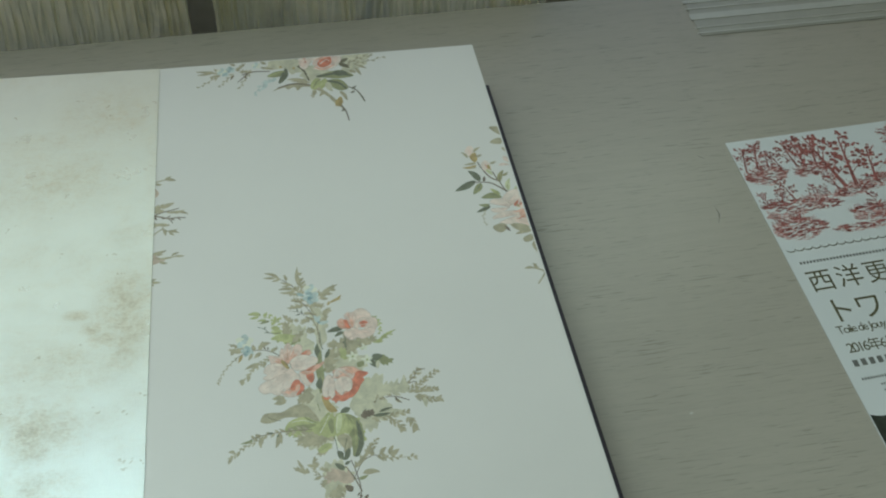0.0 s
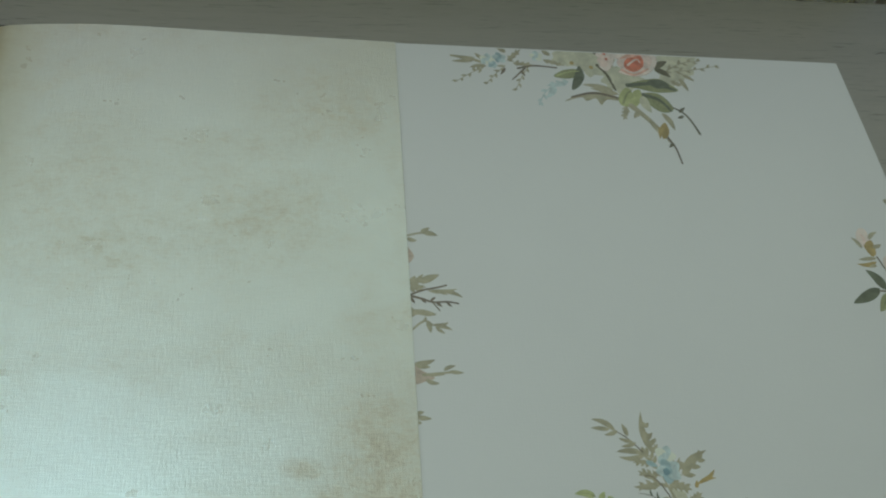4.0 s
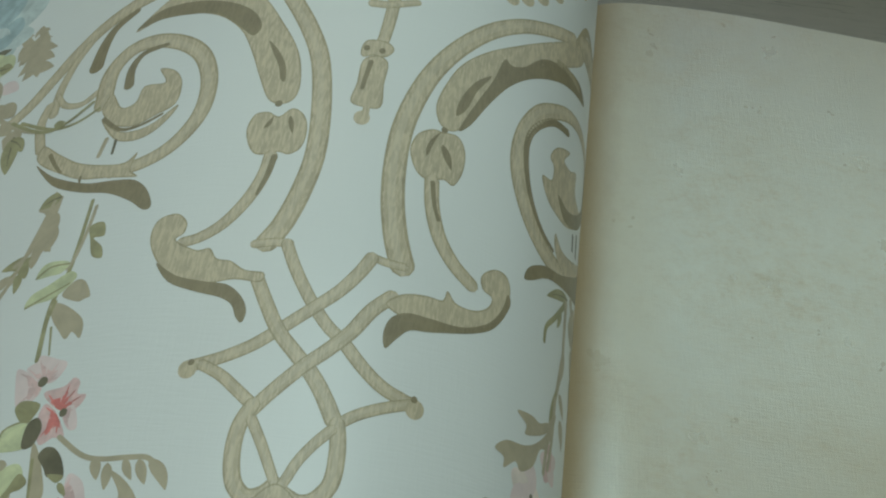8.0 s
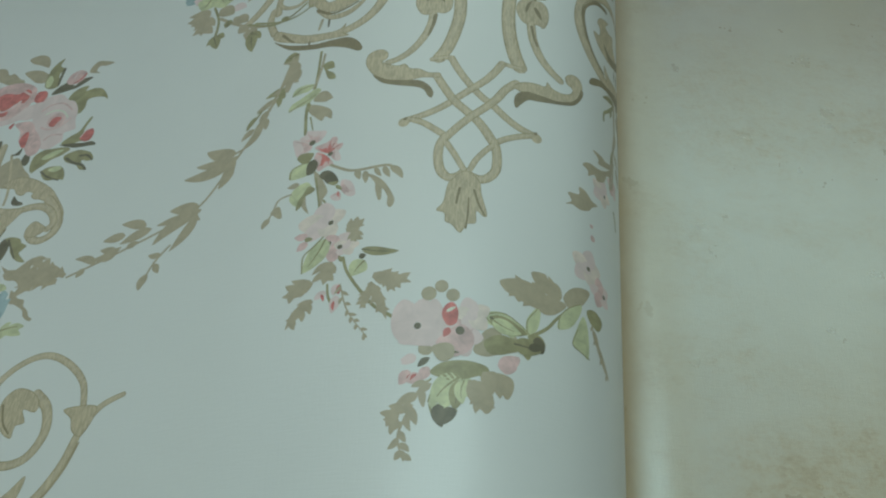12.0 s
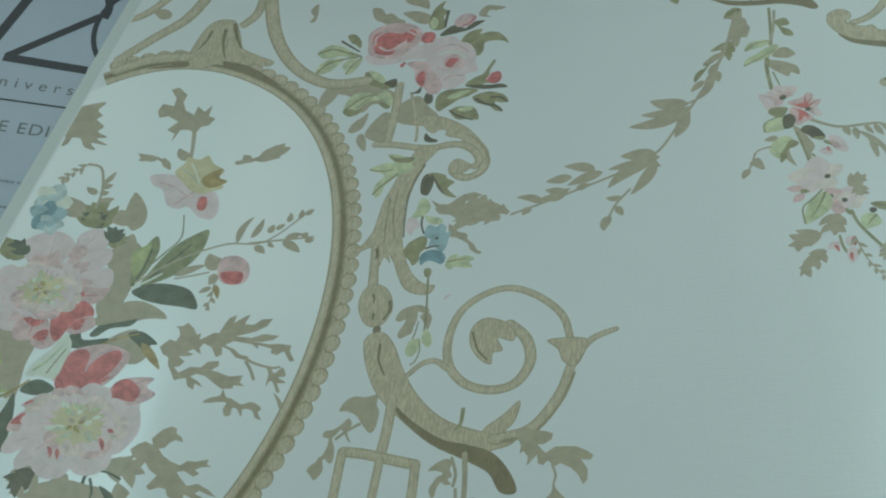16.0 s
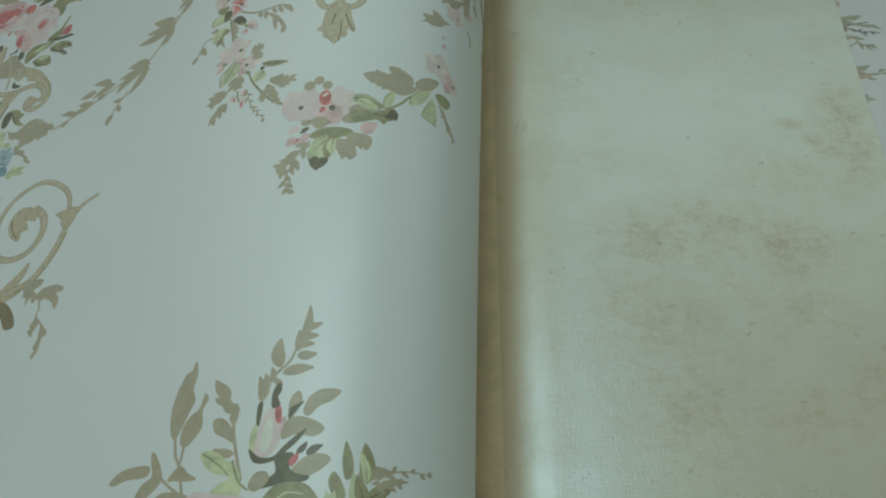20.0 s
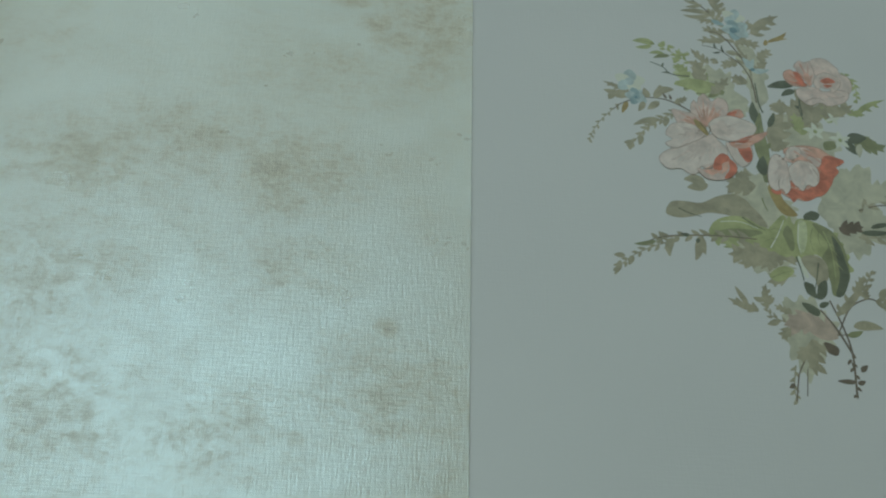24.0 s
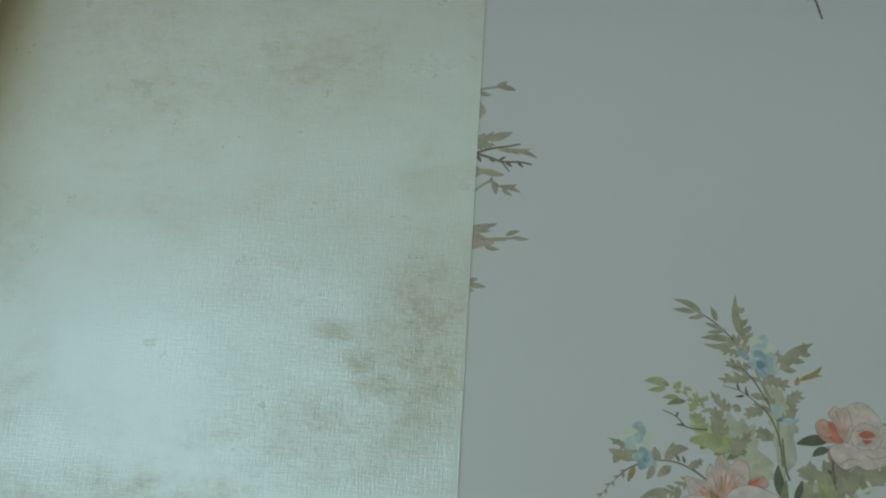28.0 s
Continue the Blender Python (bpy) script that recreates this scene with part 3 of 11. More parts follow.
def spray(key, n, size, *v):
    """A twig with alternate small leaves and one at its tip."""
    n = round(n * 1.4)
    mid = curve(pairs(v), 8)
    ribbon(mid, [size * (0.16 - 0.08 * i / len(mid)) for i in range(len(mid))], key)
    pen["step"] = 0.2
    for i in range(n):
        s = (i + 0.6) / n
        k = min(len(mid) - 2, int(s * (len(mid) - 1)))
        d = (mid[k + 1] - mid[k]).normalized()
        q = d + side(d) * (0.9 if i % 2 else -0.9) * random.uniform(0.7, 1.2)
        tip = mid[k] + q.normalized() * size * random.uniform(0.65, 0.95) * (1.1 - 0.35 * s)
        leaf(key, size * 0.38, *mid[k], *tip)
    d = (mid[-1] - mid[-3]).normalized()
    leaf(key, size * 0.32, *(mid[-1] - d * size * 0.35), *(mid[-1] + d * size * 0.25))
    pen["step"] = 1.0


def blot(key, *v):
    line = curve(pairs(v), 4, True) if len(v) < 48 or key == "OT" else pairs(v)
    if key != "OT":
        fill(line, key)
        return
    # ornament leaves carry a darker rim
    n = len(line)
    turn = 1 if sum(line[i - 1].cross(line[i]) for i in range(n)) > 0 else -1
    inner = [p + side((line[(i + 1) % n] - line[i - 1]).normalized()) * turn * 0.36 * (0.6 + 0.5 * math.sin(i * 0.7) ** 2) for i, p in enumerate(line)]
    pen["hold"] = True
    fill(inner, key)
    pen["hold"] = False
    for i in range(n):
        q = (line[i - 1], line[i], inner[i], inner[i - 1])
        k = len(pen["verts"])
        pen["verts"] += [(p.x, p.y, pen["layer"]) for p in q]
        pen["faces"].append((k, k + 1, k + 2, k + 3) if turn > 0 else (k, k + 3, k + 2, k + 1))
        pen["inks"].append("OM")
    stroke_done()


def wash(key, *v):
    """A broad watery patch with a ragged, leafy outline."""
    line = curve(pairs(v), 9, True)
    n, c = len(line), sum(line, Vector((0, 0))) / len(line)
    out = [p + (p - c).normalized() * (1.1 * math.sin(i * 1.25) + 0.7 * math.sin(i * 0.53 + 2) + random.uniform(-0.25, 0.25)) for i, p in enumerate(line)]
    fill(out, key)


def trace(line, w, key):
    """A thin uneven pen line round an outline."""
    n = len(line)
    ribbon(line + line[:1], [w * (0.65 + 0.5 * math.sin(i * 0.9) ** 2 * math.cos(i * 0.23) ** 2) for i in range(n + 1)], key)


CORE = dict(LP="LK", PK="CO", LK="PK", CO="RD", P1="P2", P2="R", CR="LP")


def petal(key, *v):
    """A brushed petal: its first point is the base, where the colour gathers; a thin brown line runs round it."""
    pts = pairs(v)
    base = pts[0]
    line = curve(pts, 4, True)
    fill(line, key)
    core = CORE[key]
    k = [random.uniform(0.50, 0.74) if i % 2 else random.uniform(0.40, 0.58) for i in range(len(pts))]
    fill(curve([base + (p - base) * s for p, s in zip(pts, k)], 3, True), core if key in ("PK", "CO") else "LK" if key == "LP" else core)
    for i in range(2, len(line) - 2, 3):
        p = line[i]
        ribbon([base + (p - base) * s for s in (0.35, 0.55, 0.70, random.uniform(0.8, 0.93))], [0.12, 0.34, 0.28, 0.05], core if i % 2 else key)
    if pen["page"] == "floral":
        trace(line, 0.20, "RB")


def dot(key, r, x, y):
    fill([(x + r * 0.92 * math.cos(a), y + r * math.sin(a)) for a in steps(14, 0, 2 * math.pi)[:-1]], key)


PALE = dict(P1="LP", P2="P1", B="LB", DB="B", LB="CR", R="P2")


def flower(key, r, x, y, turn):
    """Five broad petals round a small eye."""
    for i in range(5):
        a = radians(turn + 72 * i + random.uniform(-8, 8))
        c = Vector((x, y)) + Vector((math.cos(a), math.sin(a))) * r * 0.52
        u, w = Vector((math.cos(a), math.sin(a))), Vector((-math.sin(a), math.cos(a)))
        k = r * random.uniform(0.46, 0.56)
        out = [c + u * (k * math.cos(b) * (1.05 + 0.12 * math.cos(3 * b))) + w * (k * 0.92 * math.sin(b)) for b in steps(16, 0, 2 * math.pi)[:-1]]
        fill(out, key if i % 2 else PALE.get(key, key))
    dot(key, r * 0.35, x, y)


def bloom(heart, r, x, y, turn, flat):
    """A full flower: two rings of uneven, notched petals, and a broad ragged heart of short strokes."""
    c = Vector((x, y))
    for ring, (reach, n, wide) in enumerate(((1.0, 9, 0.44), (0.76, 8, 0.36))):
        for i in range(n):
            a = radians(turn + 360 * i / n + 21 * ring + random.uniform(-9, 9))
            u, w = Vector((math.cos(a), math.sin(a) * flat)), Vector((-math.sin(a), math.cos(a) * flat))
            far = r * reach * random.uniform(0.86, 1.06)
            k = r * wide * random.uniform(0.85, 1.1)
            out = [c + u * far * 0.2, c + u * far * 0.62 + w * k * 0.8, c + u * far * 0.93 + w * k * 0.62, c + u * far + w * k * 0.18, c + u * far * 0.95, c + u * far * 1.0 - w * k * 0.25, c + u * far * 0.9 - w * k * 0.66, c + u * far * 0.6 - w * k * 0.8]
            fill(curve(out, 3, True), ("P1", "LK", "P1", "P1", "P2")[(i * 2 + ring) % 5])
            for t in (-0.4, 0.05, 0.45):
                ribbon([c + u * far * 0.45 + w * k * t * 0.5, c + u * far * 0.65 + w * k * t * 0.8, c + u * far * random.uniform(0.8, 0.92) + w * k * t], [r * 0.02, r * 0.035, r * 0.008], "P2" if i % 2 else "PK")
    heart_line = [c + Vector((math.cos(a), math.sin(a) * flat)) * r * (0.50 if i % 2 else 0.40) * random.uniform(0.88, 1.1) for i, a in enumerate(steps(22, 0, 2 * math.pi)[:-1])]
    fill(heart_line, heart)
    for i in range(44):
        a, s = random.uniform(0, 2 * math.pi), r * random.uniform(0.12, 0.44)
        p = c + Vector((math.cos(a) * s, math.sin(a) * s * flat))
        a += random.uniform(-0.4, 0.4)
        q = p + Vector((math.cos(a), math.sin(a) * flat)) * r * random.uniform(0.12, 0.24)
        leaf((heart, "GL", heart, "WA", heart, "CR", "WA")[i % 7], r * random.uniform(0.07, 0.13), *p, *q)
    for i in range(8):
        a, s = random.uniform(0, 2 * math.pi), r * random.uniform(0.0, 0.12)
        p = c + Vector((math.cos(a), math.sin(a))) * s
        leaf("OC" if i % 3 else "PT", r * 0.09, *p, *(p + Vector((math.cos(a), math.sin(a))) * r * 0.13))


def star(key, r, x, y, n):
    for i in range(int(n)):
        a = 2 * math.pi * i / n + 0.4
        leaf(key, r * 0.5, x, y, x + r * math.cos(a), y + r * math.sin(a))


# oval medallion frame: a moulded band with a rope of beads outside it
OVAL = Vector((-506.0, -266.8))
MAJOR, MINOR, LEAN = 118.4, 73.3, radians(-8.2)


def oval(a, grow):
    p = Vector(((MINOR + grow) * math.cos(a), (MAJOR + grow) * math.sin(a)))
    return OVAL + Vector((p.x * math.cos(LEAN) - p.y * math.sin(LEAN), p.x * math.sin(LEAN) + p.y * math.cos(LEAN)))


def inside(p, room):
    return p.x > left_edge(p.y / 1000) * 1000 + room


begin("ornament", "oval_ground", "pearly pale ground inside the oval frame")
ground = [oval(a, -0.6) for a in steps(120, -math.pi, math.pi)[:-1]]
fill([(max(p.x, left_edge(p.y / 1000) * 1000 + 0.7), p.y) for p in ground], "OV")
begin("ornament", "oval_frame", "tan oval medallion frame with a dark inner groove")
runs = [[]]
for a in steps(200, -math.pi, math.pi):
    if inside(oval(a, 2.5), 1.5):
        runs[-1].append(a)
    elif runs[-1]:
        runs.append([])
for run in runs:
    if len(run) > 2:
        sides = [-1.0, -0.4, 1.0, 1.7, 2.3, 4.0, 4.8, 5.6]
        tones = ("OM", "OL", "OT", "OM", "OD", "OM", "OT")
        stack([oval(a, s) for a in run for s in sides])
        for a, b in zip(run, run[1:]):
            for m in range(3):
                u, w = a + (b - a) * m / 3, a + (b - a) * (m + 1) / 3
                for s, e, key in zip(sides, sides[1:], tones):
                    k = len(pen["verts"])
                    pen["verts"] += [(*oval(u, s), pen["layer"]), (*oval(u, e), pen["layer"]), (*oval(w, e), pen["layer"]), (*oval(w, s), pen["layer"])]
                    pen["faces"].append((k, k + 1, k + 2, k + 3))
                    pen["inks"].append(key)
a, odd = -2.1, 0.0
while a < 2.2:
    p, q = oval(a, 6.9), oval(a + 0.001, 6.9)
    if inside(p, 5):
        d = (q - p).normalized()
        out = side(d) * -1
        if (p + out - OVAL).length < (p - OVAL).length:
            out = -out
        odd = 0.6 - odd
        for layer, key, wide, high, shift in ((2, "OM", 3.5, 3.1, 0.0), (3, "OT", 2.9, 2.5, 0.25), (4, "OL", 1.5, 1.2, 0.65)):
            pen["fixed"] = layer + odd
            fill([p + d * (wide * math.cos(b) - shift) + out * (high * math.sin(b) + shift) for b in steps(14, 0, 2 * math.pi)[:-1]], key)
        pen["fixed"] = 0
    a += 6.4 / (oval(a + 0.005, 6.9) - oval(a - 0.005, 6.9)).length * 0.01
finish()

# the printed motifs
begin("ornament", "leaf_mass", "green and dark leaves between the peonies")
blot("LT", -510.7, -274.6, -504.7, -266, -495.9, -262.7, -486.4, -266.9, -494, -269.8, -502.4, -274.5)
blot("LT", -504.2, -281, -495.3, -274.1, -488.6, -281, -491.8, -287.3, -499.1, -286.5)
blot("LT", -510.8, -243.5, -506.7, -235.7, -501.8, -249.5, -502.6, -264.7, -507.8, -272.2, -511.4, -267.7, -510, -255.3)
lobe("LT", 14.71, -548.4, -277, -541.8, -283.3)
lobe("GO", 15.42, -544.8, -255.3, -545.9, -248.1)
lobe("GO", 18.56, -520.2, -236.1, -525.2, -225.3)
lobe("GO", 10.61, -513.4, -242.9, -511.6, -235.9)
blot("LT", -547.6, -282.2, -541.2, -280.1, -533.9, -280.5, -526.7, -284.6, -527.2, -294.4, -526.5, -303.8, -527.4, -308.1, -532.9, -305.2, -535.4, -296.3, -541.0, -289.2)
blot("LG", -552.7, -289.5, -551.3, -285.2, -547.2, -283.5, -539.9, -287.5, -534.7, -295.6, -540.9, -295.3, -548.0, -293.5)
blot("LG", -553.8, -301.3, -549.5, -297.1, -542.1, -295.0, -536.1, -299.2, -532.5, -303.8, -540.5, -303.4, -547.9, -305.0)
blot("LG", -552.8, -315.0, -547.6, -309.2, -539.5, -306.1, -529.1, -304.4, -533.8, -309.4, -541.2, -314.7, -548.8, -317.3)
blot("LG", -548.1, -334.2, -548.0, -324.1, -544.1, -316.1, -536.0, -309.9, -532.8, -311.3, -536.1, -319.6, -541.2, -327.6, -542.8, -335.6)
stem("G", 1.07, 0.64, -546.7, -330.7, -543.5, -320.9, -537.3, -312.8, -530.2, -306.5)
stem("G", 1.32, 0.66, -541.9, -294.9, -536.7, -299.3, -532.1, -305.1)
stem("G", 0.87, 0.65, -548.7, -312.6, -540.6, -309.8, -530.5, -305.8)
blot("DG", -530.6, -330.7, -531.2, -320.7, -529.0, -311.6, -527.2, -305.3, -524.6, -315.4, -524.7, -326.2, -527.2, -330.7)
stem("CR", 0.86, 0.65, -536.6, -330.7, -533.0, -318.7, -528.6, -307.2)
stem("CR", 0.66, 0.44, -539.8, -310.7, -534.5, -307.5, -528.8, -305.2)
blot("DG", -526.0, -304.0, -523.9, -300.3, -520.2, -298.9, -515.3, -301.1, -517.3, -303.7, -521.5, -304.9)
stem("OC", 1.10, 0.66, -530.2, -306.5, -527.4, -303.8, -524.1, -299.8)
blot("DG", -516.7, -281.5, -513.7, -278.2, -511.5, -281.7, -503.4, -279.4, -506.6, -283.2, -514.4, -285.5)
blot("DG", -510.1, -279.2, -506.3, -273.5, -496.5, -269.3, -497.5, -273.1, -504, -275.6, -507.7, -279.6)
blot("DG", -497.5, -276.5, -492.7, -274.6, -486.7, -278.1, -489, -279.5, -488.9, -282.8, -493.3, -279.9)
leaf("OC", 3.52, -492, -279, -483.5, -287.8)
stem("OC", 0.97, 0.48, -506.9, -283.8, -501.1, -279.3, -493.7, -275.5)
lobe("LT", 11.68, -511.8, -329.7, -517.6, -338.7)
lobe("LT", 11.38, -503.1, -329.2, -503.3, -339.6)
lobe("LT", 13.26, -491.1, -324.2, -478.2, -325)
stem("DG", 1.17, 0.7, -496.5, -333, -496.2, -328.5, -491.6, -326.4, -485.4, -328.1)
blot("LT", -513.8, -248.0, -511.2, -242.4, -505.1, -238.9, -501.3, -243.6, -500.7, -255.2, -504.7, -265.8, -511.4, -262.6, -509.6, -255.0)
blot("G", -502.1, -257.3, -503.3, -247.2, -500.6, -238.4, -498.1, -234.6, -496.0, -240.5, -497.7, -249.6, -499.9, -254.4)
blot("LG", -502.8, -252.7, -505.2, -244.0, -501.7, -240.0, -499.4, -237.5, -499.5, -244.5, -500.7, -251.5)
blot("G", -498.8, -256.6, -496.1, -248.0, -490.8, -237.3, -483.9, -230.0, -480.2, -228.3, -480.6, -237.1, -485.0, -246.1, -491.0, -252.3)
blot("DG", -501.0, -259.5, -495.2, -255.1, -486.6, -253.8, -480.2, -255.6, -476.6, -262.2, -482.5, -262.3, -490.8, -262.6, -496.9, -261.9)
blot("LT", -509.7, -275.2, -504.5, -266.3, -497.1, -263.1, -490.1, -265.4, -486.0, -268.0, -494.0, -269.2, -502.7, -272.9)
stem("DG", 0.72, 0.48, -501.4, -257.8, -499.4, -248.8, -498.6, -240.5)
stem("DG", 0.73, 0.49, -498.3, -256.5, -493.1, -247.9, -485.1, -235.4)
stem("CR", 0.96, 0.72, -501.4, -258.1, -497.7, -255.1, -492.5, -250.2)
stem("G", 0.74, 0.49, -498.8, -249.2, -493.8, -241.2, -489.7, -233.3, -491.2, -223.3)
begin("ornament", "garland", "leaf cluster with pale green leaves under the blossoms")
blot("LT", -256.6, -278.3, -255.4, -273.5, -252.6, -274.2, -252.9, -278.9, -254.9, -279.9)
blot("LT", -235.6, -255.1, -230.5, -253.4, -225.6, -254.2, -222.2, -256.7, -224.3, -260.6, -227.1, -259, -230, -260.9, -231.8, -258.5, -233.5, -258.4)
blot("LT", -226.5, -250.4, -222.2, -249.7, -221, -251.2, -217.6, -252.1, -216.5, -255.7, -219.2, -258.2, -221.1, -256.4, -223.6, -255.7)
blot("LT", -216.1, -255.7, -213.5, -251.6, -209.3, -249.4, -205.6, -249.6, -208.8, -255.1, -213.2, -258.4)
blot("LT", -223.9, -260.8, -218.9, -257.1, -214.9, -257.8, -218.7, -261.9, -222.4, -262.9)
blot("LT", -242.2, -277.7, -239.6, -271.9, -235.9, -270.2, -233.7, -273.2, -230.7, -272, -229.1, -275.9, -235.4, -278.3, -239, -279.3)
blot("GO", -239.4, -274.9, -235.2, -272.2, -229.3, -272.9, -224.1, -270, -221.8, -272.9, -225.2, -275.1, -226.9, -278.4, -229.7, -276.3, -234.1, -278.1, -237.8, -278.2)
blot("GL", -239.7, -266.8, -237.5, -265.3, -234.3, -265.4, -229.5, -268, -226.5, -270.7, -229.4, -271, -231.9, -272.6, -235.3, -270.1, -238.4, -269.3)
blot("GL", -227.5, -270.9, -227.6, -266.2, -225.8, -263, -223.6, -260.6, -223.6, -265.3, -224.9, -269.3)
stem("GO", 0.35, 0.28, -239.6, -266.8, -235.9, -270.2, -229.4, -271.5)
stem("GO", 0.35, 0.28, -239.4, -266.4, -234.3, -265.4, -229.5, -268, -226.5, -270.7)
stem("GO", 0.31, 0.25, -227.3, -270, -227.3, -266.2, -223.8, -261.2)
blot("DK", -225.6, -272.1, -224, -270.7, -222, -272.3, -222.4, -275.2, -224.3, -275.2)
stem("GO", 1.06, 0.8, -226.7, -271.3, -221.4, -267.2, -217.1, -261.9, -209.7, -256.1)
blot("GL", -217.7, -266.2, -217.4, -262.4, -214.9, -258.8, -209.9, -255.3, -209.4, -257.5, -213, -263.8)
stem("GO", 0.35, 0.28, -217.6, -266, -217.1, -261.9, -214.1, -258.2, -209.7, -255.2)
blot("GL", -212.7, -269, -211.2, -263.9, -208.6, -258.7, -206.6, -262.6, -206.5, -271.4, -209.4, -270.4)
stem("GO", 0.43, 0.28, -206.2, -271.5, -209.7, -270.5, -212.7, -269, -210.7, -263.7)
blot("GO", -207.1, -256.2, -203.5, -254.5, -199.7, -256.6, -201.7, -260.6, -205.6, -259.4)
leaf("LT", 2.27, -204.4, -261, -201.5, -267.2)
leaf("LT", 2.19, -202.5, -264.7, -196.2, -273.8)
spray("LT", 5, 2.41, -204.9, -259.8, -202, -267.4, -197.5, -273.5)
blot("P2", -235.4, -281.1, -233.8, -278.5, -229.5, -278.1, -229.9, -280.8, -232.3, -283.2, -234.2, -283.1)
stem("R", 0.38, 0.25, -233.6, -281.2, -232, -279.8)
blot("GO", -253.1, -285.1, -251, -282.4, -247.3, -281.2, -242.5, -281.1, -238, -282.5, -238.5, -285.3, -242.2, -285, -245.6, -286.5, -249.1, -286.6)
blot("GL", -244.8, -284.7, -243.2, -284.8, -242.2, -287.8, -242.8, -291.4, -244.6, -289.5)
blot("LT", -242.3, -290.8, -241, -288.2, -238.4, -286.4, -236, -292.4, -237.9, -295.7, -240, -293.9)
blot("LT", -238.3, -284.8, -234.9, -283.7, -231.3, -284.9, -230.9, -287.9, -232.5, -291, -234.5, -289.1, -236.5, -288.1)
blot("GL", -253.1, -293.2, -251.7, -288.9, -248.9, -286.4, -246.1, -286.8, -246.2, -292.4, -248.3, -294.9, -250.5, -296.2)
stem("GO", 0.36, 0.24, -253.1, -293.4, -251.8, -289.3, -248.7, -286.7)
stem("CR", 0.3, 0.18, -250.7, -293.8, -248.7, -291, -247.3, -288.2)
blot("GO", -253, -293.9, -250.9, -296.7, -248.9, -297.7, -247, -295.8, -245.5, -295.3, -246.4, -297.7, -249.2, -299.6, -251.4, -298.4)
blot("DK", -250.3, -297.9, -247, -295.8, -245.6, -295.7, -246.6, -298, -249, -299.5)
leaf("P1", 2.76, -258, -280.3, -260.6, -282.5)
leaf("P2", 3.43, -258.7, -284.3, -260.7, -288.5)
leaf("R", 1.08, -258, -285.5, -258.7, -287.8)
leaf("P2", 3.26, -253.7, -283.3, -255.9, -287.4)
leaf("R", 1.08, -254.1, -284.2, -254.6, -286.2)
blot("DK", -256.4, -283.3, -255.5, -280.9, -253.4, -280.6, -254.3, -282.5)
stem("GO", 0.53, 0.4, -252.7, -286.8, -255.8, -290.6, -258.8, -294.4, -261.1, -298.7)
leaf("LT", 3.16, -255.7, -291.3, -261.1, -294.4)
leaf("LT", 2.76, -259.4, -294.4, -263, -297.7)
leaf("LT", 2.76, -258.6, -294.4, -255.6, -299.8)
leaf("LT", 2.26, -260.1, -298.1, -261.8, -302.5)
leaf("LT", 2.16, -255.8, -290, -252.5, -288)
begin("floral", "wash", "pale olive and moss washes under the bouquet leaves")
wash("WA", 79.9, -264.0, 88.2, -259.6, 94.1, -267.6, 99.0, -272.6, 95.3, -279.7, 85.0, -277.5, 81.0, -269.7)
wash("WA", 114.3, -258.2, 123.2, -254.7, 124.8, -266.0, 121.7, -281.9, 115.2, -287.6, 109.7, -283.5, 108.7, -272.1)
wash("WA", 98.2, -237.8, 106.1, -230.9, 113.3, -240.4, 117.9, -244.4, 113.3, -250.8, 101.7, -249.2, 98.0, -245.2)
wash("T", 77.2, -289.3, 86.9, -289.5, 96.4, -291.7, 100.3, -286.9, 91.6, -283.3, 82.7, -284.7)
wash("WA", 90.3, -304.7, 97.0, -302.5, 102.2, -308.5, 104.4, -314.2, 98.4, -320.7, 94.2, -328.0, 90.3, -323.9, 89.1, -313.9)
wash("LG", 71.6, -282.2, 77.8, -277.1, 85.6, -277.8, 91.4, -280.9, 95.6, -276.3, 101.3, -277.7, 107.7, -279.1, 111.3, -284.7, 111.3, -292.7, 107.7, -300.2, 105.5, -295.8, 102.9, -288.1, 96.1, -290.1, 88.8, -287.1, 81.0, -287.8, 73.6, -286.1)
wash("WA", 77.1, -217.5, 83.8, -219.2, 86.3, -226.0, 90.0, -235.9, 83.4, -235.5, 77.2, -230.7, 73.1, -224.8)
wash("WA", 89.2, -204.6, 95.4, -210.7, 97.5, -222.4, 91.7, -235.8, 90.4, -223.7, 88.8, -215.5)
wash("GL", 66.6, -219.1, 74.2, -221.9, 79.4, -229.3, 72.7, -229.0, 67.7, -225.2)
wash("WA", 110.0, -269.5, 120.4, -266.5, 128.7, -275.5, 133.7, -280.3, 123.7, -281.9, 113.4, -286.2, 109.3, -280.0)
wash("WA", 79.2, -285.5, 90.0, -290.3, 95.3, -293.6, 87.4, -296.7, 80.5, -291.3)
begin("floral", "leaf_spray", "taupe fern sprays with blue blossoms")
spray("T", 13, 3.89, 92, -217.4, 87.6, -204.3, 83.8, -195.2, 81.1, -192.5)
stem("T", 0.78, 0.59, 91.7, -225.3, 91.8, -214.8, 87.6, -204.3)
lobe("T", 5.39, 85.1, -193.3, 82.9, -177.2)
lobe("T", 2.49, 84.5, -190, 87.1, -187.7)
stem("BR", 0.32, 0.53, 72, -184.7, 76.2, -187.6, 81, -192.7)
leaf("T", 2.35, 72, -184.7, 63.7, -180.1)
leaf("T", 1.86, 69.9, -184.1, 63, -183.5)
leaf("T", 1.71, 72.9, -184.6, 67.7, -186.2)
leaf("T", 1.93, 76.3, -186.7, 74.8, -181.9)
leaf("T", 1.61, 77.9, -188.8, 72.8, -187.4)
leaf("T", 1.66, 79.1, -189.2, 73.2, -190.6)
leaf("T", 2.41, 81, -193.2, 71.2, -192.6)
leaf("T", 2.14, 81.8, -193.6, 71.9, -194.6)
lobe("T", 3.31, 83.5, -197.5, 76.5, -196.7)
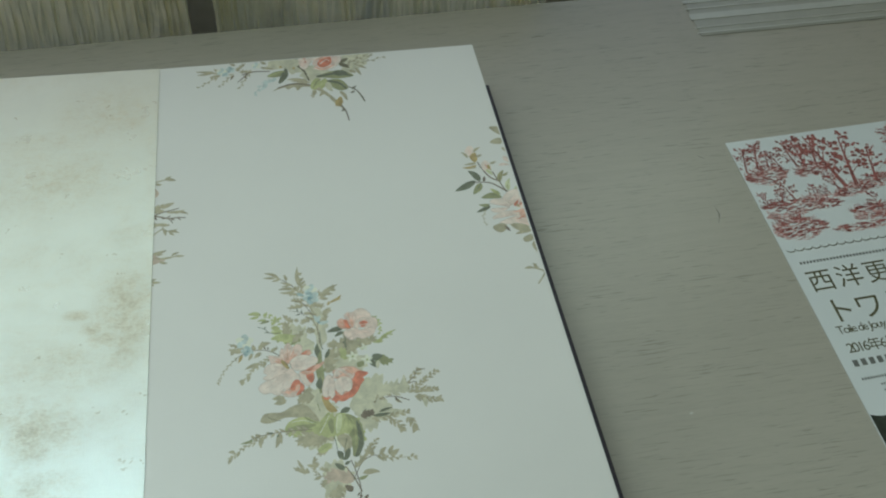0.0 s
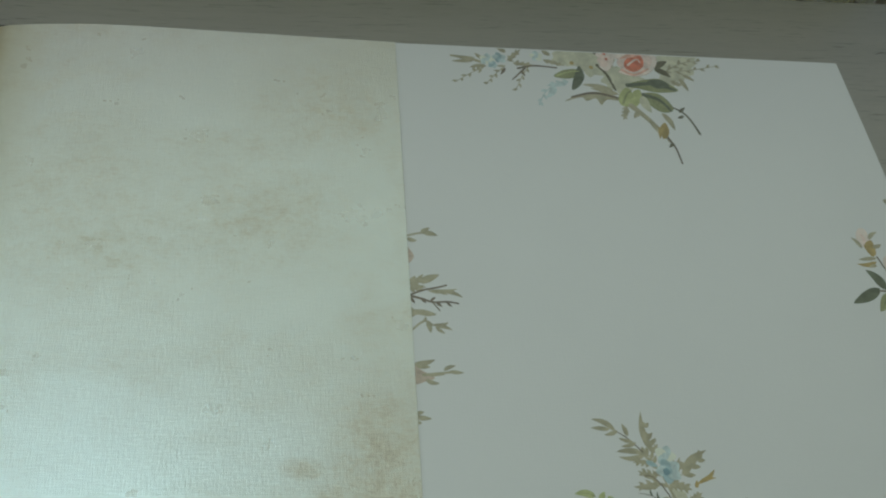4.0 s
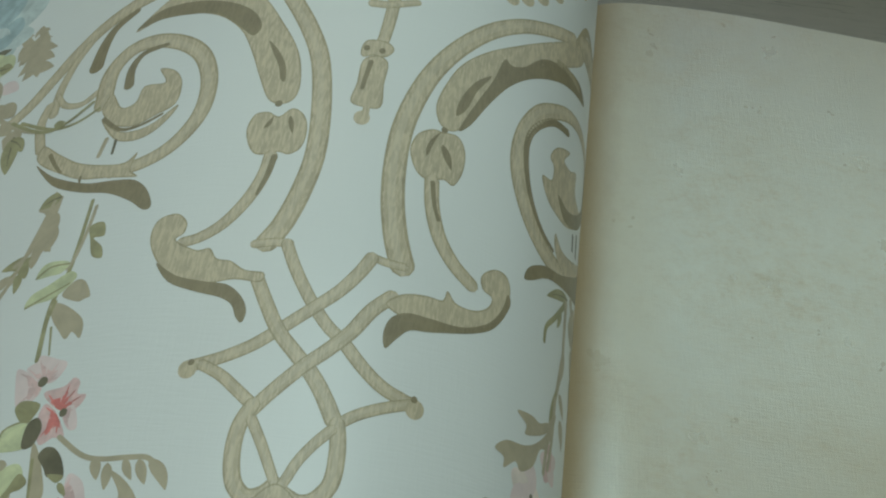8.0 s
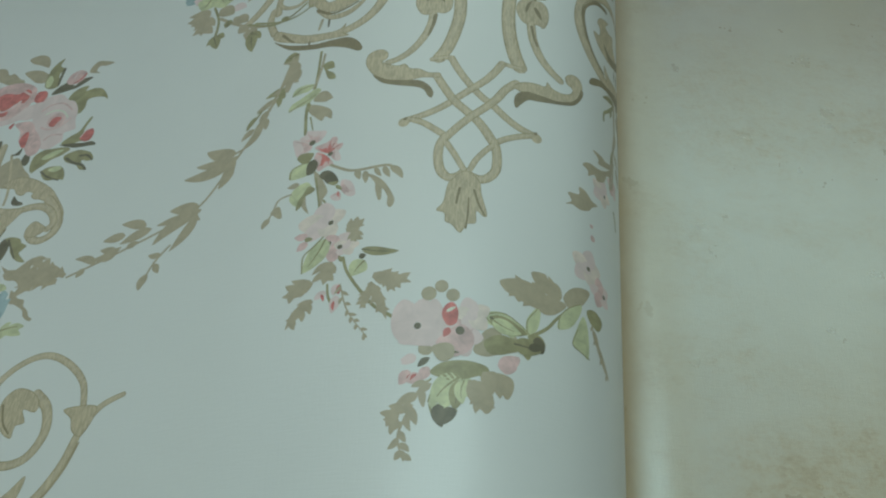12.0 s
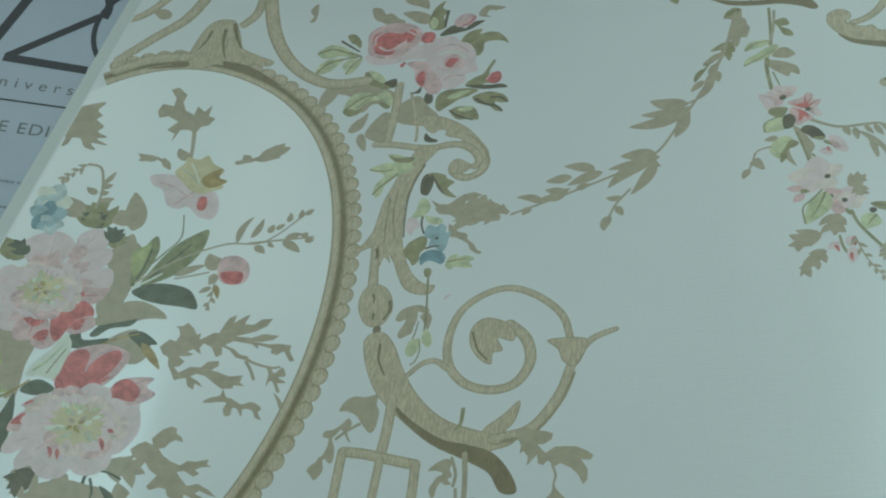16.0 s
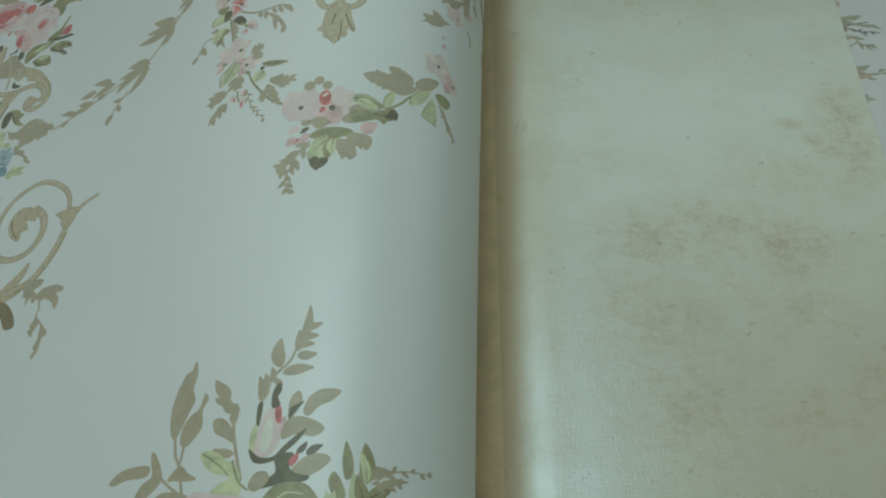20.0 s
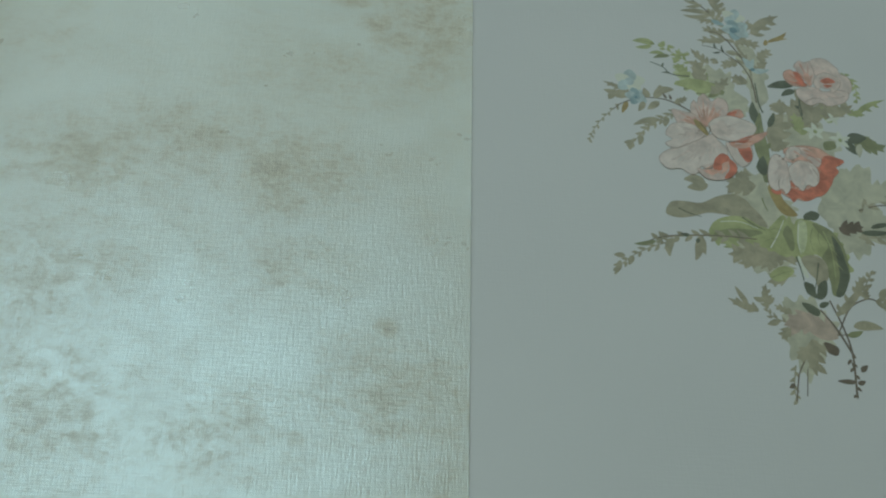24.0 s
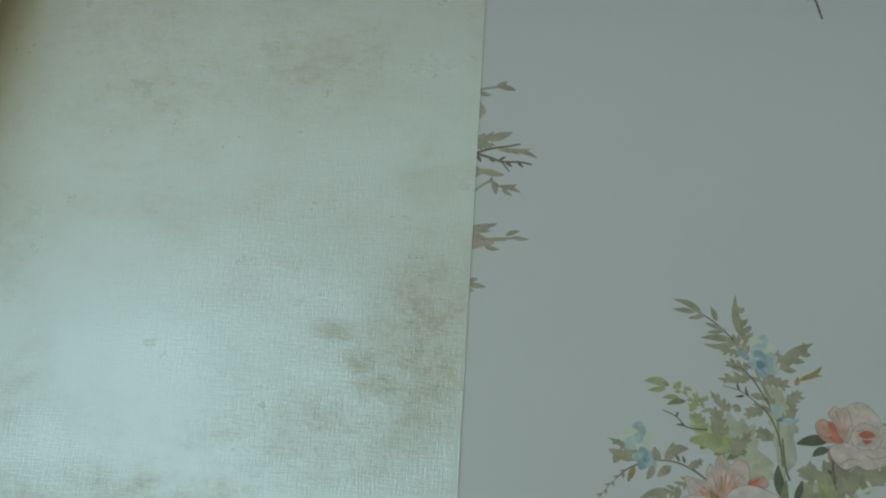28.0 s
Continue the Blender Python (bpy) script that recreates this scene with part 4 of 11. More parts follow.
lobe("T", 4.58, 84.7, -201.9, 77.9, -199.7)
lobe("T", 4.82, 85.5, -204.5, 75.4, -205.6)
leaf("T", 2.35, 88.5, -210.8, 84.7, -210.2)
lobe("T", 5.65, 89.1, -206.4, 94.6, -194.9)
lobe("T", 6.83, 94.8, -201.6, 105.2, -192.3)
leaf("T", 2.82, 96.3, -199.7, 94.1, -196.3)
lobe("T", 5.25, 89.4, -204.2, 97, -207)
lobe("T", 4.84, 95.3, -212.5, 100.4, -208.2)
lobe("T", 5.06, 94.4, -218.9, 97.6, -211.5)
lobe("T", 6.41, 90.3, -223.3, 85, -221.2)
lobe("T", 4.82, 88.1, -214.3, 82.2, -216.6)
leaf("OC", 1.82, 100.5, -203.9, 106.9, -199.6)
leaf("OC", 1.46, 99.6, -204.8, 106.8, -202.7)
leaf("OC", 1.61, 98.4, -206.2, 99.3, -203.5)
stem("BR", 0.3, 0.6, 80, -201.6, 82.9, -202, 86, -205.5, 89.7, -212.4, 92, -217.6)
stem("BR", 0.2, 0.5, 76.9, -207.9, 81.7, -209.1, 85.7, -212.1, 89.6, -216.1, 92, -223.2, 92.2, -231.4)
leaf("DG", 0.78, 81.7, -209.1, 81.3, -206.5)
leaf("DG", 0.8, 84.2, -210.7, 83.7, -207.5)
leaf("DG", 0.81, 82.9, -210.5, 80.1, -211)
flower("LB", 3.84, 89.3, -194.4, 0)
flower("B", 4.42, 89.5, -199.8, 40)
leaf("B", 2.07, 81.5, -196.3, 85.7, -198.3)
blot("DB", 87.4, -199.5, 89.1, -198.9, 89.9, -200.6, 88, -201.7)
leaf("LB", 2.73, 92, -217.4, 90.1, -212.4)
leaf("LB", 2.42, 92.4, -217.8, 98.5, -216.9)
leaf("LB", 1.95, 92.2, -217.4, 93.9, -212.6)
dot("DB", 0.78, 92.9, -217.3)
spray("LG", 9, 2.82, 77.4, -223.1, 72.9, -217.2, 68.2, -213.3, 62.4, -209.4)
leaf("LG", 2.81, 60.8, -208.9, 53.5, -207.9)
leaf("LG", 1.81, 59.8, -209.6, 54.3, -210.6)
leaf("LG", 2, 63.3, -210, 64.4, -207.3)
leaf("LG", 1.55, 65.1, -209.2, 67.6, -209.9)
leaf("LG", 1.75, 63.8, -212.9, 58.7, -212.9)
leaf("G", 1.81, 65.5, -213.5, 59.9, -214.9)
lobe("LG", 3.5, 66.6, -216.6, 69, -210)
lobe("LG", 2.34, 69, -213.2, 72.6, -211.9)
lobe("LG", 5.84, 70.6, -223, 67.8, -216.5)
lobe("T", 7.54, 75, -224.3, 74.1, -214.4)
lobe("T", 4.28, 78.3, -215.8, 72.9, -209.7)
lobe("T", 3.5, 81.3, -215.6, 79.4, -213.6)
lobe("G", 7.79, 81.9, -228.4, 67.8, -224.8)
blot("LG", 65.7, -225.4, 71.4, -222.9, 78.1, -224.1, 79.8, -227.1, 75, -228.8, 70.1, -227.1)
lobe("T", 5.06, 77.6, -228.7, 84.2, -221.3)
stem("DG", 0.29, 0.49, 58.8, -216.7, 62.5, -218.5, 65.1, -221.3, 68.1, -221.9, 71.2, -221.9)
leaf("DG", 0.75, 62.5, -218.5, 63.1, -216.8)
leaf("DG", 0.78, 65.1, -221.3, 62.2, -221)
lobe("T", 3.63, 50.8, -230.4, 42.3, -226.1)
leaf("T", 3.02, 49.4, -232.5, 42.4, -229.7)
leaf("T", 2.54, 45.4, -230.7, 43.9, -233.6)
lobe("T", 4, 51.9, -232.9, 47.2, -228.2)
spray("T", 10, 2.18, 47.6, -235.2, 42.3, -240.4, 38.2, -246.4, 36.8, -250.7)
flower("LB", 4.66, 51.1, -225.7, 10)
flower("B", 3.45, 53, -231.8, 30)
dot("DB", 0.58, 52.8, -232.1)
leaf("OC", 1.88, 49.8, -234, 47.8, -238.9)
stem("BR", 0.27, 0.45, 45.3, -237.3, 47.6, -235.2, 50.5, -233.6)
stem("BR", 0.36, 0.73, 55.7, -231.9, 62, -232.3, 67.6, -234.9, 72.2, -239, 74.2, -243.3)
leaf("T", 2.54, 57, -232, 55.7, -228)
leaf("T", 2.91, 58.7, -231.9, 61.2, -226.3)
leaf("T", 3.02, 59.7, -229.8, 65.5, -228)
leaf("T", 2.64, 60.2, -233.4, 56.2, -236.8)
leaf("T", 2.18, 55.2, -233.7, 53.2, -237.8)
lobe("T", 3.39, 65.2, -233.5, 69.7, -231.2)
leaf("BR", 0.91, 62.7, -232, 61.6, -229.7)
leaf("BR", 0.91, 64.2, -232.3, 63.6, -230.2)
spray("T", 12, 3.02, 65.7, -237, 59.5, -240.9, 54.2, -245.5, 49.6, -251.8)
leaf("T", 2.46, 59.6, -240.5, 51.1, -243.4)
leaf("T", 2.26, 62.6, -239.6, 61.3, -243.5)
leaf("T", 2.18, 56.3, -243.4, 58.9, -241)
leaf("T", 2, 53.2, -247.1, 52.4, -251.3)
leaf("T", 2.18, 50.6, -249.9, 47.6, -250.4)
leaf("T", 2.18, 50.2, -250.5, 49.3, -253.3)
begin("floral", "leaf_mass", "layered taupe and green leaves")
lobe("T", 10.56, 95.5, -250.7, 100.7, -233.9)
lobe("T", 12.82, 102.9, -240.6, 110.7, -225.1)
lobe("T", 9.16, 106.3, -240.4, 117.4, -226.7)
lobe("T", 7.58, 100.5, -234.9, 97.7, -231)
leaf("DG", 3.41, 92.4, -241.3, 90.9, -231.1)
leaf("G", 4.22, 92.2, -258.3, 92.8, -235.3)
leaf("DG", 2.11, 94.8, -241.1, 97.4, -235.1)
lobe("G", 6.83, 91.1, -262.9, 92.8, -241.3)
leaf("DG", 3.76, 90.7, -260.2, 91.4, -252.8)
stem("DG", 0.39, 0.58, 92.9, -223.2, 92.9, -231.3, 93.7, -235.3)
stem("DG", 0.29, 0.39, 107.7, -227.4, 106, -232.5, 106.6, -236.9)
leaf("DG", 1.14, 105.9, -232.9, 104.8, -231.4)
lobe("LG", 6.44, 105.8, -243.4, 103.9, -234.7)
lobe("LG", 5.49, 115.3, -237.9, 114.9, -231)
lobe("T", 5.28, 81.5, -262.6, 86.1, -258.7)
lobe("T", 6.79, 85.9, -265.9, 77.9, -265.4)
leaf("T", 3.52, 71.7, -264, 65.1, -263.4)
leaf("T", 3.73, 72.4, -264.8, 65.9, -266.3)
lobe("T", 9.04, 87.7, -287.4, 75.6, -289.3)
lobe("T", 7.56, 88.3, -289.6, 78.1, -292.3)
lobe("T", 6.09, 92.1, -289.3, 85.5, -293)
lobe("T", 6.48, 92.2, -294.7, 86.1, -298.2)
lobe("WA", 9.59, 111.8, -270.2, 120.1, -262.7)
lobe("WA", 8.61, 111.1, -273.7, 120.6, -275.4)
lobe("WA", 7.49, 111.1, -279.4, 117, -283.4)
lobe("T", 7.46, 87.1, -264.9, 78.4, -263.2)
blot("T", 58.4, -276.1, 60.4, -271.9, 64.8, -271.4, 69.6, -271.7, 74.8, -269, 79.8, -267.8, 83, -269.3, 85.1, -272, 87.5, -275.3, 88.9, -279.1, 85.9, -279.9, 81.5, -276.8, 75.9, -275.5, 71.2, -275.2, 67.2, -276.6, 62.3, -277.5)
blot("WA", 111, -263.3, 117.6, -260.5, 119.2, -265.1, 114, -268.9, 118.5, -270.9, 114.6, -275.7, 109.5, -277.2, 105.4, -272.9, 107.2, -268.2)
blot("LG", 70.9, -281.4, 73.2, -277.9, 77.8, -275.9, 82.6, -276.2, 86.1, -278.7, 88.8, -279.7, 87.1, -281.4, 83.6, -282.8, 79.2, -283.8, 76.9, -282.9, 74.9, -284.1, 73.1, -286.7, 72, -284.6)
blot("G", 72.2, -282.4, 77.2, -280.4, 84.9, -280.5, 87.1, -281.4, 83.6, -282.8, 79.2, -283.8, 76.9, -282.9, 74.9, -284.1)
stem("CR", 0.3, 0.2, 74.7, -278.1, 80.5, -277.8, 85.9, -279.9)
stem("DG", 0.43, 0.21, 62.6, -274.1, 65.4, -275.6, 69.1, -276.7)
stem("DG", 0.43, 0.21, 81.6, -276.2, 85.1, -278.8, 88, -280.3)
blot("OC", 91, -264.7, 93.7, -263.3, 95.3, -269, 97.7, -272.3, 98.8, -274.5, 95.4, -274.7, 92.9, -272.1)
stem("G", 0.6, 0.3, 88.7, -268.9, 89.1, -271.2, 89.8, -273.4)
blot("LG", 85.5, -285.9, 87.8, -281.4, 91.7, -276.7, 94.4, -274.6, 96.2, -278.6, 98.6, -275.7, 102.4, -276, 107.2, -279, 105, -283.6, 103, -286.7, 99.8, -288.9, 96.5, -288.8, 94.8, -287.2, 93.1, -289.3, 90.8, -288.5, 88.7, -286.8)
blot("G", 94.8, -278.2, 96.2, -280.3, 96, -285.8, 94.8, -287.2, 93.7, -283.8, 93.2, -281.1)
blot("GL", 98.4, -276.8, 100.8, -276.9, 100.4, -282.3, 98.6, -287.3, 97.5, -285.7)
stem("CR", 0.43, 0.21, 88.8, -286.3, 91.6, -281.7, 94.1, -276.5)
stem("CR", 0.43, 0.21, 98.5, -277.7, 97.4, -283.5, 97.6, -287.9)
stem("G", 0.32, 0.11, 91.1, -283.4, 89.3, -283.2, 87.4, -284.4)
stem("G", 0.32, 0.11, 92.8, -280, 91, -279.5, 89.7, -280.3)
stem("G", 0.3, 0.1, 102.5, -278.8, 101.3, -282.8, 101.6, -286.8)
stem("G", 0.32, 0.11, 104.3, -279.2, 103.7, -282.6, 104.1, -284.8)
blot("G", 102.7, -277.1, 107.3, -278.5, 110, -282.2, 111.3, -287.1, 111, -295.1, 108.8, -298.9, 107.9, -301.3, 104.9, -301.4, 104.8, -297.1, 104, -291.8, 103.8, -288.6, 106.3, -284.1)
blot("DG", 108, -281.2, 109.9, -284.4, 110.7, -290.3, 110.8, -295.1, 108.1, -301, 105.7, -301.4, 107.9, -295.3, 108.2, -288.3)
stem("LG", 0.43, 0.21, 105.7, -279.7, 107.1, -286.4, 106.7, -295.4)
stem("LG", 0.3, 0.1, 106.9, -285.1, 109.2, -288.5)
stem("LG", 0.32, 0.11, 106.9, -289.5, 109.3, -292.8)
stem("LG", 0.32, 0.11, 106.1, -283, 108.1, -285.1)
blot("CR", 96.4, -289.1, 97.3, -289.5, 98.7, -295.3, 97.8, -295.9, 96.7, -293.3)
blot("T", 97.3, -289.5, 101.8, -288.2, 104.7, -290.7, 104.4, -296, 102.6, -297.2, 100.8, -299.4, 100.4, -296.3, 98.9, -294.3)
stem("DG", 0.43, 0.21, 102.3, -290.9, 100.9, -296.3, 99.9, -299.5)
stem("DG", 0.5, 0.3, 96, -289.1, 96.7, -293.3, 97, -297)
blot("DG", 96.9, -297.5, 99.6, -298.4, 100, -301.5, 101, -298.3, 103.6, -296.6, 103.2, -300.8, 101.1, -303, 98.5, -302.1, 97.1, -300.7)
blot("DG", 95.1, -304.4, 97.6, -304.7, 100, -306.6, 99.2, -308.5, 96.7, -307.3)
leaf("DG", 1.88, 100.2, -305.6, 103.3, -303.9)
blot("LG", 86.9, -296, 89.7, -293.2, 92.6, -292.5, 94.7, -294, 91.9, -296.8, 89, -297.8)
stem("G", 0.28, 0.09, 87.8, -296.5, 91.3, -294.7, 93.7, -294)
blot("DG", 100.7, -275, 103, -272.5, 105.6, -273.5, 103.9, -275.9)
begin("floral", "leaf_spray", "taupe fern sprays of the lower stems")
spray("T", 10, 4.24, 83.4, -283.4, 74.1, -283.2, 65.6, -283.6, 55.4, -285)
stem("BR", 0.33, 0.33, 84.9, -283.7, 74.1, -283.2, 61.7, -283.7, 55.4, -285, 51.9, -286.5)
leaf("T", 2.62, 59.7, -284.8, 58.2, -291.2)
leaf("T", 2.61, 67.1, -285, 65.7, -292.1)
leaf("T", 2.38, 68.7, -284.1, 68.9, -290)
leaf("G", 1.63, 54.6, -286.1, 47.9, -287.5)
spray("T", 10, 2.93, 59.2, -285.9, 53.6, -288.1, 47.3, -291.6, 41.7, -296.7)
leaf("T", 1.56, 55.1, -285.5, 53.3, -283.5)
leaf("T", 1.56, 57, -284.6, 55.7, -282.7)
leaf("DG", 1.36, 64.8, -283.3, 62.1, -283)
leaf("DG", 1.36, 67.4, -284.5, 66.9, -286.2)
leaf("T", 1.88, 47.3, -291.6, 45.8, -294.9)
leaf("T", 1.88, 45, -291.7, 41.6, -291.6)
leaf("T", 1.88, 43.4, -293.4, 41.4, -298.3)
lobe("T", 4.72, 82.1, -307.6, 73.7, -304)
leaf("T", 1.81, 79.3, -306.1, 76.2, -300)
lobe("T", 3.93, 84.6, -305.9, 85.4, -298.8)
leaf("T", 1.89, 84.1, -304.4, 81.1, -303.4)
leaf("T", 1.81, 85, -305.1, 87.3, -303.2)
spray("T", 6, 2.42, 89.7, -311.1, 85.6, -309, 84.3, -305.9)
leaf("T", 2.11, 87.6, -310.4, 84, -311.8)
lobe("T", 3.46, 91.7, -308, 86.9, -305.5)
lobe("PT", 10.59, 98.8, -310, 88.8, -311.9)
lobe("PT", 9.14, 103.9, -314.3, 94.3, -310.2)
lobe("T", 4.54, 90.2, -312.6, 87.4, -316.4)
lobe("T", 7.55, 97, -316.1, 95.7, -327.1)
lobe("T", 6.04, 95.7, -319.1, 90.8, -322.2)
blot("T", 99.1, -316.8, 102.5, -318.1, 101.3, -320.4, 99.4, -319)
stem("BR", 0.5, 0.61, 103.5, -303.3, 106, -312.1, 107, -320.3, 105.9, -332.4)
stem("BR", 0.5, 0.71, 100.3, -306.5, 103.8, -312.2, 107.5, -320.9)
stem("BR", 0.39, 0.49, 103.9, -314.3, 108.8, -305.6, 114, -302.3, 117.1, -302.5, 119.6, -305.4)
stem("BR", 0.29, 0.39, 103.9, -314.3, 107.6, -313.7, 110.5, -312.7)
spray("T", 8, 3.31, 114, -302.3, 114.5, -298.8, 117.9, -293)
spray("T", 9, 3.63, 117.1, -302.5, 123, -304.4, 136.9, -305.3)
leaf("T", 2.42, 123.3, -302.6, 126, -297.7)
leaf("T", 2.91, 124, -303.7, 128.8, -300.1)
leaf("T", 2.5, 118.7, -301.8, 122.1, -298.3)
leaf("T", 3.22, 108.9, -311.3, 117.5, -311.5)
leaf("G", 2.02, 106.6, -314.2, 111.4, -312.6)
lobe("T", 4.58, 104.7, -308, 114.8, -296.5)
lobe("T", 4.04, 111.3, -301.1, 115.2, -294.3)
spray("T", 5, 2.72, 90.2, -324.2, 88.8, -330.3, 88.8, -334.8)
stem("BR", 0.39, 0.39, 92.7, -323.1, 90.6, -327.2, 88.8, -334.8)
stem("BR", 0.28, 0.28, 93.4, -325.1, 92, -333.1)
leaf("BR", 1.51, 88.9, -329.7, 87.3, -331)
spray("BR", 5, 2.35, 106.1, -321.4, 106.6, -326.4, 105.9, -332.8)
leaf("BR", 1.57, 106.5, -328.4, 101.2, -328.3)
leaf("BR", 1.57, 106.8, -328.8, 109.1, -327.9)
leaf("BR", 1.7, 108.6, -325.3, 110.7, -323.2)
blot("BR", 99.5, -316.6, 103.3, -318.1, 102.6, -320.6, 100.4, -319.9)
begin("floral", "leaf_spray", "pale taupe fern sprays reaching outward")
spray("T", 12, 4.53, 117.7, -271.6, 128.6, -265.6, 139.6, -259.9, 144.7, -254.1)
stem("BR", 0.33, 0.55, 118.1, -271.5, 124.4, -269.2, 130.3, -269.3, 137.3, -272.2)
stem("BR", 0.33, 0.44, 128.3, -267, 133.9, -263.8, 140.9, -261.3, 142, -262.2)
stem("BR", 0.34, 0.45, 137.2, -262.1, 142, -257.8, 143.7, -254.2, 148, -254.1)
leaf("WA", 2.73, 129.3, -267, 132.8, -258.4)
leaf("WA", 2.72, 132.8, -264.3, 136.2, -256.4)
leaf("WA", 2.27, 130.2, -270.3, 133.2, -273)
leaf("BR", 1.33, 129.9, -269.3, 133.2, -273.4)
spray("T", 12, 3.99, 137.2, -267.4, 145.2, -262, 154.5, -255.9)
spray("T", 12, 3.99, 140.2, -267.2, 146.3, -266.8, 153, -267.1)
spray("T", 12, 4.08, 140.7, -270.1, 147.1, -272.8, 154.5, -273.5)
leaf("WA", 2.66, 145.3, -271.7, 145.7, -277.6)
lobe("WA", 9.36, 120.5, -266.1, 131.2, -261.7)
lobe("WA", 9.06, 128.5, -266.1, 138.9, -263.7)
lobe("WA", 6.61, 119.7, -264.9, 121.7, -261.1)
lobe("WA", 8.78, 106.6, -267, 119.7, -258.8)
lobe("WA", 11.33, 110.2, -269.2, 121.1, -256.2)
lobe("WA", 7.71, 117.1, -275.9, 122.8, -270.8)
spray("T", 10, 4.28, 116.3, -281.1, 126.1, -280.5, 136.1, -278.9)
spray("T", 8, 4.16, 125.8, -282.3, 130.8, -286.6, 131.9, -289.3)
spray("T", 8, 3.97, 135.5, -282.2, 137.6, -286.2, 138.4, -290.2)
lobe("WA", 8.53, 110.7, -279.8, 117.6, -285.1)
lobe("BR", 6.17, 110.8, -278.6, 118.9, -276.9)
leaf("DG", 2.2, 117.5, -279.4, 126.7, -278.8)
leaf("DG", 1.76, 120.7, -277.5, 127.9, -275.7)
leaf("WA", 3, 117.9, -277, 123.3, -273.6)
leaf("DG", 2.64, 100.5, -275.8, 105.3, -273.3)
lobe("LG", 3.95, 124.5, -234, 135.5, -226.9)
lobe("LG", 3.93, 121.6, -232.9, 127.7, -233.7)
spray("LG", 8, 3.02, 123, -216.3, 126.5, -221, 126, -228.5)
leaf("DG", 3.53, 106.2, -222.6, 96.8, -224.4)
leaf("DG", 2.52, 105.9, -225.4, 101, -227.9)
stem("DG", 0.37, 0.49, 106.5, -228.6, 106.7, -235.3)
lobe("T", 8.13, 113, -234.8, 124.1, -230)
lobe("G", 8.16, 122, -243.4, 131.1, -248.4)
leaf("DG", 4.66, 119.8, -244.8, 126.2, -243.1)
leaf("DG", 3.36, 118.7, -244.9, 123, -250.5)
leaf("WA", 2.33, 123.7, -245.8, 122.5, -251.1)
begin("floral", "blossom", "small cream star blossoms")
star("CR", 3.66, 109.5, -241.8, 5)
star("CR", 3.66, 117.4, -244.7, 5)
star("CR", 2.65, 116.4, -236.3, 4)
star("CR", 2.29, 100.5, -250.4, 4)
dot("LG", 0.76, 109.8, -241.8)
dot("LG", 0.73, 117.4, -244.7)
blot("G", 111.8, -245.9, 115.2, -245.4, 115.4, -248, 111.9, -249)
begin("floral", "rose", "open pale pink rose with coral petals")
petal("PK", 74.3, -242.5, 70.6, -239.6, 70.2, -235, 71.4, -232.1, 72.6, -233, 73.2, -230.8, 75.1, -229, 76.4, -230.8, 77.4, -232.1, 79.8, -230.3, 82.2, -231.7, 82.5, -235, 81.5, -237.4, 78.3, -239.4)
petal("CO", 81.7, -237.3, 82.8, -235.9, 84.8, -234.8, 86.6, -234.9, 87.2, -237.6, 84.3, -238.5)
petal("PK", 73, -241.7, 69.2, -242.8, 65.7, -242, 64.5, -239.1, 64, -236.2, 67.6, -236.8, 71.5, -238.1)
petal("LP", 74.1, -244.7, 71.3, -248, 65.6, -251.1, 62.5, -251.5, 60.7, -249.9, 63.1, -248.2, 61.1, -246.4, 62.7, -242.9, 65.7, -241.5, 70.2, -241.9)
petal("LP", 75.6, -243.7, 75.2, -241.5, 77.9, -238.8, 82.6, -237.5, 87.5, -239, 90.6, -241, 89.7, -244.2, 85.9, -247, 80.4, -247.6, 77, -246.3)
petal("LP", 75.8, -245.5, 77.7, -247.8, 80, -250.7, 79.6, -254, 76.7, -255.5, 75, -257.8, 72.8, -259, 71.1, -258.1, 70, -260.5, 67.9, -261.5, 66.1, -260.4, 64.6, -259.4, 61.7, -259.8, 60, -259.3, 58.2, -256.6, 59.1, -254.2, 61.9, -252.2, 65.6, -251.1, 71.3, -248)
petal("CO", 80.9, -248.2, 84.9, -247.5, 89.9, -244.7, 94.1, -243.2, 91.6, -246.6, 87.5, -248.9, 82.9, -249.6)
petal("LP", 80.1, -248.3, 83.8, -249.3, 87.5, -248.6, 88.1, -252.3, 86.7, -255.7, 84.2, -257.4, 82.1, -255.6, 80.7, -252.2)
blot("RD", 83.9, -249.8, 87.4, -249.3, 87.7, -254.1, 86, -255.7, 84.5, -253.7, 83.7, -251.5)
blot("CO", 81.2, -248.6, 86.6, -248.7, 90.5, -246.6, 86.8, -250, 82.8, -250.3)
petal("PK", 79, -254.9, 80.7, -255, 82.4, -257.1, 81.8, -259.5, 79.3, -262.2, 75.8, -263.1, 72.4, -262.7, 70.6, -260.9, 69.8, -259, 72.7, -259.5, 75.6, -257.8)
blot("RD", 74.9, -259.1, 75.7, -255.2, 78.1, -252.8, 80.2, -253.8, 80.1, -255.5, 77.8, -256.7, 77.4, -259.1)
blot("RD", 80.2, -255.1, 82, -256.5, 82.1, -259.4, 79.7, -262, 77.9, -262.1, 79.9, -258.7)
blot("CO", 71.8, -259.7, 74.9, -259.1, 76.6, -259.8, 73.9, -261.3)
blot("OC", 70.8, -239.8, 73, -241.2, 74.8, -244.7, 74.3, -246, 72.7, -244.4, 71.1, -242.2)
stem("DK", 0.33, 0.21, 72.6, -241.2, 73.9, -243.4, 74.4, -245.1)
stem("DK", 0.24, 0.2, 75.5, -241.9, 75.6, -243.7, 74.7, -245.6)
dot("RB", 0.33, 71.9, -244.4)
dot("RB", 0.32, 71.3, -245.4)
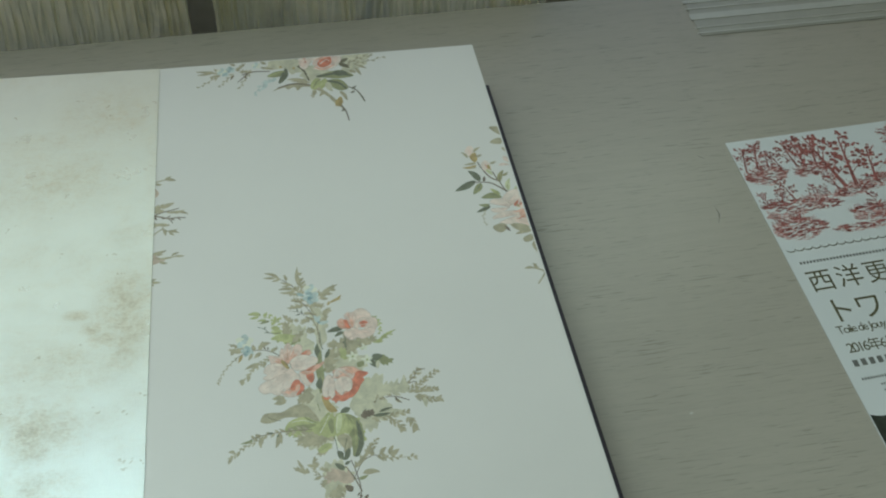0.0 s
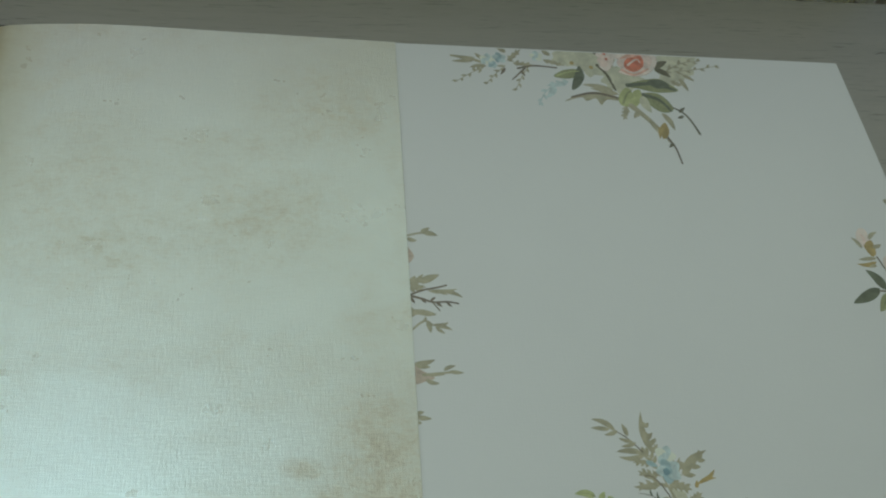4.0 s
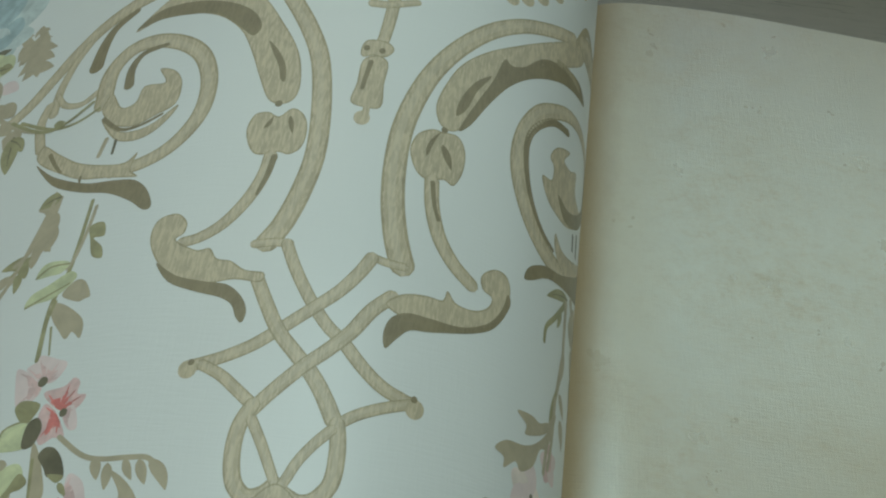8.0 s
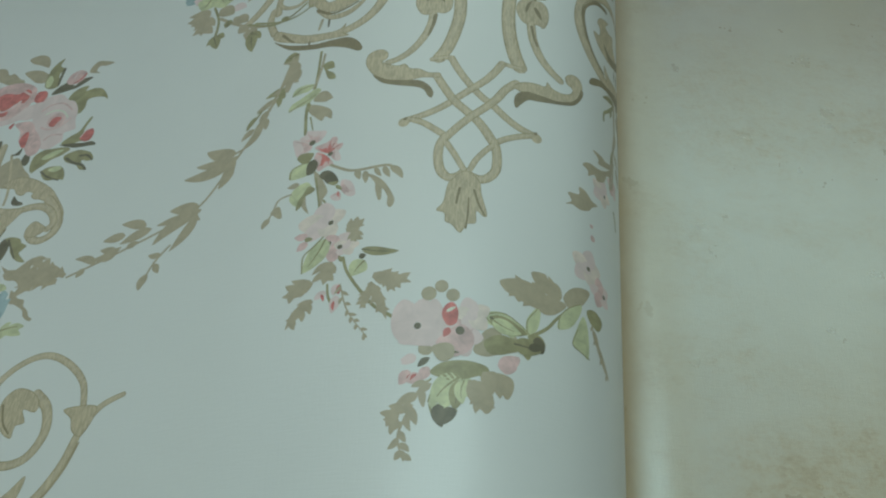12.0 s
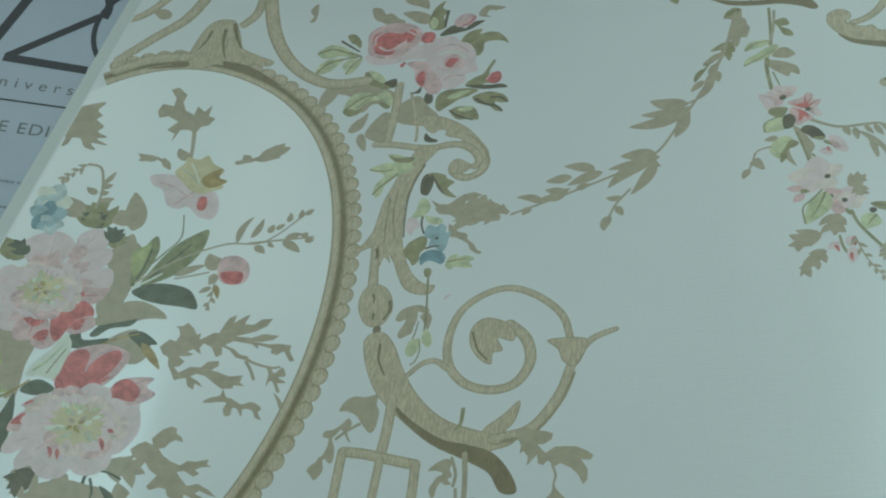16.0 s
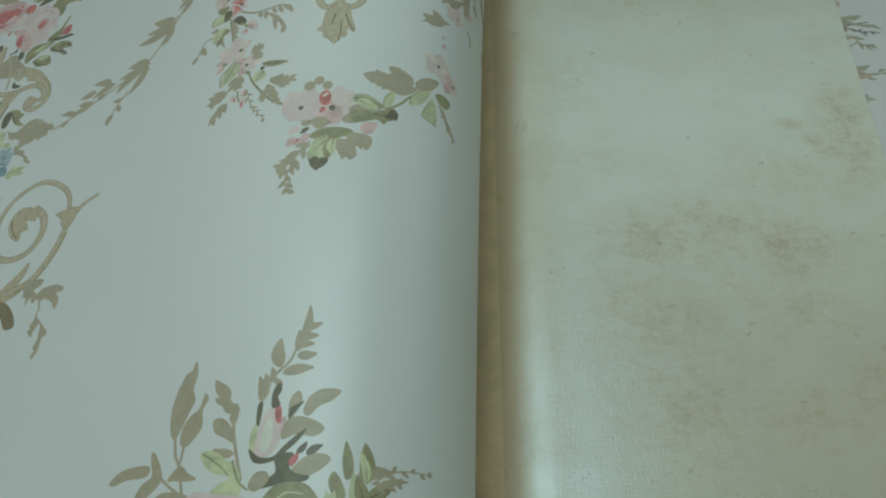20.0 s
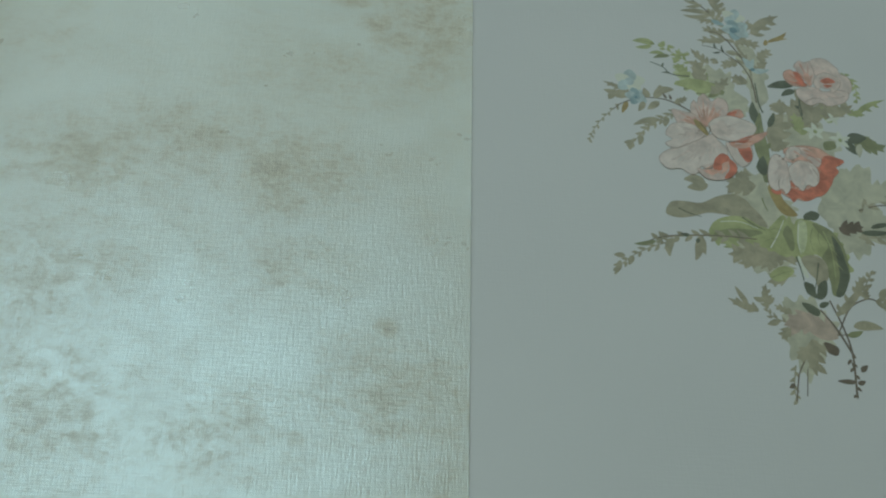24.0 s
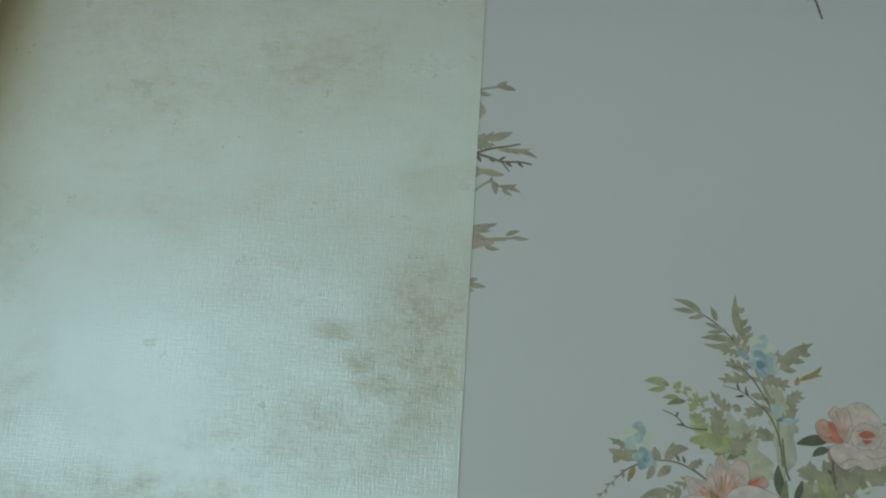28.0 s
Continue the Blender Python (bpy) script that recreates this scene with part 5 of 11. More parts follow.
stem("LK", 0.58, 0.19, 66.9, -256, 70.9, -252.5, 74.3, -248.7)
stem("LK", 0.6, 0.2, 62.4, -256.3, 67.2, -253.2, 72, -250.2)
stem("LK", 0.6, 0.2, 77.8, -244, 81.7, -244.6, 86.9, -243.8)
stem("LK", 0.62, 0.21, 65.2, -246.3, 69.2, -246, 72.5, -245.7)
begin("floral", "rose", "half-open rose with pale centre and red outer petals")
petal("CO", 103, -258.8, 98, -251, 100.7, -248.5, 105.8, -247.7, 110.2, -248.7, 112.7, -250.8, 115, -251.9, 117, -252.9, 115.7, -254.5, 114, -255.5, 114.6, -257.2, 112.5, -259.9, 111.3, -262.5, 108.5, -266.1, 105.1, -267.6, 102.2, -269, 99.3, -268.4, 97.1, -268.1, 95.1, -266.6, 92.3, -265.9)
blot("RD", 109.1, -253, 112.6, -251.2, 117, -252.9, 115.7, -254.5, 114, -255.5, 114.6, -257.2, 112.5, -259.9, 111.3, -262.5, 108.5, -266.1, 106.1, -267.1, 104.8, -265.1, 107.1, -262, 108.7, -257.2)
blot("RD", 95.7, -265.7, 98.6, -264.4, 102, -265.3, 105.8, -263.3, 107.3, -264.9, 105.1, -267.8, 102.2, -269, 100.1, -267.9, 98.4, -269.7, 97.3, -267.7)
blot("RD", 91.9, -265.5, 94.3, -264.5, 95.1, -266.6, 93.2, -267.1)
petal("LP", 98.6, -255.3, 98.4, -260.9, 98.2, -264.5, 96.4, -266.9, 95.5, -264.9, 93.6, -265.8, 91.9, -264.3, 91.6, -261.3, 92.2, -257.5, 93.4, -253.9, 95.4, -251.8, 97.5, -253.2)
petal("PK", 102.2, -255, 97.7, -254, 100.1, -250.4, 103.3, -248.4, 106.8, -249.4, 109.8, -252.7, 108.2, -255.9, 104.8, -254.4)
petal("LP", 103, -253.7, 100.8, -254.7, 98.7, -257, 98.8, -260.8, 99.5, -262.9, 100.7, -264.1, 102, -265.3, 103.8, -263, 105.8, -263.5, 107.7, -261.1, 108, -257.2, 106.6, -254.7)
petal("LP", 100.7, -253.4, 98.8, -253.1, 98.8, -250.7, 100.7, -248.5, 103.1, -248.8, 103.5, -251.4)
blot("CO", 104.6, -249.1, 108.1, -250.2, 110.6, -252.2, 108.4, -252.4, 105.8, -250.8)
stem("RD", 0.32, 0.16, 105.1, -250.9, 107.7, -252.4, 109.9, -254.5)
stem("CO", 0.6, 0.2, 101.6, -250.3, 104.1, -252.3, 106.7, -254.3)
dot("RB", 0.44, 97.4, -253.6)
dot("RB", 0.37, 96.5, -252.4)
dot("RB", 0.44, 100.6, -253.8)
dot("RB", 0.4, 102.2, -252)
stem("RB", 0.32, 0.12, 95.1, -261.5, 94.6, -263.7, 94.8, -265.8)
stem("LK", 0.81, 0.4, 103.4, -256.7, 103.2, -259.9, 102.3, -263.1)
stem("RB", 0.25, 0.1, 106.3, -256.5, 107.5, -259, 107.2, -261.5)
begin("floral", "rose", "small pink rose")
petal("LK", 113.6, -218, 112.2, -213, 115.7, -210.5, 118.7, -211, 120.3, -212.6, 121.9, -214.7, 122.3, -216.6, 125, -218.3, 125.4, -222.7, 123.1, -225.7, 120.4, -222.6, 117.6, -219.4)
petal("CO", 110.5, -222.9, 107.4, -223.4, 104.8, -222.9, 103.1, -220.6, 103.1, -217.9, 105.3, -216.3, 107.2, -217.6, 109, -220.6)
petal("PK", 110.9, -222.9, 109.5, -219.6, 107.8, -216.3, 107.1, -214.6, 109.2, -212.2, 110.6, -212.9, 112.6, -212.5, 113.5, -215.4, 113.5, -218.8, 112.1, -222.3)
blot("RD", 106.5, -217.4, 108, -217.3, 109.1, -219.6, 109.6, -221.5, 107.7, -221.2)
stem("CO", 0.66, 0.22, 109.4, -213.7, 110.3, -217.1, 111.2, -220.9)
petal("LK", 115.5, -224.9, 112.3, -223.2, 107.3, -224.1, 106.1, -226.6, 107.8, -229.8, 110.2, -231.2, 113.5, -229.8, 115.9, -231, 119, -230.3, 122.3, -228.6, 123.9, -225.2, 120.9, -224)
petal("LK", 117.1, -221.9, 113.7, -224.1, 112.7, -221.3, 113.9, -218.8, 116.9, -216.8, 120.2, -217.8, 121.9, -220.5, 120.6, -223.5, 118.4, -225.1)
blot("PK", 114.4, -220.2, 117.4, -218, 120.7, -219.2, 121, -221.6, 117.9, -223.7, 115, -223.3)
blot("RD", 115.1, -220.4, 117.7, -218.9, 120.1, -220.2, 119.1, -221.2, 116.4, -221.5)
blot("RD", 116, -222, 119, -222, 116.9, -223.3)
stem("RB", 0.21, 0.13, 114.9, -219.6, 117.4, -218.5, 119.9, -219, 121.5, -221.1)
stem("RB", 0.21, 0.11, 107.8, -230.2, 111.9, -228, 115.2, -228.7)
stem("RB", 0.21, 0.11, 116.3, -226.7, 119.5, -227.4, 122.4, -226.3)
begin("floral", "leaf_spray", "taupe spray tips under the page edge")
stem("T", 0.92, 0.92, -0.0, -102.8, 5.1, -101.4, 9.0, -101.6)
leaf("T", 2.08, 5.6, -101.1, 9.4, -98.7)
leaf("T", 2.54, 6.5, -101.3, 12.3, -102.4)
leaf("T", 2.06, -0.1, -103.8, 3.9, -104.9)
blot("PT", -0.2, -108.0, 0.7, -109.0, 2.3, -111.9, 1.2, -114.5, -0.4, -115.1)
leaf("T", 2.90, -0.3, -125.3, 2.3, -121.2)
leaf("T", 2.45, 0.3, -126.5, 5.4, -120.3)
leaf("T", 3.37, 3.8, -124.1, 11.7, -120.4)
lobe("T", 4.22, -0.4, -127.1, 6.3, -126.2)
stem("BR", 0.89, 0.67, -0.6, -129.8, 4.7, -127.5, 10.3, -126.2, 14.2, -125.0)
leaf("T", 2.02, 6.9, -127.6, 18.3, -126.7)
leaf("T", 1.79, 13.5, -128.0, 20.2, -130.3)
leaf("T", 1.34, 11.3, -127.8, 14.5, -129.1)
stem("BR", 1.11, 0.67, -0.6, -129.8, 4.4, -131.2, 8.7, -132.6, 14.2, -132.3, 18.3, -133.0)
leaf("BR", 1.33, 4.2, -130.9, 6.0, -133.0)
leaf("BR", 1.33, 9.8, -132.6, 12.0, -134.4)
leaf("BR", 1.11, 7.6, -132.0, 9.7, -130.4)
leaf("BR", 1.11, 13.8, -132.3, 15.8, -134.4)
leaf("BR", 1.32, -0.2, -130.7, 1.4, -133.3)
stem("BR", 0.66, 0.44, 8.6, -132.9, 11.0, -136.3)
blot("T", -0.8, -133.9, 1.2, -135.7, 5.1, -135.9, 9.5, -137.8, 6.0, -138.7, 2.3, -138.0, -0.6, -139.3)
stem("T", 0.87, 0.87, -0.1, -144.5, 4.7, -140.7, 7.8, -142.4)
leaf("T", 2.18, 5.8, -140.7, 6.9, -145.7)
leaf("T", 1.97, 7.8, -142.4, 15.1, -144.4)
leaf("T", 1.75, 8.9, -142.4, 13.8, -141.2)
leaf("T", 1.53, 8.9, -143.3, 12.3, -145.9)
leaf("T", 1.31, 4.7, -141.2, 5.3, -138.8)
leaf("T", 2.34, -0.0, -158.4, 7.7, -156.7)
leaf("T", 2.33, -0.1, -158.8, 5.8, -159.7)
blot("PT", -0.7, -159.3, 3.1, -161.4, 6.1, -163.0, 7.1, -164.3, 4.1, -165.3, -0.8, -166.4)
stem("T", 1.06, 0.85, 3.0, -162.9, 9.4, -162.2, 15.8, -161.5)
leaf("T", 1.71, 10.7, -161.1, 15.2, -159.1)
leaf("T", 1.71, 12.6, -161.4, 18.1, -161.9)
leaf("T", 1.90, 3.9, -164.7, 8.8, -166.2)
leaf("T", 1.69, 5.1, -163.3, 11.0, -162.8)
leaf("T", 1.85, -0.9, -178.6, 2.5, -177.3)
leaf("T", 2.05, -0.6, -179.5, 5.1, -179.9)
leaf("T", 1.64, -1.1, -180.5, 1.5, -181.5)
begin("floral", "leaf_spray", "taupe and blue fern sprays under the top edge")
wash("WA", 74.4, 0.8, 88.7, 4.2, 99.3, 1.7, 100.2, -8.5, 88.6, -12.5, 81.3, -7.3, 73.2, -7.5)
wash("WA", 95.2, -5.7, 105.8, -7.9, 109.8, -15.8, 100.5, -21.8, 94.8, -15.8)
wash("WA", 125.4, 4.1, 140.9, 4.5, 141.4, -3.1, 132.3, -13.7, 123.6, -18.0, 122.2, -8.7)
stem("T", 1.07, 1.87, 24.7, -5.4, 33.5, -6.8, 39.6, -8.7)
leaf("T", 2.40, 35.6, -6.2, 25.3, -5.0)
leaf("T", 2.12, 34.9, -7.9, 24.9, -8.8)
leaf("T", 2.15, 39.3, -6.4, 36.0, -3.1)
lobe("T", 3.99, 40.4, -10.6, 32.9, -12.1)
spray("T", 5, 3.43, 39.9, -10.7, 33.1, -15.4, 25.9, -20.8)
spray("T", 5, 3.47, 49.5, -9.6, 44.7, -14.8, 39.8, -20.9)
spray("T", 5, 3.23, 60.7, -8.9, 56.7, -15.4, 53.0, -23.6)
flower("LB", 3.49, 41.4, -6.5, 10)
flower("B", 2.98, 47.1, -5.2, 30)
flower("B", 2.15, 43.7, -9.6, 0)
lobe("T", 4.37, 50.9, -6.7, 57.7, 0.9)
lobe("T", 4.08, 53.4, -7.8, 62.4, -8.1)
leaf("T", 2.45, 50.5, -1.4, 46.5, 0.9)
stem("BR", 1.09, 0.82, 55.1, -10.9, 62.9, -8.7, 73.5, -9.2)
stem("BR", 1.08, 0.54, 58.4, -10.6, 51.9, -17.9)
leaf("BR", 1.35, 56.6, -12.1, 58.3, -15.2)
leaf("BR", 1.34, 49.3, -10.9, 46.7, -15.2)
flower("LB", 3.03, 64.5, -2.8, 20)
lobe("T", 4.14, 67.7, -4.8, 77.5, -7.7)
leaf("T", 2.77, 71.4, -1.6, 67.6, 2.0)
blot("G", 71.4, -14.4, 76.6, -10.2, 83.7, -9.3, 85.4, -12.2, 78.5, -15.3)
blot("DG", 79.0, -21.8, 80.8, -14.4, 84.3, -7.2, 86.0, -13.4, 82.9, -19.4)
stem("LG", 0.83, 0.55, 72.8, -13.9, 78.6, -11.3, 83.6, -10.4)
lobe("LB", 4.89, 77.7, -17.0, 67.1, -20.1)
spray("LB", 4, 4.03, 72.1, -18.3, 65.9, -24.8, 62.9, -31.2)
leaf("LB", 3.23, 71.3, -20.3, 66.6, -27.3)
blot("T", 74.7, -29.0, 81.3, -24.5, 89.6, -22.3, 97.5, -23.4, 101.7, -26.9, 94.8, -26.6, 91.5, -29.9, 89.5, -26.2, 84.9, -28.0, 82.6, -26.0)
leaf("T", 3.03, 98.5, -21.0, 84.4, -18.3)
leaf("T", 3.03, 100.8, -23.1, 87.9, -20.2)
stem("BR", 1.09, 1.37, 78.4, -26.1, 89.5, -23.0, 101.9, -25.9)
stem("DK", 1.41, 0.85, 93.6, 1.0, 90.6, 2.7, 87.5, 3.7)
stem("DK", 1.67, 1.12, 93.0, -5.9, 96.9, -11.6, 99.6, -20.6)
dot("OC", 1.11, 81.1, -5.6)
dot("OC", 1.12, 90.0, -7.6)
spray("T", 6, 4.37, 124.5, -8.5, 134.3, -1.9, 144.0, 0.6)
leaf("WA", 3.76, 125.9, -11.0, 140.2, -6.0)
spray("T", 5, 3.80, 130.4, -7.1, 140.3, -5.3, 152.5, -1.9)
leaf("T", 2.58, 131.8, -11.1, 135.0, -18.8)
leaf("T", 2.31, 133.9, -8.8, 139.3, -12.3)
lobe("T", 4.01, 127.5, -12.9, 132.4, -15.7)
begin("floral", "leaf_mass", "dark and light green leaves under the rose")
blot("WA", 99.2, -14.0, 110.6, -11.4, 115.6, -14.2, 106.4, -19.2, 100.5, -18.5)
blot("G", 104.6, -17.4, 112.9, -13.8, 121.5, -12.2, 126.4, -15.3, 130.0, -19.0, 119.7, -20.7, 111.8, -19.2)
stem("DG", 2.26, 1.41, 105.7, -17.3, 118.0, -15.6, 128.5, -18.5)
blot("DG", 115.6, -14.2, 122.5, -12.7, 126.2, -16.4, 120.2, -18.3)
blot("G", 111.2, -22.3, 119.1, -21.1, 124.1, -25.8, 125.2, -30.9, 120.0, -32.4, 114.8, -28.8)
stem("DG", 2.24, 1.12, 112.3, -22.5, 119.4, -25.0, 124.1, -31.0)
blot("LG", 100.7, -23.7, 104.9, -18.7, 107.4, -22.4, 104.9, -29.8, 100.5, -28.9)
blot("LG", 104.9, -29.8, 107.3, -21.7, 111.2, -19.6, 111.2, -25.2, 107.5, -30.2)
stem("G", 1.11, 0.55, 102.0, -28.1, 104.6, -22.6, 107.2, -20.4)
leaf("WA", 4.72, 112.1, -23.2, 114.6, -32.7)
leaf("DK", 3.75, 120.4, -5.5, 127.8, -0.9)
leaf("DK", 3.73, 120.8, -6.2, 127.9, -10.8)
stem("DK", 0.84, 1.12, 125.6, -29.3, 129.8, -32.1, 132.6, -36.6, 135.3, -44.0)
leaf("DK", 1.68, 127.7, -32.0, 131.1, -28.7)
leaf("DK", 1.67, 129.5, -33.7, 126.4, -35.3)
stem("T", 3.01, 1.37, 105.5, -29.4, 112.1, -36.7, 117.5, -44.1, 121.4, -50.9)
stem("BR", 1.09, 0.82, 117.9, -42.5, 120.3, -48.5, 122.1, -52.6, 123.4, -61.0)
blot("OC", 116.6, -42.0, 119.9, -38.2, 120.7, -44.1, 117.3, -47.8)
leaf("OC", 1.91, 115.7, -40.2, 115.7, -47.7)
leaf("T", 3.01, 112.9, -37.9, 115.4, -44.0)
leaf("T", 2.74, 109.7, -32.5, 105.7, -36.7)
lobe("T", 4.64, 103.3, -29.9, 100.4, -37.9)
leaf("T", 3.04, 119.4, -32.8, 123.7, -42.5)
leaf("DK", 1.63, 121.5, -50.2, 119.0, -52.3)
begin("floral", "rose", "coral rose cut by the top edge of the page")
petal("LP", 97.1, -4.1, 93.1, 0.9, 99.9, 5.2, 102.2, -0.8, 97.8, -9.4, 94.0, -6.5)
blot("PK", 93.6, -2.4, 97.6, 1.5, 98.7, -4.6, 95.5, -7.0)
petal("LP", 111.1, -3.2, 100.0, -0.3, 109.8, 4.3, 120.0, 5.2, 123.0, -1.1, 118.4, -8.5, 110.6, -11.7, 102.8, -9.2)
blot("PK", 103.6, -2.0, 113.6, 3.7, 120.8, 0.7, 117.0, -7.3, 109.7, -10.5, 104.3, -7.0)
blot("RD", 106.7, -3.0, 111.6, 2.1, 115.8, 0.8, 115.5, -5.1, 110.6, -8.7, 106.8, -7.1)
blot("CO", 104.8, -1.1, 110.6, 3.0, 116.8, 3.0, 111.8, 0.4)
stem("PK", 1.14, 0.57, 108.0, -4.9, 112.7, -0.9, 114.5, -2.8)
stem("CO", 1.42, 0.85, 104.7, -8.0, 110.2, -10.7, 117.7, -6.5)
dot("RD", 0.85, 97.6, 1.5)
dot("RD", 0.85, 98.1, -1.9)
begin("floral", "leaf_spray", "grey-green leaves and twigs beside the rose")
blot("T", 214.0, -76.4, 220.4, -76.7, 222.6, -84.0, 218.1, -82.4)
blot("T", 212.3, -90.2, 217.9, -86.5, 222.4, -88.8, 218.6, -92.2)
leaf("T", 2.86, 219.5, -95.2, 223.2, -99.1)
leaf("OC", 2.27, 200.5, -108.9, 191.3, -110.2)
leaf("T", 2.02, 201.0, -107.1, 192.5, -108.1)
stem("BR", 0.76, 1.01, 201.6, -106.5, 204.0, -113.6, 207.6, -120.0, 213.2, -124.1)
stem("BR", 0.76, 0.76, 209.8, -115.2, 211.6, -122.1)
stem("BR", 0.75, 1.24, 196.7, -123.0, 206.5, -124.5, 212.8, -129.5, 216.1, -132.4)
stem("BR", 0.75, 0.75, 213.0, -124.7, 215.5, -132.7)
leaf("DG", 4.75, 200.4, -122.6, 194.2, -113.2)
leaf("DG", 5.17, 197.7, -122.1, 183.8, -129.3)
leaf("G", 4.69, 201.0, -124.2, 194.7, -133.0)
leaf("BR", 2.00, 203.0, -123.1, 204.0, -118.8)
leaf("GO", 3.53, 212.9, -124.0, 216.8, -115.0)
leaf("GO", 2.02, 215.4, -119.3, 219.4, -116.7)
blot("G", 199.1, -136.3, 205.5, -132.6, 210.4, -134.7, 211.8, -137.2, 205.7, -137.6)
leaf("LG", 2.97, 211.4, -134.8, 206.0, -129.3)
leaf("DG", 2.90, 203.7, -143.6, 194.4, -147.6)
leaf("G", 2.67, 203.6, -142.2, 196.6, -141.7)
spray("T", 4, 2.15, 200.6, -146.3, 197.8, -151.8, 198.9, -158.3)
leaf("GL", 3.25, 217.1, -132.2, 219.6, -122.0)
leaf("GL", 3.25, 220.8, -133.6, 225.0, -127.3)
begin("floral", "rose_bud", "pink rose buds on thin twigs")
blot("LP", 194.6, -97.7, 197.1, -92.3, 200.5, -93.1, 201.5, -102.6, 198.2, -103.4)
blot("OC", 197.2, -100.8, 201.5, -98.1, 201.9, -104.2, 199.3, -106.3)
leaf("PK", 1.54, 197.1, -94.6, 197.8, -100.5)
leaf("T", 2.06, 200.5, -97.7, 205.4, -93.7)
leaf("T", 2.05, 201.2, -101.6, 205.5, -100.0)
leaf("T", 2.04, 195.9, -102.3, 192.4, -96.9)
blot("LP", 203.8, -107.9, 207.2, -105.5, 209.6, -110.8, 207.8, -114.7, 204.0, -113.6)
leaf("CO", 1.27, 206.2, -108.7, 207.2, -113.1)
leaf("OC", 1.78, 208.2, -109.1, 209.3, -114.2)
leaf("GL", 2.78, 206.3, -112.8, 209.9, -118.0)
leaf("T", 2.04, 209.1, -108.5, 213.6, -106.9)
leaf("T", 1.76, 200.1, -110.8, 196.3, -111.8)
begin("floral", "rose", "pale pink open rose at the page edge")
leaf("LK", 3.60, 218.8, -103.0, 222.5, -108.7)
leaf("LK", 2.30, 214.6, -110.4, 222.0, -110.9)
petal("LP", 216.4, -144.5, 211.9, -139.0, 217.0, -132.8, 223.9, -131.5, 226.3, -137.6, 221.7, -143.2, 216.7, -143.4)
petal("LP", 215.6, -145.7, 204.3, -141.4, 206.9, -138.0, 212.9, -138.7, 216.1, -142.8, 213.1, -147.5, 206.5, -149.3, 203.7, -145.7)
petal("LP", 218.8, -152.2, 203.8, -153.9, 207.5, -150.0, 215.3, -148.5, 221.3, -150.1, 221.1, -156.4, 213.8, -158.9, 207.0, -157.0)
blot("PK", 218.0, -142.0, 222.8, -139.1, 226.1, -143.5, 222.7, -147.0, 218.7, -145.0)
leaf("RD", 1.97, 218.5, -145.0, 222.0, -140.3)
leaf("RD", 1.48, 221.6, -144.6, 224.7, -142.5)
leaf("OC", 1.23, 220.1, -143.7, 221.9, -146.1)
blot("CO", 221.4, -147.8, 226.5, -149.3, 227.2, -154.0, 221.1, -154.4)
stem("RD", 1.21, 0.48, 217.5, -156.7, 222.9, -153.4)
blot("PK", 216.7, -156.3, 224.8, -155.2, 226.1, -161.2, 219.7, -159.3)
leaf("CO", 1.46, 221.8, -148.4, 216.6, -149.2)
begin("floral", "leaf_mass", "pale leaves under the open rose")
blot("T", 202.3, -160.0, 208.0, -157.6, 211.3, -159.8, 208.7, -164.1, 204.8, -164.3)
leaf("BR", 1.91, 210.5, -160.3, 212.5, -164.3)
stem("BR", 0.72, 0.48, 209.8, -160.0, 211.6, -162.3)
blot("T", 213.4, -159.1, 219.8, -159.1, 224.8, -162.2, 220.9, -165.5, 216.2, -163.3)
leaf("T", 3.34, 226.6, -164.6, 215.2, -167.0)
blot("T", 219.0, -170.6, 224.7, -167.8, 226.0, -171.7, 220.6, -173.7)
leaf("T", 4.71, 225.5, -173.3, 225.6, -181.3)
leaf("T", 2.07, 220.8, -192.6, 215.6, -192.9)
lobe("T", 3.46, 223.2, -194.1, 221.8, -189.4)
stem("T", 1.14, 0.92, 219.0, -192.5, 224.9, -194.8, 226.9, -197.5, 221.9, -204.6)
begin("ornament", "strapwork", "tan interlaced strapwork scrolls printed in hatched gold-brown")
stem("OT", 3.91, 4.47, -266.8, -102.2, -262.4, -109.1, -257.7, -117.3, -254.2, -125.8, -252.1, -137.3, -251.3, -149.6, -252.5, -158.9, -254.7, -166.9, -257.2, -171.7)
stem("OT", 1.94, 1.94, -259.3, -172.0, -255.7, -171.4, -252.7, -171.5)
stem("OT", 2.42, 2.66, -253.2, -171.5, -250.5, -177.1, -246.7, -183.2, -243.0, -187.8, -239.7, -190.6, -235.4, -195.1, -231.3, -198.2, -226.7, -199.9)
stem("OT", 3.67, 4.89, -193.4, -90.7, -204.0, -96.6, -212.0, -101.4, -219.2, -107.5, -225.3, -115.1, -230.0, -123.3, -233.0, -131.5, -235.0, -140.9, -235.4, -150.2, -234.8, -158.9, -233.2, -167.0, -231.2, -173.0)
stem("OT", 1.79, 1.79, -230.8, -173.1, -234.1, -172.9, -237.3, -172.2)
stem("OT", 2.71, 2.47, -236.9, -172.4, -238.7, -176.0, -241.7, -180.4, -245.4, -184.1, -248.8, -187.2, -252.2, -190.3, -256.0, -193.3, -260.9, -195.9, -265.5, -197.5)
stem("OT", 2.17, 2.41, -263.9, -197.3, -260.1, -199.2, -256.7, -201.8, -253.2, -204.6)
stem("OT", 2.67, 3.16, -257.5, -179.2, -254.7, -184.5, -251.5, -189.9, -247.6, -194.1, -244.5, -197.3, -241.8, -200.9, -239.1, -205.6)
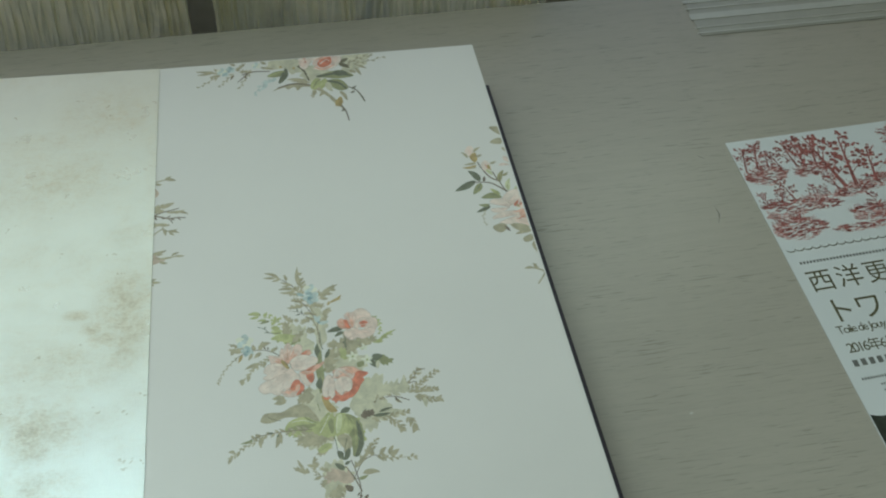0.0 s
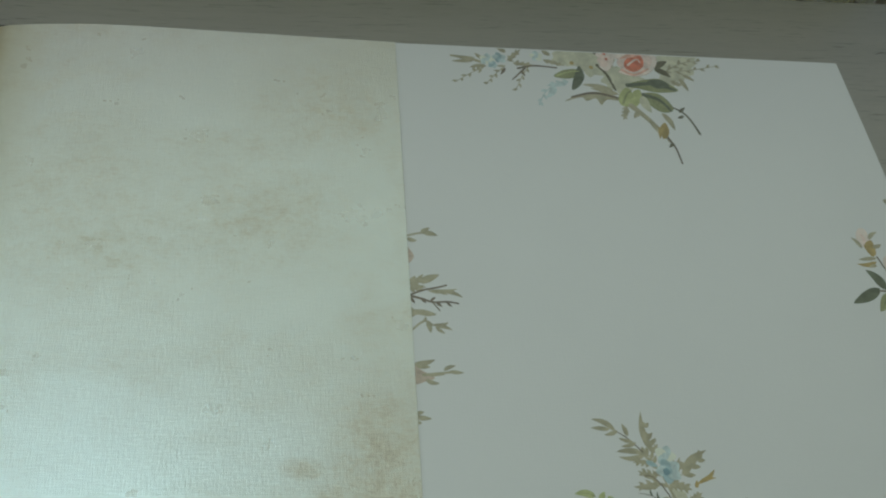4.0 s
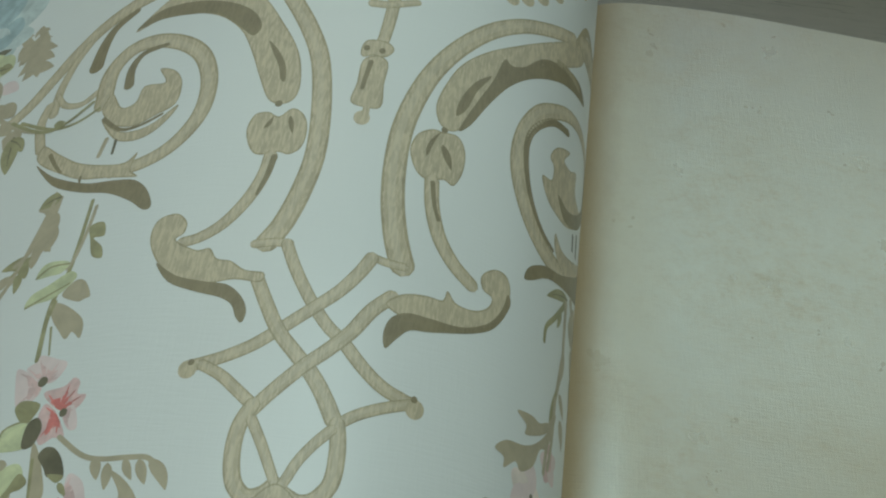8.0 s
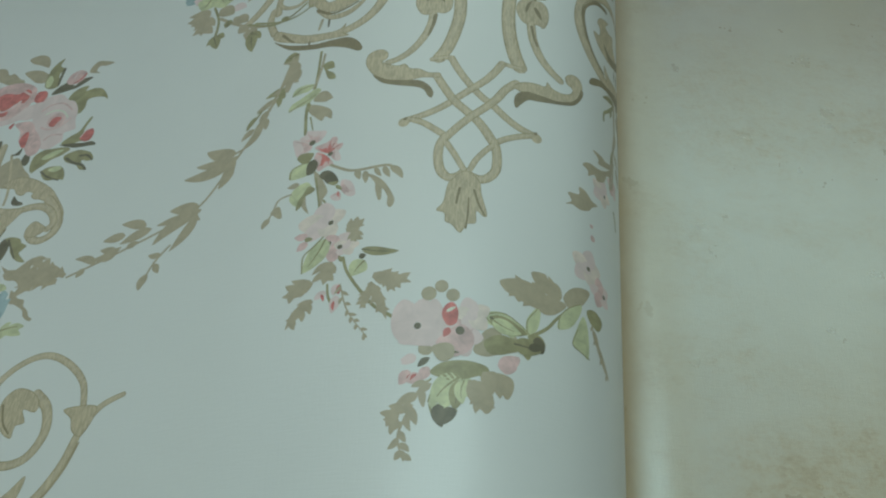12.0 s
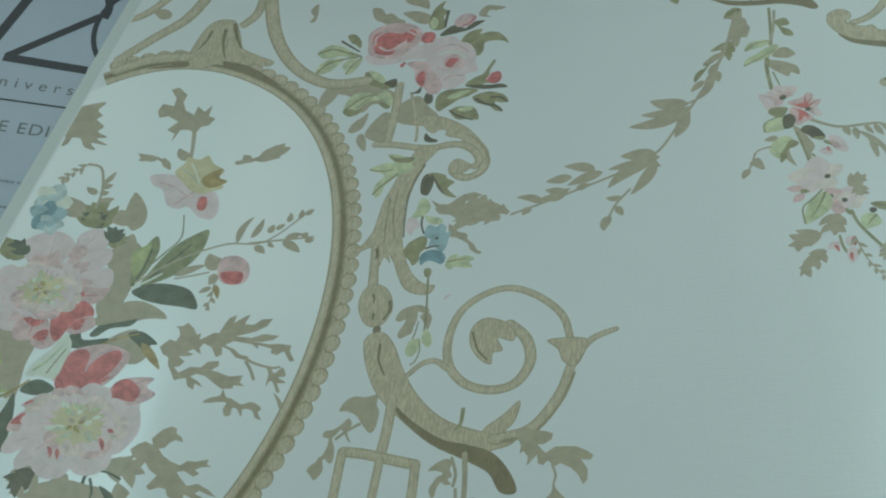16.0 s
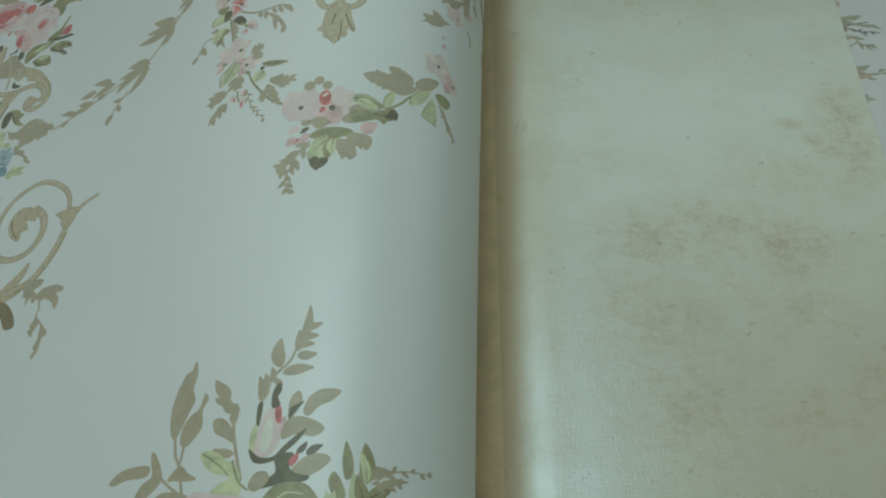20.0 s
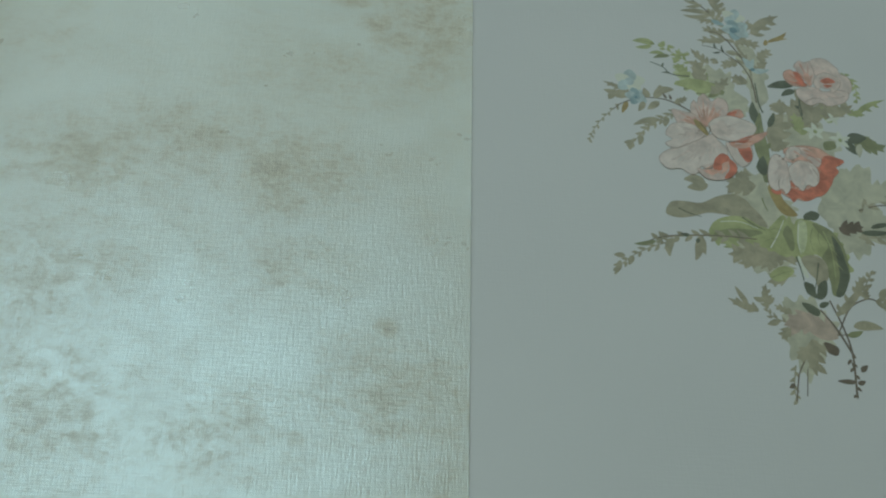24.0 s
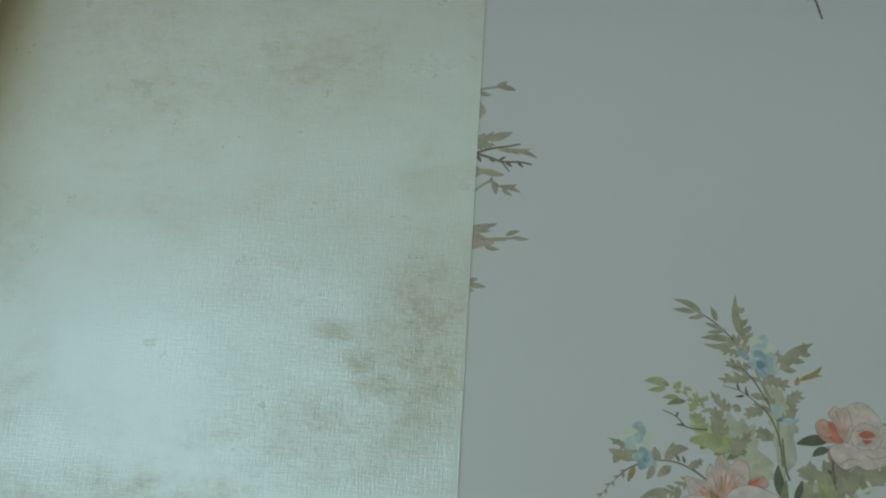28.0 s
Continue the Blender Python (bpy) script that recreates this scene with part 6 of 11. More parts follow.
stem("OT", 2.92, 2.68, -232.2, -179.8, -235.5, -183.4, -238.5, -188.4, -242.1, -192.6, -245.9, -196.3, -249.1, -199.9, -251.7, -203.1, -254.0, -206.3)
stem("OT", 2.17, 2.17, -226.4, -200.1, -231.2, -201.9, -235.2, -203.9, -237.8, -205.8)
stem("OT", 2.75, 3.20, -253.3, -204.2, -254.9, -208.3, -255.1, -213.3, -254.0, -218.1, -251.6, -220.5, -248.9, -220.0, -246.9, -218.1)
stem("OT", 2.07, 1.84, -253.0, -207.1, -250.5, -211.3, -248.4, -215.3, -246.6, -218.7)
stem("OT", 2.91, 3.13, -238.4, -206.1, -237.6, -210.9, -237.8, -216.4, -240.0, -219.8, -242.8, -220.7, -245.7, -219.5)
stem("OT", 2.07, 1.85, -239.1, -207.3, -241.6, -210.2, -243.9, -213.6, -245.3, -216.8, -246.4, -219.1)
dot("OT", 1.84, -266.3, -198.3)
dot("OT", 1.91, -225.4, -200.8)
dot("OD", 0.65, -265.9, -196.9)
dot("OD", 0.68, -225.7, -199.0)
begin("ornament", "scroll", "tan acanthus scroll with dark shading")
blot("OT", -299.4, -109.9, -295.9, -104.8, -290.7, -100.3, -281.7, -98.9, -270.9, -105.8, -264.1, -115.0, -259.1, -123.9, -257.3, -132.3, -258.0, -136.7, -260.5, -138.1, -263.4, -136.7, -266.3, -130.7, -269.6, -122.9, -273.3, -116.3, -279.4, -111.0, -286.8, -108.4, -293.8, -107.9)
blot("OD", -299.3, -109.2, -294.7, -104.9, -287.6, -104.5, -278.9, -106.7, -271.7, -110.8, -268.6, -115.8, -270.0, -118.6, -273.1, -116.0, -279.5, -110.6, -286.8, -108.6, -293.8, -107.9)
blot("OD", -266.1, -120.4, -263.2, -123.8, -261.2, -127.9, -260.7, -131.9, -261.8, -131.2, -262.7, -127.9, -264.4, -124.4)
dot("OD", 0.87, -260.9, -137.9)
blot("OT", -266.3, -144.5, -265.3, -140.8, -262.6, -140.1, -260.2, -141.3, -257.8, -139.1, -255.2, -140.6, -253.9, -144.3, -254.3, -148.8, -256.5, -150.8, -258.8, -150.3, -260.8, -151.0, -263.5, -150.8, -265.3, -148.3)
leaf("OD", 0.98, -262.8, -144.4, -261.4, -141.3)
leaf("OD", 1.09, -257.9, -141.1, -256.7, -145.6)
stem("OT", 2.84, 2.37, -260.1, -151.2, -260.7, -156.2, -262.8, -162.0, -266.2, -167.3, -270.1, -170.4, -273.6, -171.5)
stem("OD", 1.42, 0.71, -259.3, -151.5, -259.9, -155.9, -261.1, -160.6)
blot("OT", -278.6, -165.0, -275.8, -164.7, -273.6, -166.8, -273.6, -169.3, -275.0, -170.6, -273.6, -171.8, -270.2, -173.4, -267.7, -173.0, -265.9, -175.3, -263.1, -175.8, -260.0, -177.7, -256.4, -178.1, -256.7, -180.2, -261.7, -179.8, -267.1, -180.8, -272.9, -179.4, -277.4, -175.8, -280.2, -170.7, -280.2, -166.7)
blot("OD", -277.7, -175.7, -273.0, -178.9, -267.2, -180.3, -262.8, -180.9, -259.7, -183.2, -258.1, -186.2, -258.5, -188.7, -259.8, -187.7, -261.1, -185.2, -263.6, -183.7, -269.1, -182.3, -274.4, -180.1)
stem("OT", 0.90, 0.79, -264.1, -177.7, -259.5, -179.3)
begin("ornament", "scroll", "tan acanthus scroll with dark shading")
blot("OT", -228.0, -137.4, -229.1, -133.0, -227.7, -126.8, -224.9, -120.2, -219.9, -114.2, -213.1, -108.3, -203.7, -100.2, -192.0, -90.2, -186.8, -89.3, -188.9, -95.3, -199.9, -105.1, -210.2, -113.0, -214.7, -118.3, -217.7, -124.2, -220.3, -130.2, -223.0, -136.7, -225.6, -138.7)
blot("OD", -215.5, -113.8, -213.4, -114.4, -210.1, -112.5, -205.2, -106.7, -199.5, -103.7, -192.9, -101.3, -187.2, -101.2, -184.2, -104.3, -190.9, -106.1, -198.1, -108.5, -207.1, -114.0, -213.4, -120.4, -217.9, -128.0, -221.5, -135.4, -223.9, -137.7, -220.7, -128.8, -217.6, -121.1)
blot("OD", -224.9, -133.9, -224.1, -129.0, -221.4, -123.4, -218.0, -120.2, -220.9, -125.9, -222.4, -130.9, -223.8, -133.5)
stem("OM", 1.91, 1.53, -199.6, -103.3, -194.1, -102.4, -188.8, -103.1)
dot("OD", 0.78, -226.7, -138.9)
blot("OT", -233.0, -145.9, -232.0, -141.7, -229.3, -139.5, -226.8, -139.5, -223.8, -139.4, -221.9, -142.6, -221.9, -147.8, -223.5, -151.8, -225.6, -151.1, -228.6, -152.3, -231.3, -150.6)
leaf("OD", 1.01, -229.6, -146.4, -227.5, -139.8)
leaf("OD", 1.69, -226.8, -142.7, -224.3, -148.2)
stem("OT", 3.05, 3.05, -227.9, -152.0, -227.1, -158.4, -224.9, -164.8, -221.4, -169.6, -217.2, -172.7)
stem("OD", 0.99, 0.75, -227.7, -152.4, -226.8, -157.4, -225.6, -160.8)
blot("OT", -214.8, -172.5, -215.3, -169.7, -212.7, -167.2, -209.6, -167.2, -208.1, -170.3, -209.0, -176.0, -212.4, -180.1, -217.1, -182.6, -223.5, -183.6, -229.2, -183.7, -233.2, -181.6, -230.6, -178.9, -226.1, -177.9, -222.8, -177.9, -222.0, -175.6, -220.1, -177.6, -216.7, -177.9, -213.6, -176.4, -212.4, -173.7)
blot("OD", -232.2, -190.4, -232.9, -187.4, -231.9, -184.1, -228.9, -182.4, -224.5, -182.4, -218.4, -182.2, -213.0, -179.5, -209.9, -175.3, -208.7, -171.2, -207.8, -173.5, -211.0, -179.5, -216.0, -182.7, -224.0, -185.1, -228.1, -185.8, -230.3, -188.0)
begin("ornament", "scroll", "spiral scroll with inner curled leaf")
stem("OT", 3.34, 5.43, -173.5, -126.9, -175.4, -117.4, -183.9, -113.8, -192.0, -114.4, -199.3, -118.1, -204.8, -122.8, -208.6, -130.9, -209.2, -139.9, -206.1, -148.5, -201.1, -154.4, -194.7, -157.1, -185.8, -156.4, -172.8, -151.9)
stem("OD", 2.11, 1.06, -193.2, -119.7, -199.9, -121.7, -205.4, -127.2, -207.4, -133.4, -206.3, -141.7, -203.5, -148.0, -199.9, -151.9, -195.7, -153.7)
blot("OT", -199.7, -131.1, -197.1, -126.8, -191.2, -124.1, -193.8, -128.2, -190.4, -128.7, -186.4, -126.6, -186.1, -132.1, -181.5, -133.9, -176.3, -132.5, -182.5, -139.5, -189.8, -144.0, -195.3, -144.4, -199.5, -142.6, -202.0, -137.9, -198.5, -136.9, -198.1, -133.0)
blot("OD", -195.4, -138.7, -190.2, -139.7, -182.8, -135.8, -176.6, -128.9, -175.2, -121.9, -171.7, -127.4, -179.7, -137.6, -187.7, -142.7, -192.4, -143.0)
blot("OT", -195.2, -148.9, -191.1, -151.3, -182.4, -148.8, -163.5, -138.5, -157.5, -142.6, -179.8, -154.1, -189.9, -156.3, -194.7, -153.3)
blot("OD", -204.7, -165.3, -203.4, -162.0, -198.3, -159.0, -191.0, -157.1, -181.0, -151.7, -169.4, -144.5, -158.2, -142.7, -159.4, -147.6, -177.6, -156.8, -188.7, -159.6, -196.9, -161.4, -202.4, -164.7)
stem("OM", 2.67, 1.91, -191.7, -90.7, -186.3, -81.3, -178.1, -82.1, -169.1, -79.9)
stem("OT", 7.95, 9.09, -187.2, -87.8, -180.1, -87.5, -170.3, -85.7, -160.0, -86.4, -150.0, -88.2)
stem("OT", 7.45, 4.97, -184.5, -86.2, -174.2, -83.8, -166.9, -70.5, -149.4, -43.5)
stem("DK", 1.12, 1.12, -185.3, -143.3, -185.0, -147.0)
stem("DK", 1.31, 1.31, -181.7, -141.1, -181.3, -146.6)
stem("GO", 5.16, 4.13, -169.6, -126.2, -163.8, -127.4, -161.8, -132.3)
begin("ornament", "tassel", "small hanging tassel ornament")
stem("OT", 2.90, 2.63, -240.7, -103.0, -240.9, -110.4, -241.5, -117.6, -242.2, -120.8)
stem("OT", 2.34, 1.82, -245.4, -108.5, -241.4, -108.3, -235.9, -106.2)
blot("OT", -246.1, -122.5, -245.4, -119.6, -242.9, -118.9, -240.2, -119.4, -239.1, -121.2, -240.6, -123.4, -243.2, -123.4, -245.4, -124.1)
dot("OD", 0.77, -244.9, -121.5)
dot("OD", 0.77, -241.5, -121.8)
blot("OT", -245.3, -125.1, -242.4, -123.3, -239.9, -124.8, -240.0, -130.9, -239.9, -136.7, -242.8, -137.5, -246.3, -136.4, -245.7, -131.5)
stem("OD", 1.13, 0.88, -243.5, -125.2, -244.0, -128.9, -244.4, -132.6)
stem("OT", 1.48, 1.48, -242.8, -137.2, -242.8, -139.1)
dot("OT", 1.84, -243.4, -140.2)
begin("ornament", "bell", "hanging bell-shaped leaf ornament")
blot("OT", -251.7, -223, -249.2, -219.4, -246.4, -217.8, -242.5, -221.1, -241.7, -226, -239.9, -232.8, -240.7, -234.2, -243, -232.4, -243, -236.5, -245.5, -237.3, -247.4, -240.4, -250, -237.5, -251.8, -236.5, -252.2, -233.6, -254.6, -232.5, -252.7, -229.5)
stem("OD", 0.83, 0.55, -248.1, -224.4, -248.6, -227.3, -248.9, -230)
stem("OD", 0.75, 0.5, -243.9, -224.8, -242.5, -229.6, -240.6, -233.6)
stem("OD", 0.6, 0.48, -245.9, -238.7, -245.4, -233.4, -245.4, -227.8)
begin("ornament", "scroll", "broad spiral scroll with dark underside")
stem("OT", 3.16, 4.74, -327.7, -128.4, -323.1, -123.7, -318.8, -117.1, -314.2, -110.1, -308.4, -103.9, -301.8, -100.0, -295.0, -97.4)
stem("OD", 1.69, 3.75, -300.9, -102.4, -305.4, -106.2, -307.0, -111.5, -307.2, -117.8)
stem("OT", 2.53, 2.14, -314.9, -129.0, -315.3, -121.6, -313.8, -113.7, -311.3, -108.4)
stem("OT", 1.48, 1.85, -315.5, -123.0, -312.4, -127.1, -307.8, -128.5, -304.3, -126.2)
stem("OT", 2.62, 2.62, -314.8, -139.4, -317.4, -131.5, -316.8, -125.7)
stem("OT", 4.54, 3.33, -301.7, -130.7, -302.3, -121.6, -299.1, -116.0, -293.6, -114.6, -286.4, -117.2, -280.7, -122.1, -277.4, -129.4, -276.9, -137.5, -279.0, -143.5, -282.8, -148.0, -288.0, -150.5, -293.9, -151.1)
stem("OD", 1.14, 2.45, -289.9, -116.7, -295.2, -117.7, -297.1, -121.7, -296.5, -126.9)
blot("OT", -301.5, -131.4, -299.9, -128.2, -296.5, -133.1, -293.4, -132.4, -292.4, -128.2, -287.5, -128.4, -289.8, -124.0, -285.9, -125.5, -283.4, -129.6, -283.5, -135.3, -287.3, -137.6, -292.2, -139.4, -297.4, -137.8, -300.4, -134.5)
blot("OT", -300.7, -135.4, -294.7, -140.3, -288.3, -140.2, -282.9, -135.8, -284.0, -139.1, -287.2, -142.5, -291.2, -143.6, -296.0, -141.9)
stem("OD", 1.08, 0.61, -300.2, -135.3, -295.2, -139.5, -290.6, -139.6, -285.9, -137.6)
blot("OT", -315.2, -141.0, -313.9, -138.4, -308.9, -142.3, -302.8, -146.5, -296.7, -148.6, -291.4, -149.3, -289.0, -147.1, -289.6, -151.3, -287.5, -153.7, -294.3, -152.5, -301.5, -151.2, -308.2, -147.4, -313.0, -144.1)
blot("OD", -314.4, -143.6, -308.4, -148.6, -299.7, -152.7, -293.0, -153.5, -287.8, -154.5, -284.3, -157.5, -282.3, -161.7, -283.8, -162.6, -287.6, -159.7, -293.2, -156.7, -300.5, -154.8, -308.0, -151.0)
stem("OD", 1.04, 0.69, -311.4, -141.7, -309.2, -145.1, -306.9, -147.9)
leaf("OD", 0.78, -301.1, -150.3, -300.7, -152.4)
stem("GO", 0.92, 0.73, -323.5, -128.5, -313.8, -133.6, -307.4, -134.0, -302.3, -131.5)
stem("DK", 0.76, 0.61, -295.3, -142.4, -295.2, -146.0)
stem("LT", 1.08, 0.93, -297.7, -141.4, -298.4, -146.0)
lobe("LT", 6.34, -327.6, -97.8, -326.2, -111.5)
lobe("LT", 5.65, -335.1, -95.1, -325.8, -107.9)
lobe("LT", 4.83, -329.3, -95.2, -324.3, -105.6)
begin("ornament", "garland", "leafy garland of tan and green leaves")
stem("LT", 0.91, 0.91, -304.2, -155.1, -304.6, -163.4, -306.5, -170.8, -311.3, -178.1, -312.8, -187.3, -315.7, -191, -322.1, -193.5)
blot("LT", -309.1, -157.3, -307.5, -154.7, -304.8, -155.1, -304.4, -160.5, -303.1, -162.6, -303.8, -164.9, -302.3, -169, -304.2, -168.6, -304.9, -171.2, -305.8, -172.5, -307.1, -169.7, -305.9, -164.8, -306.7, -159.2)
blot("GO", -313.1, -171.6, -311, -169.7, -308, -169, -306.2, -172.5, -306.6, -174.7, -309.6, -172.3)
leaf("GO", 2.15, -308.6, -173.2, -307.9, -178)
stem("GO", 0.85, 0.64, -307.1, -169.7, -309.5, -172.8, -313.2, -176.7, -315.4, -180.5, -317.4, -183.6)
leaf("GO", 2.54, -311.3, -174.8, -315.2, -177.5)
leaf("LT", 3.05, -311.4, -177.7, -313, -183.7)
leaf("GO", 2.13, -315.1, -178.8, -317.8, -184)
leaf("LT", 2.57, -312.7, -181.7, -313.6, -190)
leaf("LT", 2.48, -314.3, -187.5, -316.4, -191.8)
stem("GO", 0.85, 1.07, -296.1, -157.8, -296, -167.9, -296.3, -175.4, -297.8, -183.1, -296.8, -194.6)
stem("LT", 0.83, 0.83, -294.7, -159.5, -295, -165.4, -295.9, -171.7, -296.9, -174.2)
blot("GO", -294.7, -164.6, -291.8, -164, -290.7, -167.4, -293, -167.7, -290.6, -170, -289.8, -172.8, -292.2, -172, -293.7, -168)
blot("GL", -303.5, -175.5, -302.6, -172.4, -299.6, -171.9, -296.6, -172.8, -297.9, -175, -300.4, -175.3)
blot("GL", -303.9, -182.1, -303.2, -179.3, -299.9, -177.5, -295.9, -175, -294, -176.5, -295.8, -179.1, -298.3, -181, -301.2, -181.5)
stem("GO", 0.53, 0.32, -303.4, -175.4, -300.8, -173.2, -296.7, -173)
stem("GO", 0.51, 0.3, -303.7, -182.2, -300, -180.3, -295.2, -177.8)
blot("LT", -296.1, -180.4, -294, -177.4, -291.7, -177.9, -289.7, -181.3, -290.8, -182, -292.2, -182.4)
blot("LT", -297.9, -182.4, -295.1, -182.5, -289.8, -186.5, -289.1, -190.7, -291.2, -189.1, -292.2, -190.6, -294.5, -188.2, -296.5, -185.7)
stem("GO", 0.77, 0.58, -297, -181.6, -297.5, -186, -297, -194.7)
stem("GO", 0.55, 0.37, -296.1, -187.5, -294.6, -193.6)
begin("ornament", "blossom", "pale pink blossoms with dark centres")
petal("P1", -293.6, -199.5, -298.4, -196.4, -296.6, -194.8, -296.1, -193.5, -292.4, -194.7, -289.9, -195.9, -291.2, -199)
petal("P1", -294, -200, -300.2, -195.8, -299.6, -200, -297.8, -204.4, -295.3, -203.5)
petal("P2", -288.8, -205.3, -293, -201.7, -289.1, -200.6, -287.6, -199, -286.1, -200, -286, -202.3, -284.1, -202.7, -285.4, -205.3)
petal("P2", -288.5, -206.6, -291.8, -203.8, -292.6, -206.9, -290.8, -211.8, -288.3, -210.7, -286.1, -210.7)
petal("P1", -287.8, -206.1, -286, -204.5, -284.1, -208.9, -285.9, -209.2)
dot("DK", 1.08, -294, -199.2)
dot("DK", 0.84, -287.7, -205.9)
petal("P1", -282.8, -221.5, -283, -217.6, -279.9, -219.2, -278.3, -224, -280.3, -224.5)
petal("P1", -283.1, -222.2, -285.8, -223, -284.6, -225, -282.5, -225.2)
leaf("R", 0.62, -283.6, -221.8, -283.2, -224.1)
leaf("GO", 1.27, -284.5, -219.2, -282.5, -221.6)
begin("ornament", "garland", "green and olive leaves along the garland")
blot("LT", -292, -211.9, -290.2, -213.3, -287.9, -217.9, -286.8, -221.3, -287.9, -223.9, -287.6, -228.6, -288.6, -228.4, -289.6, -222.7)
blot("GO", -298.1, -204.6, -296.9, -202.8, -293.1, -203.7, -293.4, -205.9, -295.1, -207.8)
blot("GL", -299.4, -212.3, -299.6, -209.2, -297.2, -207.6, -294.4, -207.5, -292.4, -209.9, -293.3, -212.2, -296.7, -212.8)
stem("GO", 0.53, 0.36, -299.3, -212.2, -299.1, -208.5, -295, -206.8)
blot("DK", -294.2, -212.1, -294.4, -207.8, -292.6, -206.5, -291.1, -208.7, -292, -212)
blot("DK", -290.1, -214.1, -289.2, -212.5, -287.2, -212.7, -285.2, -214.8, -283.9, -217.9, -285.5, -217.8, -287.1, -218, -288.4, -216.2)
blot("GO", -287.2, -217.6, -283.9, -217.9, -285, -219.2)
stem("GO", 0.62, 0.46, -291, -214.6, -288.2, -228.5)
leaf("LT", 1.95, -293.8, -216, -291.7, -227.8)
stem("GO", 0.64, 0.48, -287.6, -224.1, -285.4, -227.9)
blot("GL", -298.3, -220.9, -297.9, -217.7, -296, -215.6, -293.3, -215.4, -291.8, -218.2, -293.9, -219.9, -295.2, -221.7, -295.6, -224.1)
blot("GO", -295.7, -225.5, -295.7, -222.4, -294.3, -219.8, -292.9, -217.1, -290.8, -218.6, -291.6, -220, -293.6, -220.9, -294.2, -224)
leaf("LT", 2.38, -296, -215.3, -299.6, -215.5)
stem("LT", 0.68, 0.51, -298, -218.5, -301.7, -219.5, -303, -223.7, -304.9, -228.5)
blot("LT", -303.7, -223.6, -301.3, -222, -299.8, -226.3, -300.7, -226.9, -302.6, -225.1)
leaf("LT", 2.38, -303.8, -225.8, -305.5, -229.3)
stem("LT", 0.97, 0.97, -287, -210.6, -281.7, -214.2, -277.7, -215.1, -272.7, -214.8, -269, -215, -266.1, -218.2)
leaf("LT", 2.13, -279, -214.8, -277.6, -218.8)
leaf("LT", 2.04, -276.3, -215.8, -275.7, -220.6)
leaf("LT", 1.67, -273.3, -215, -271.3, -218.8)
leaf("LT", 2.03, -270.8, -215.1, -268.8, -219.5)
leaf("LT", 2.52, -269, -215.2, -265, -220.3)
blot("LT", -276.1, -216.9, -273.4, -218.1, -270.5, -220.7, -268.1, -224.6, -266.7, -228.4, -267.6, -230.8, -268.8, -229.6, -268.9, -226.7, -270.6, -223.6, -270.6, -227.2, -271.5, -227.6, -272.7, -223.4, -272.9, -221.2, -274.5, -218.7)
begin("ornament", "blossom", "pink blossoms lower on the garland")
flower("P1", 6.54, -286.7, -232.7, 20)
flower("P2", 5, -281.9, -242.4, 50)
flower("P1", 3.35, -279, -242.8, 10)
leaf("P2", 2.85, -290.8, -236.9, -294.7, -235.9)
leaf("P2", 2.97, -291.2, -238.2, -293.4, -241.1)
dot("DK", 0.85, -284.4, -233.3)
dot("DK", 0.88, -284.2, -240.9)
dot("DK", 0.81, -280.8, -242.8)
leaf("GO", 1.78, -291.4, -237.2, -289.1, -237.8)
begin("ornament", "garland", "green and tan leaves below the blossoms")
lobe("LT", 6.43, -279.6, -237.3, -274.8, -233.9)
lobe("LT", 5.34, -277.1, -237.7, -276.3, -241.9)
leaf("GL", 6.28, -285.3, -238.9, -290.9, -249.6)
stem("GO", 0.56, 0.42, -286.1, -238.1, -288.6, -241, -291.1, -243.8, -290.8, -249.6)
lobe("LT", 8.41, -283.4, -247.5, -284.1, -255)
leaf("GO", 3.16, -274.5, -244.7, -264, -246.5)
leaf("GL", 5.82, -273.2, -248.8, -276.3, -253.6)
leaf("DK", 2.12, -275, -247.4, -273, -246.9)
leaf("GO", 1.53, -279.1, -248.1, -280.8, -245.9)
stem("GO", 0.8, 1.06, -279.4, -246.8, -277.7, -252.2, -272.7, -260.1, -268.5, -265, -261.8, -269.4)
lobe("LT", 7.59, -270.5, -254.1, -259.9, -257.1)
lobe("LT", 5.02, -268.3, -254.2, -264, -259.9)
lobe("LT", 5.66, -271.2, -256.5, -265.7, -268.6)
lobe("LT", 4.57, -271.3, -258.9, -273.1, -264.8)
lobe("LT", 8.7, -287.6, -253.2, -295.4, -256.6)
lobe("LT", 6.45, -286.6, -259.6, -293, -267.7)
stem("GO", 0.64, 0.76, -282.9, -255.2, -282.3, -259.1, -281.2, -261.7)
leaf("P1", 2.65, -282.9, -257.8, -286, -259.7)
leaf("R", 0.89, -284.3, -258.2, -283.4, -260.8)
leaf("P1", 3.07, -280.2, -259.4, -280.7, -265.1)
leaf("R", 0.96, -280.4, -261.2, -280.3, -264.2)
leaf("P1", 3.06, -279.5, -255.7, -280.8, -259.2)
leaf("R", 1.53, -279.4, -256, -279.4, -259.2)
spray("LT", 8, 2.92, -279.3, -255.8, -277.1, -263.3, -274.4, -268.3, -270.6, -273.5)
begin("ornament", "blossom", "large pale pink blossom pair with red bud")
flower("P1", 7.06, -255.9, -270.7, 15)
flower("P2", 6.42, -246.3, -273.6, 0)
flower("P1", 4.92, -242.9, -267.2, 30)
blot("P1", -264, -266.3, -261.3, -262.7, -256.7, -265, -252.8, -262.6, -250, -268.2, -251, -276, -254.9, -277.2, -261.2, -276.2, -264, -272)
blot("P2", -252.1, -276.1, -249.5, -272.7, -245.6, -270.2, -242.2, -273.3, -242.8, -277.6, -246.5, -280, -250.5, -280)
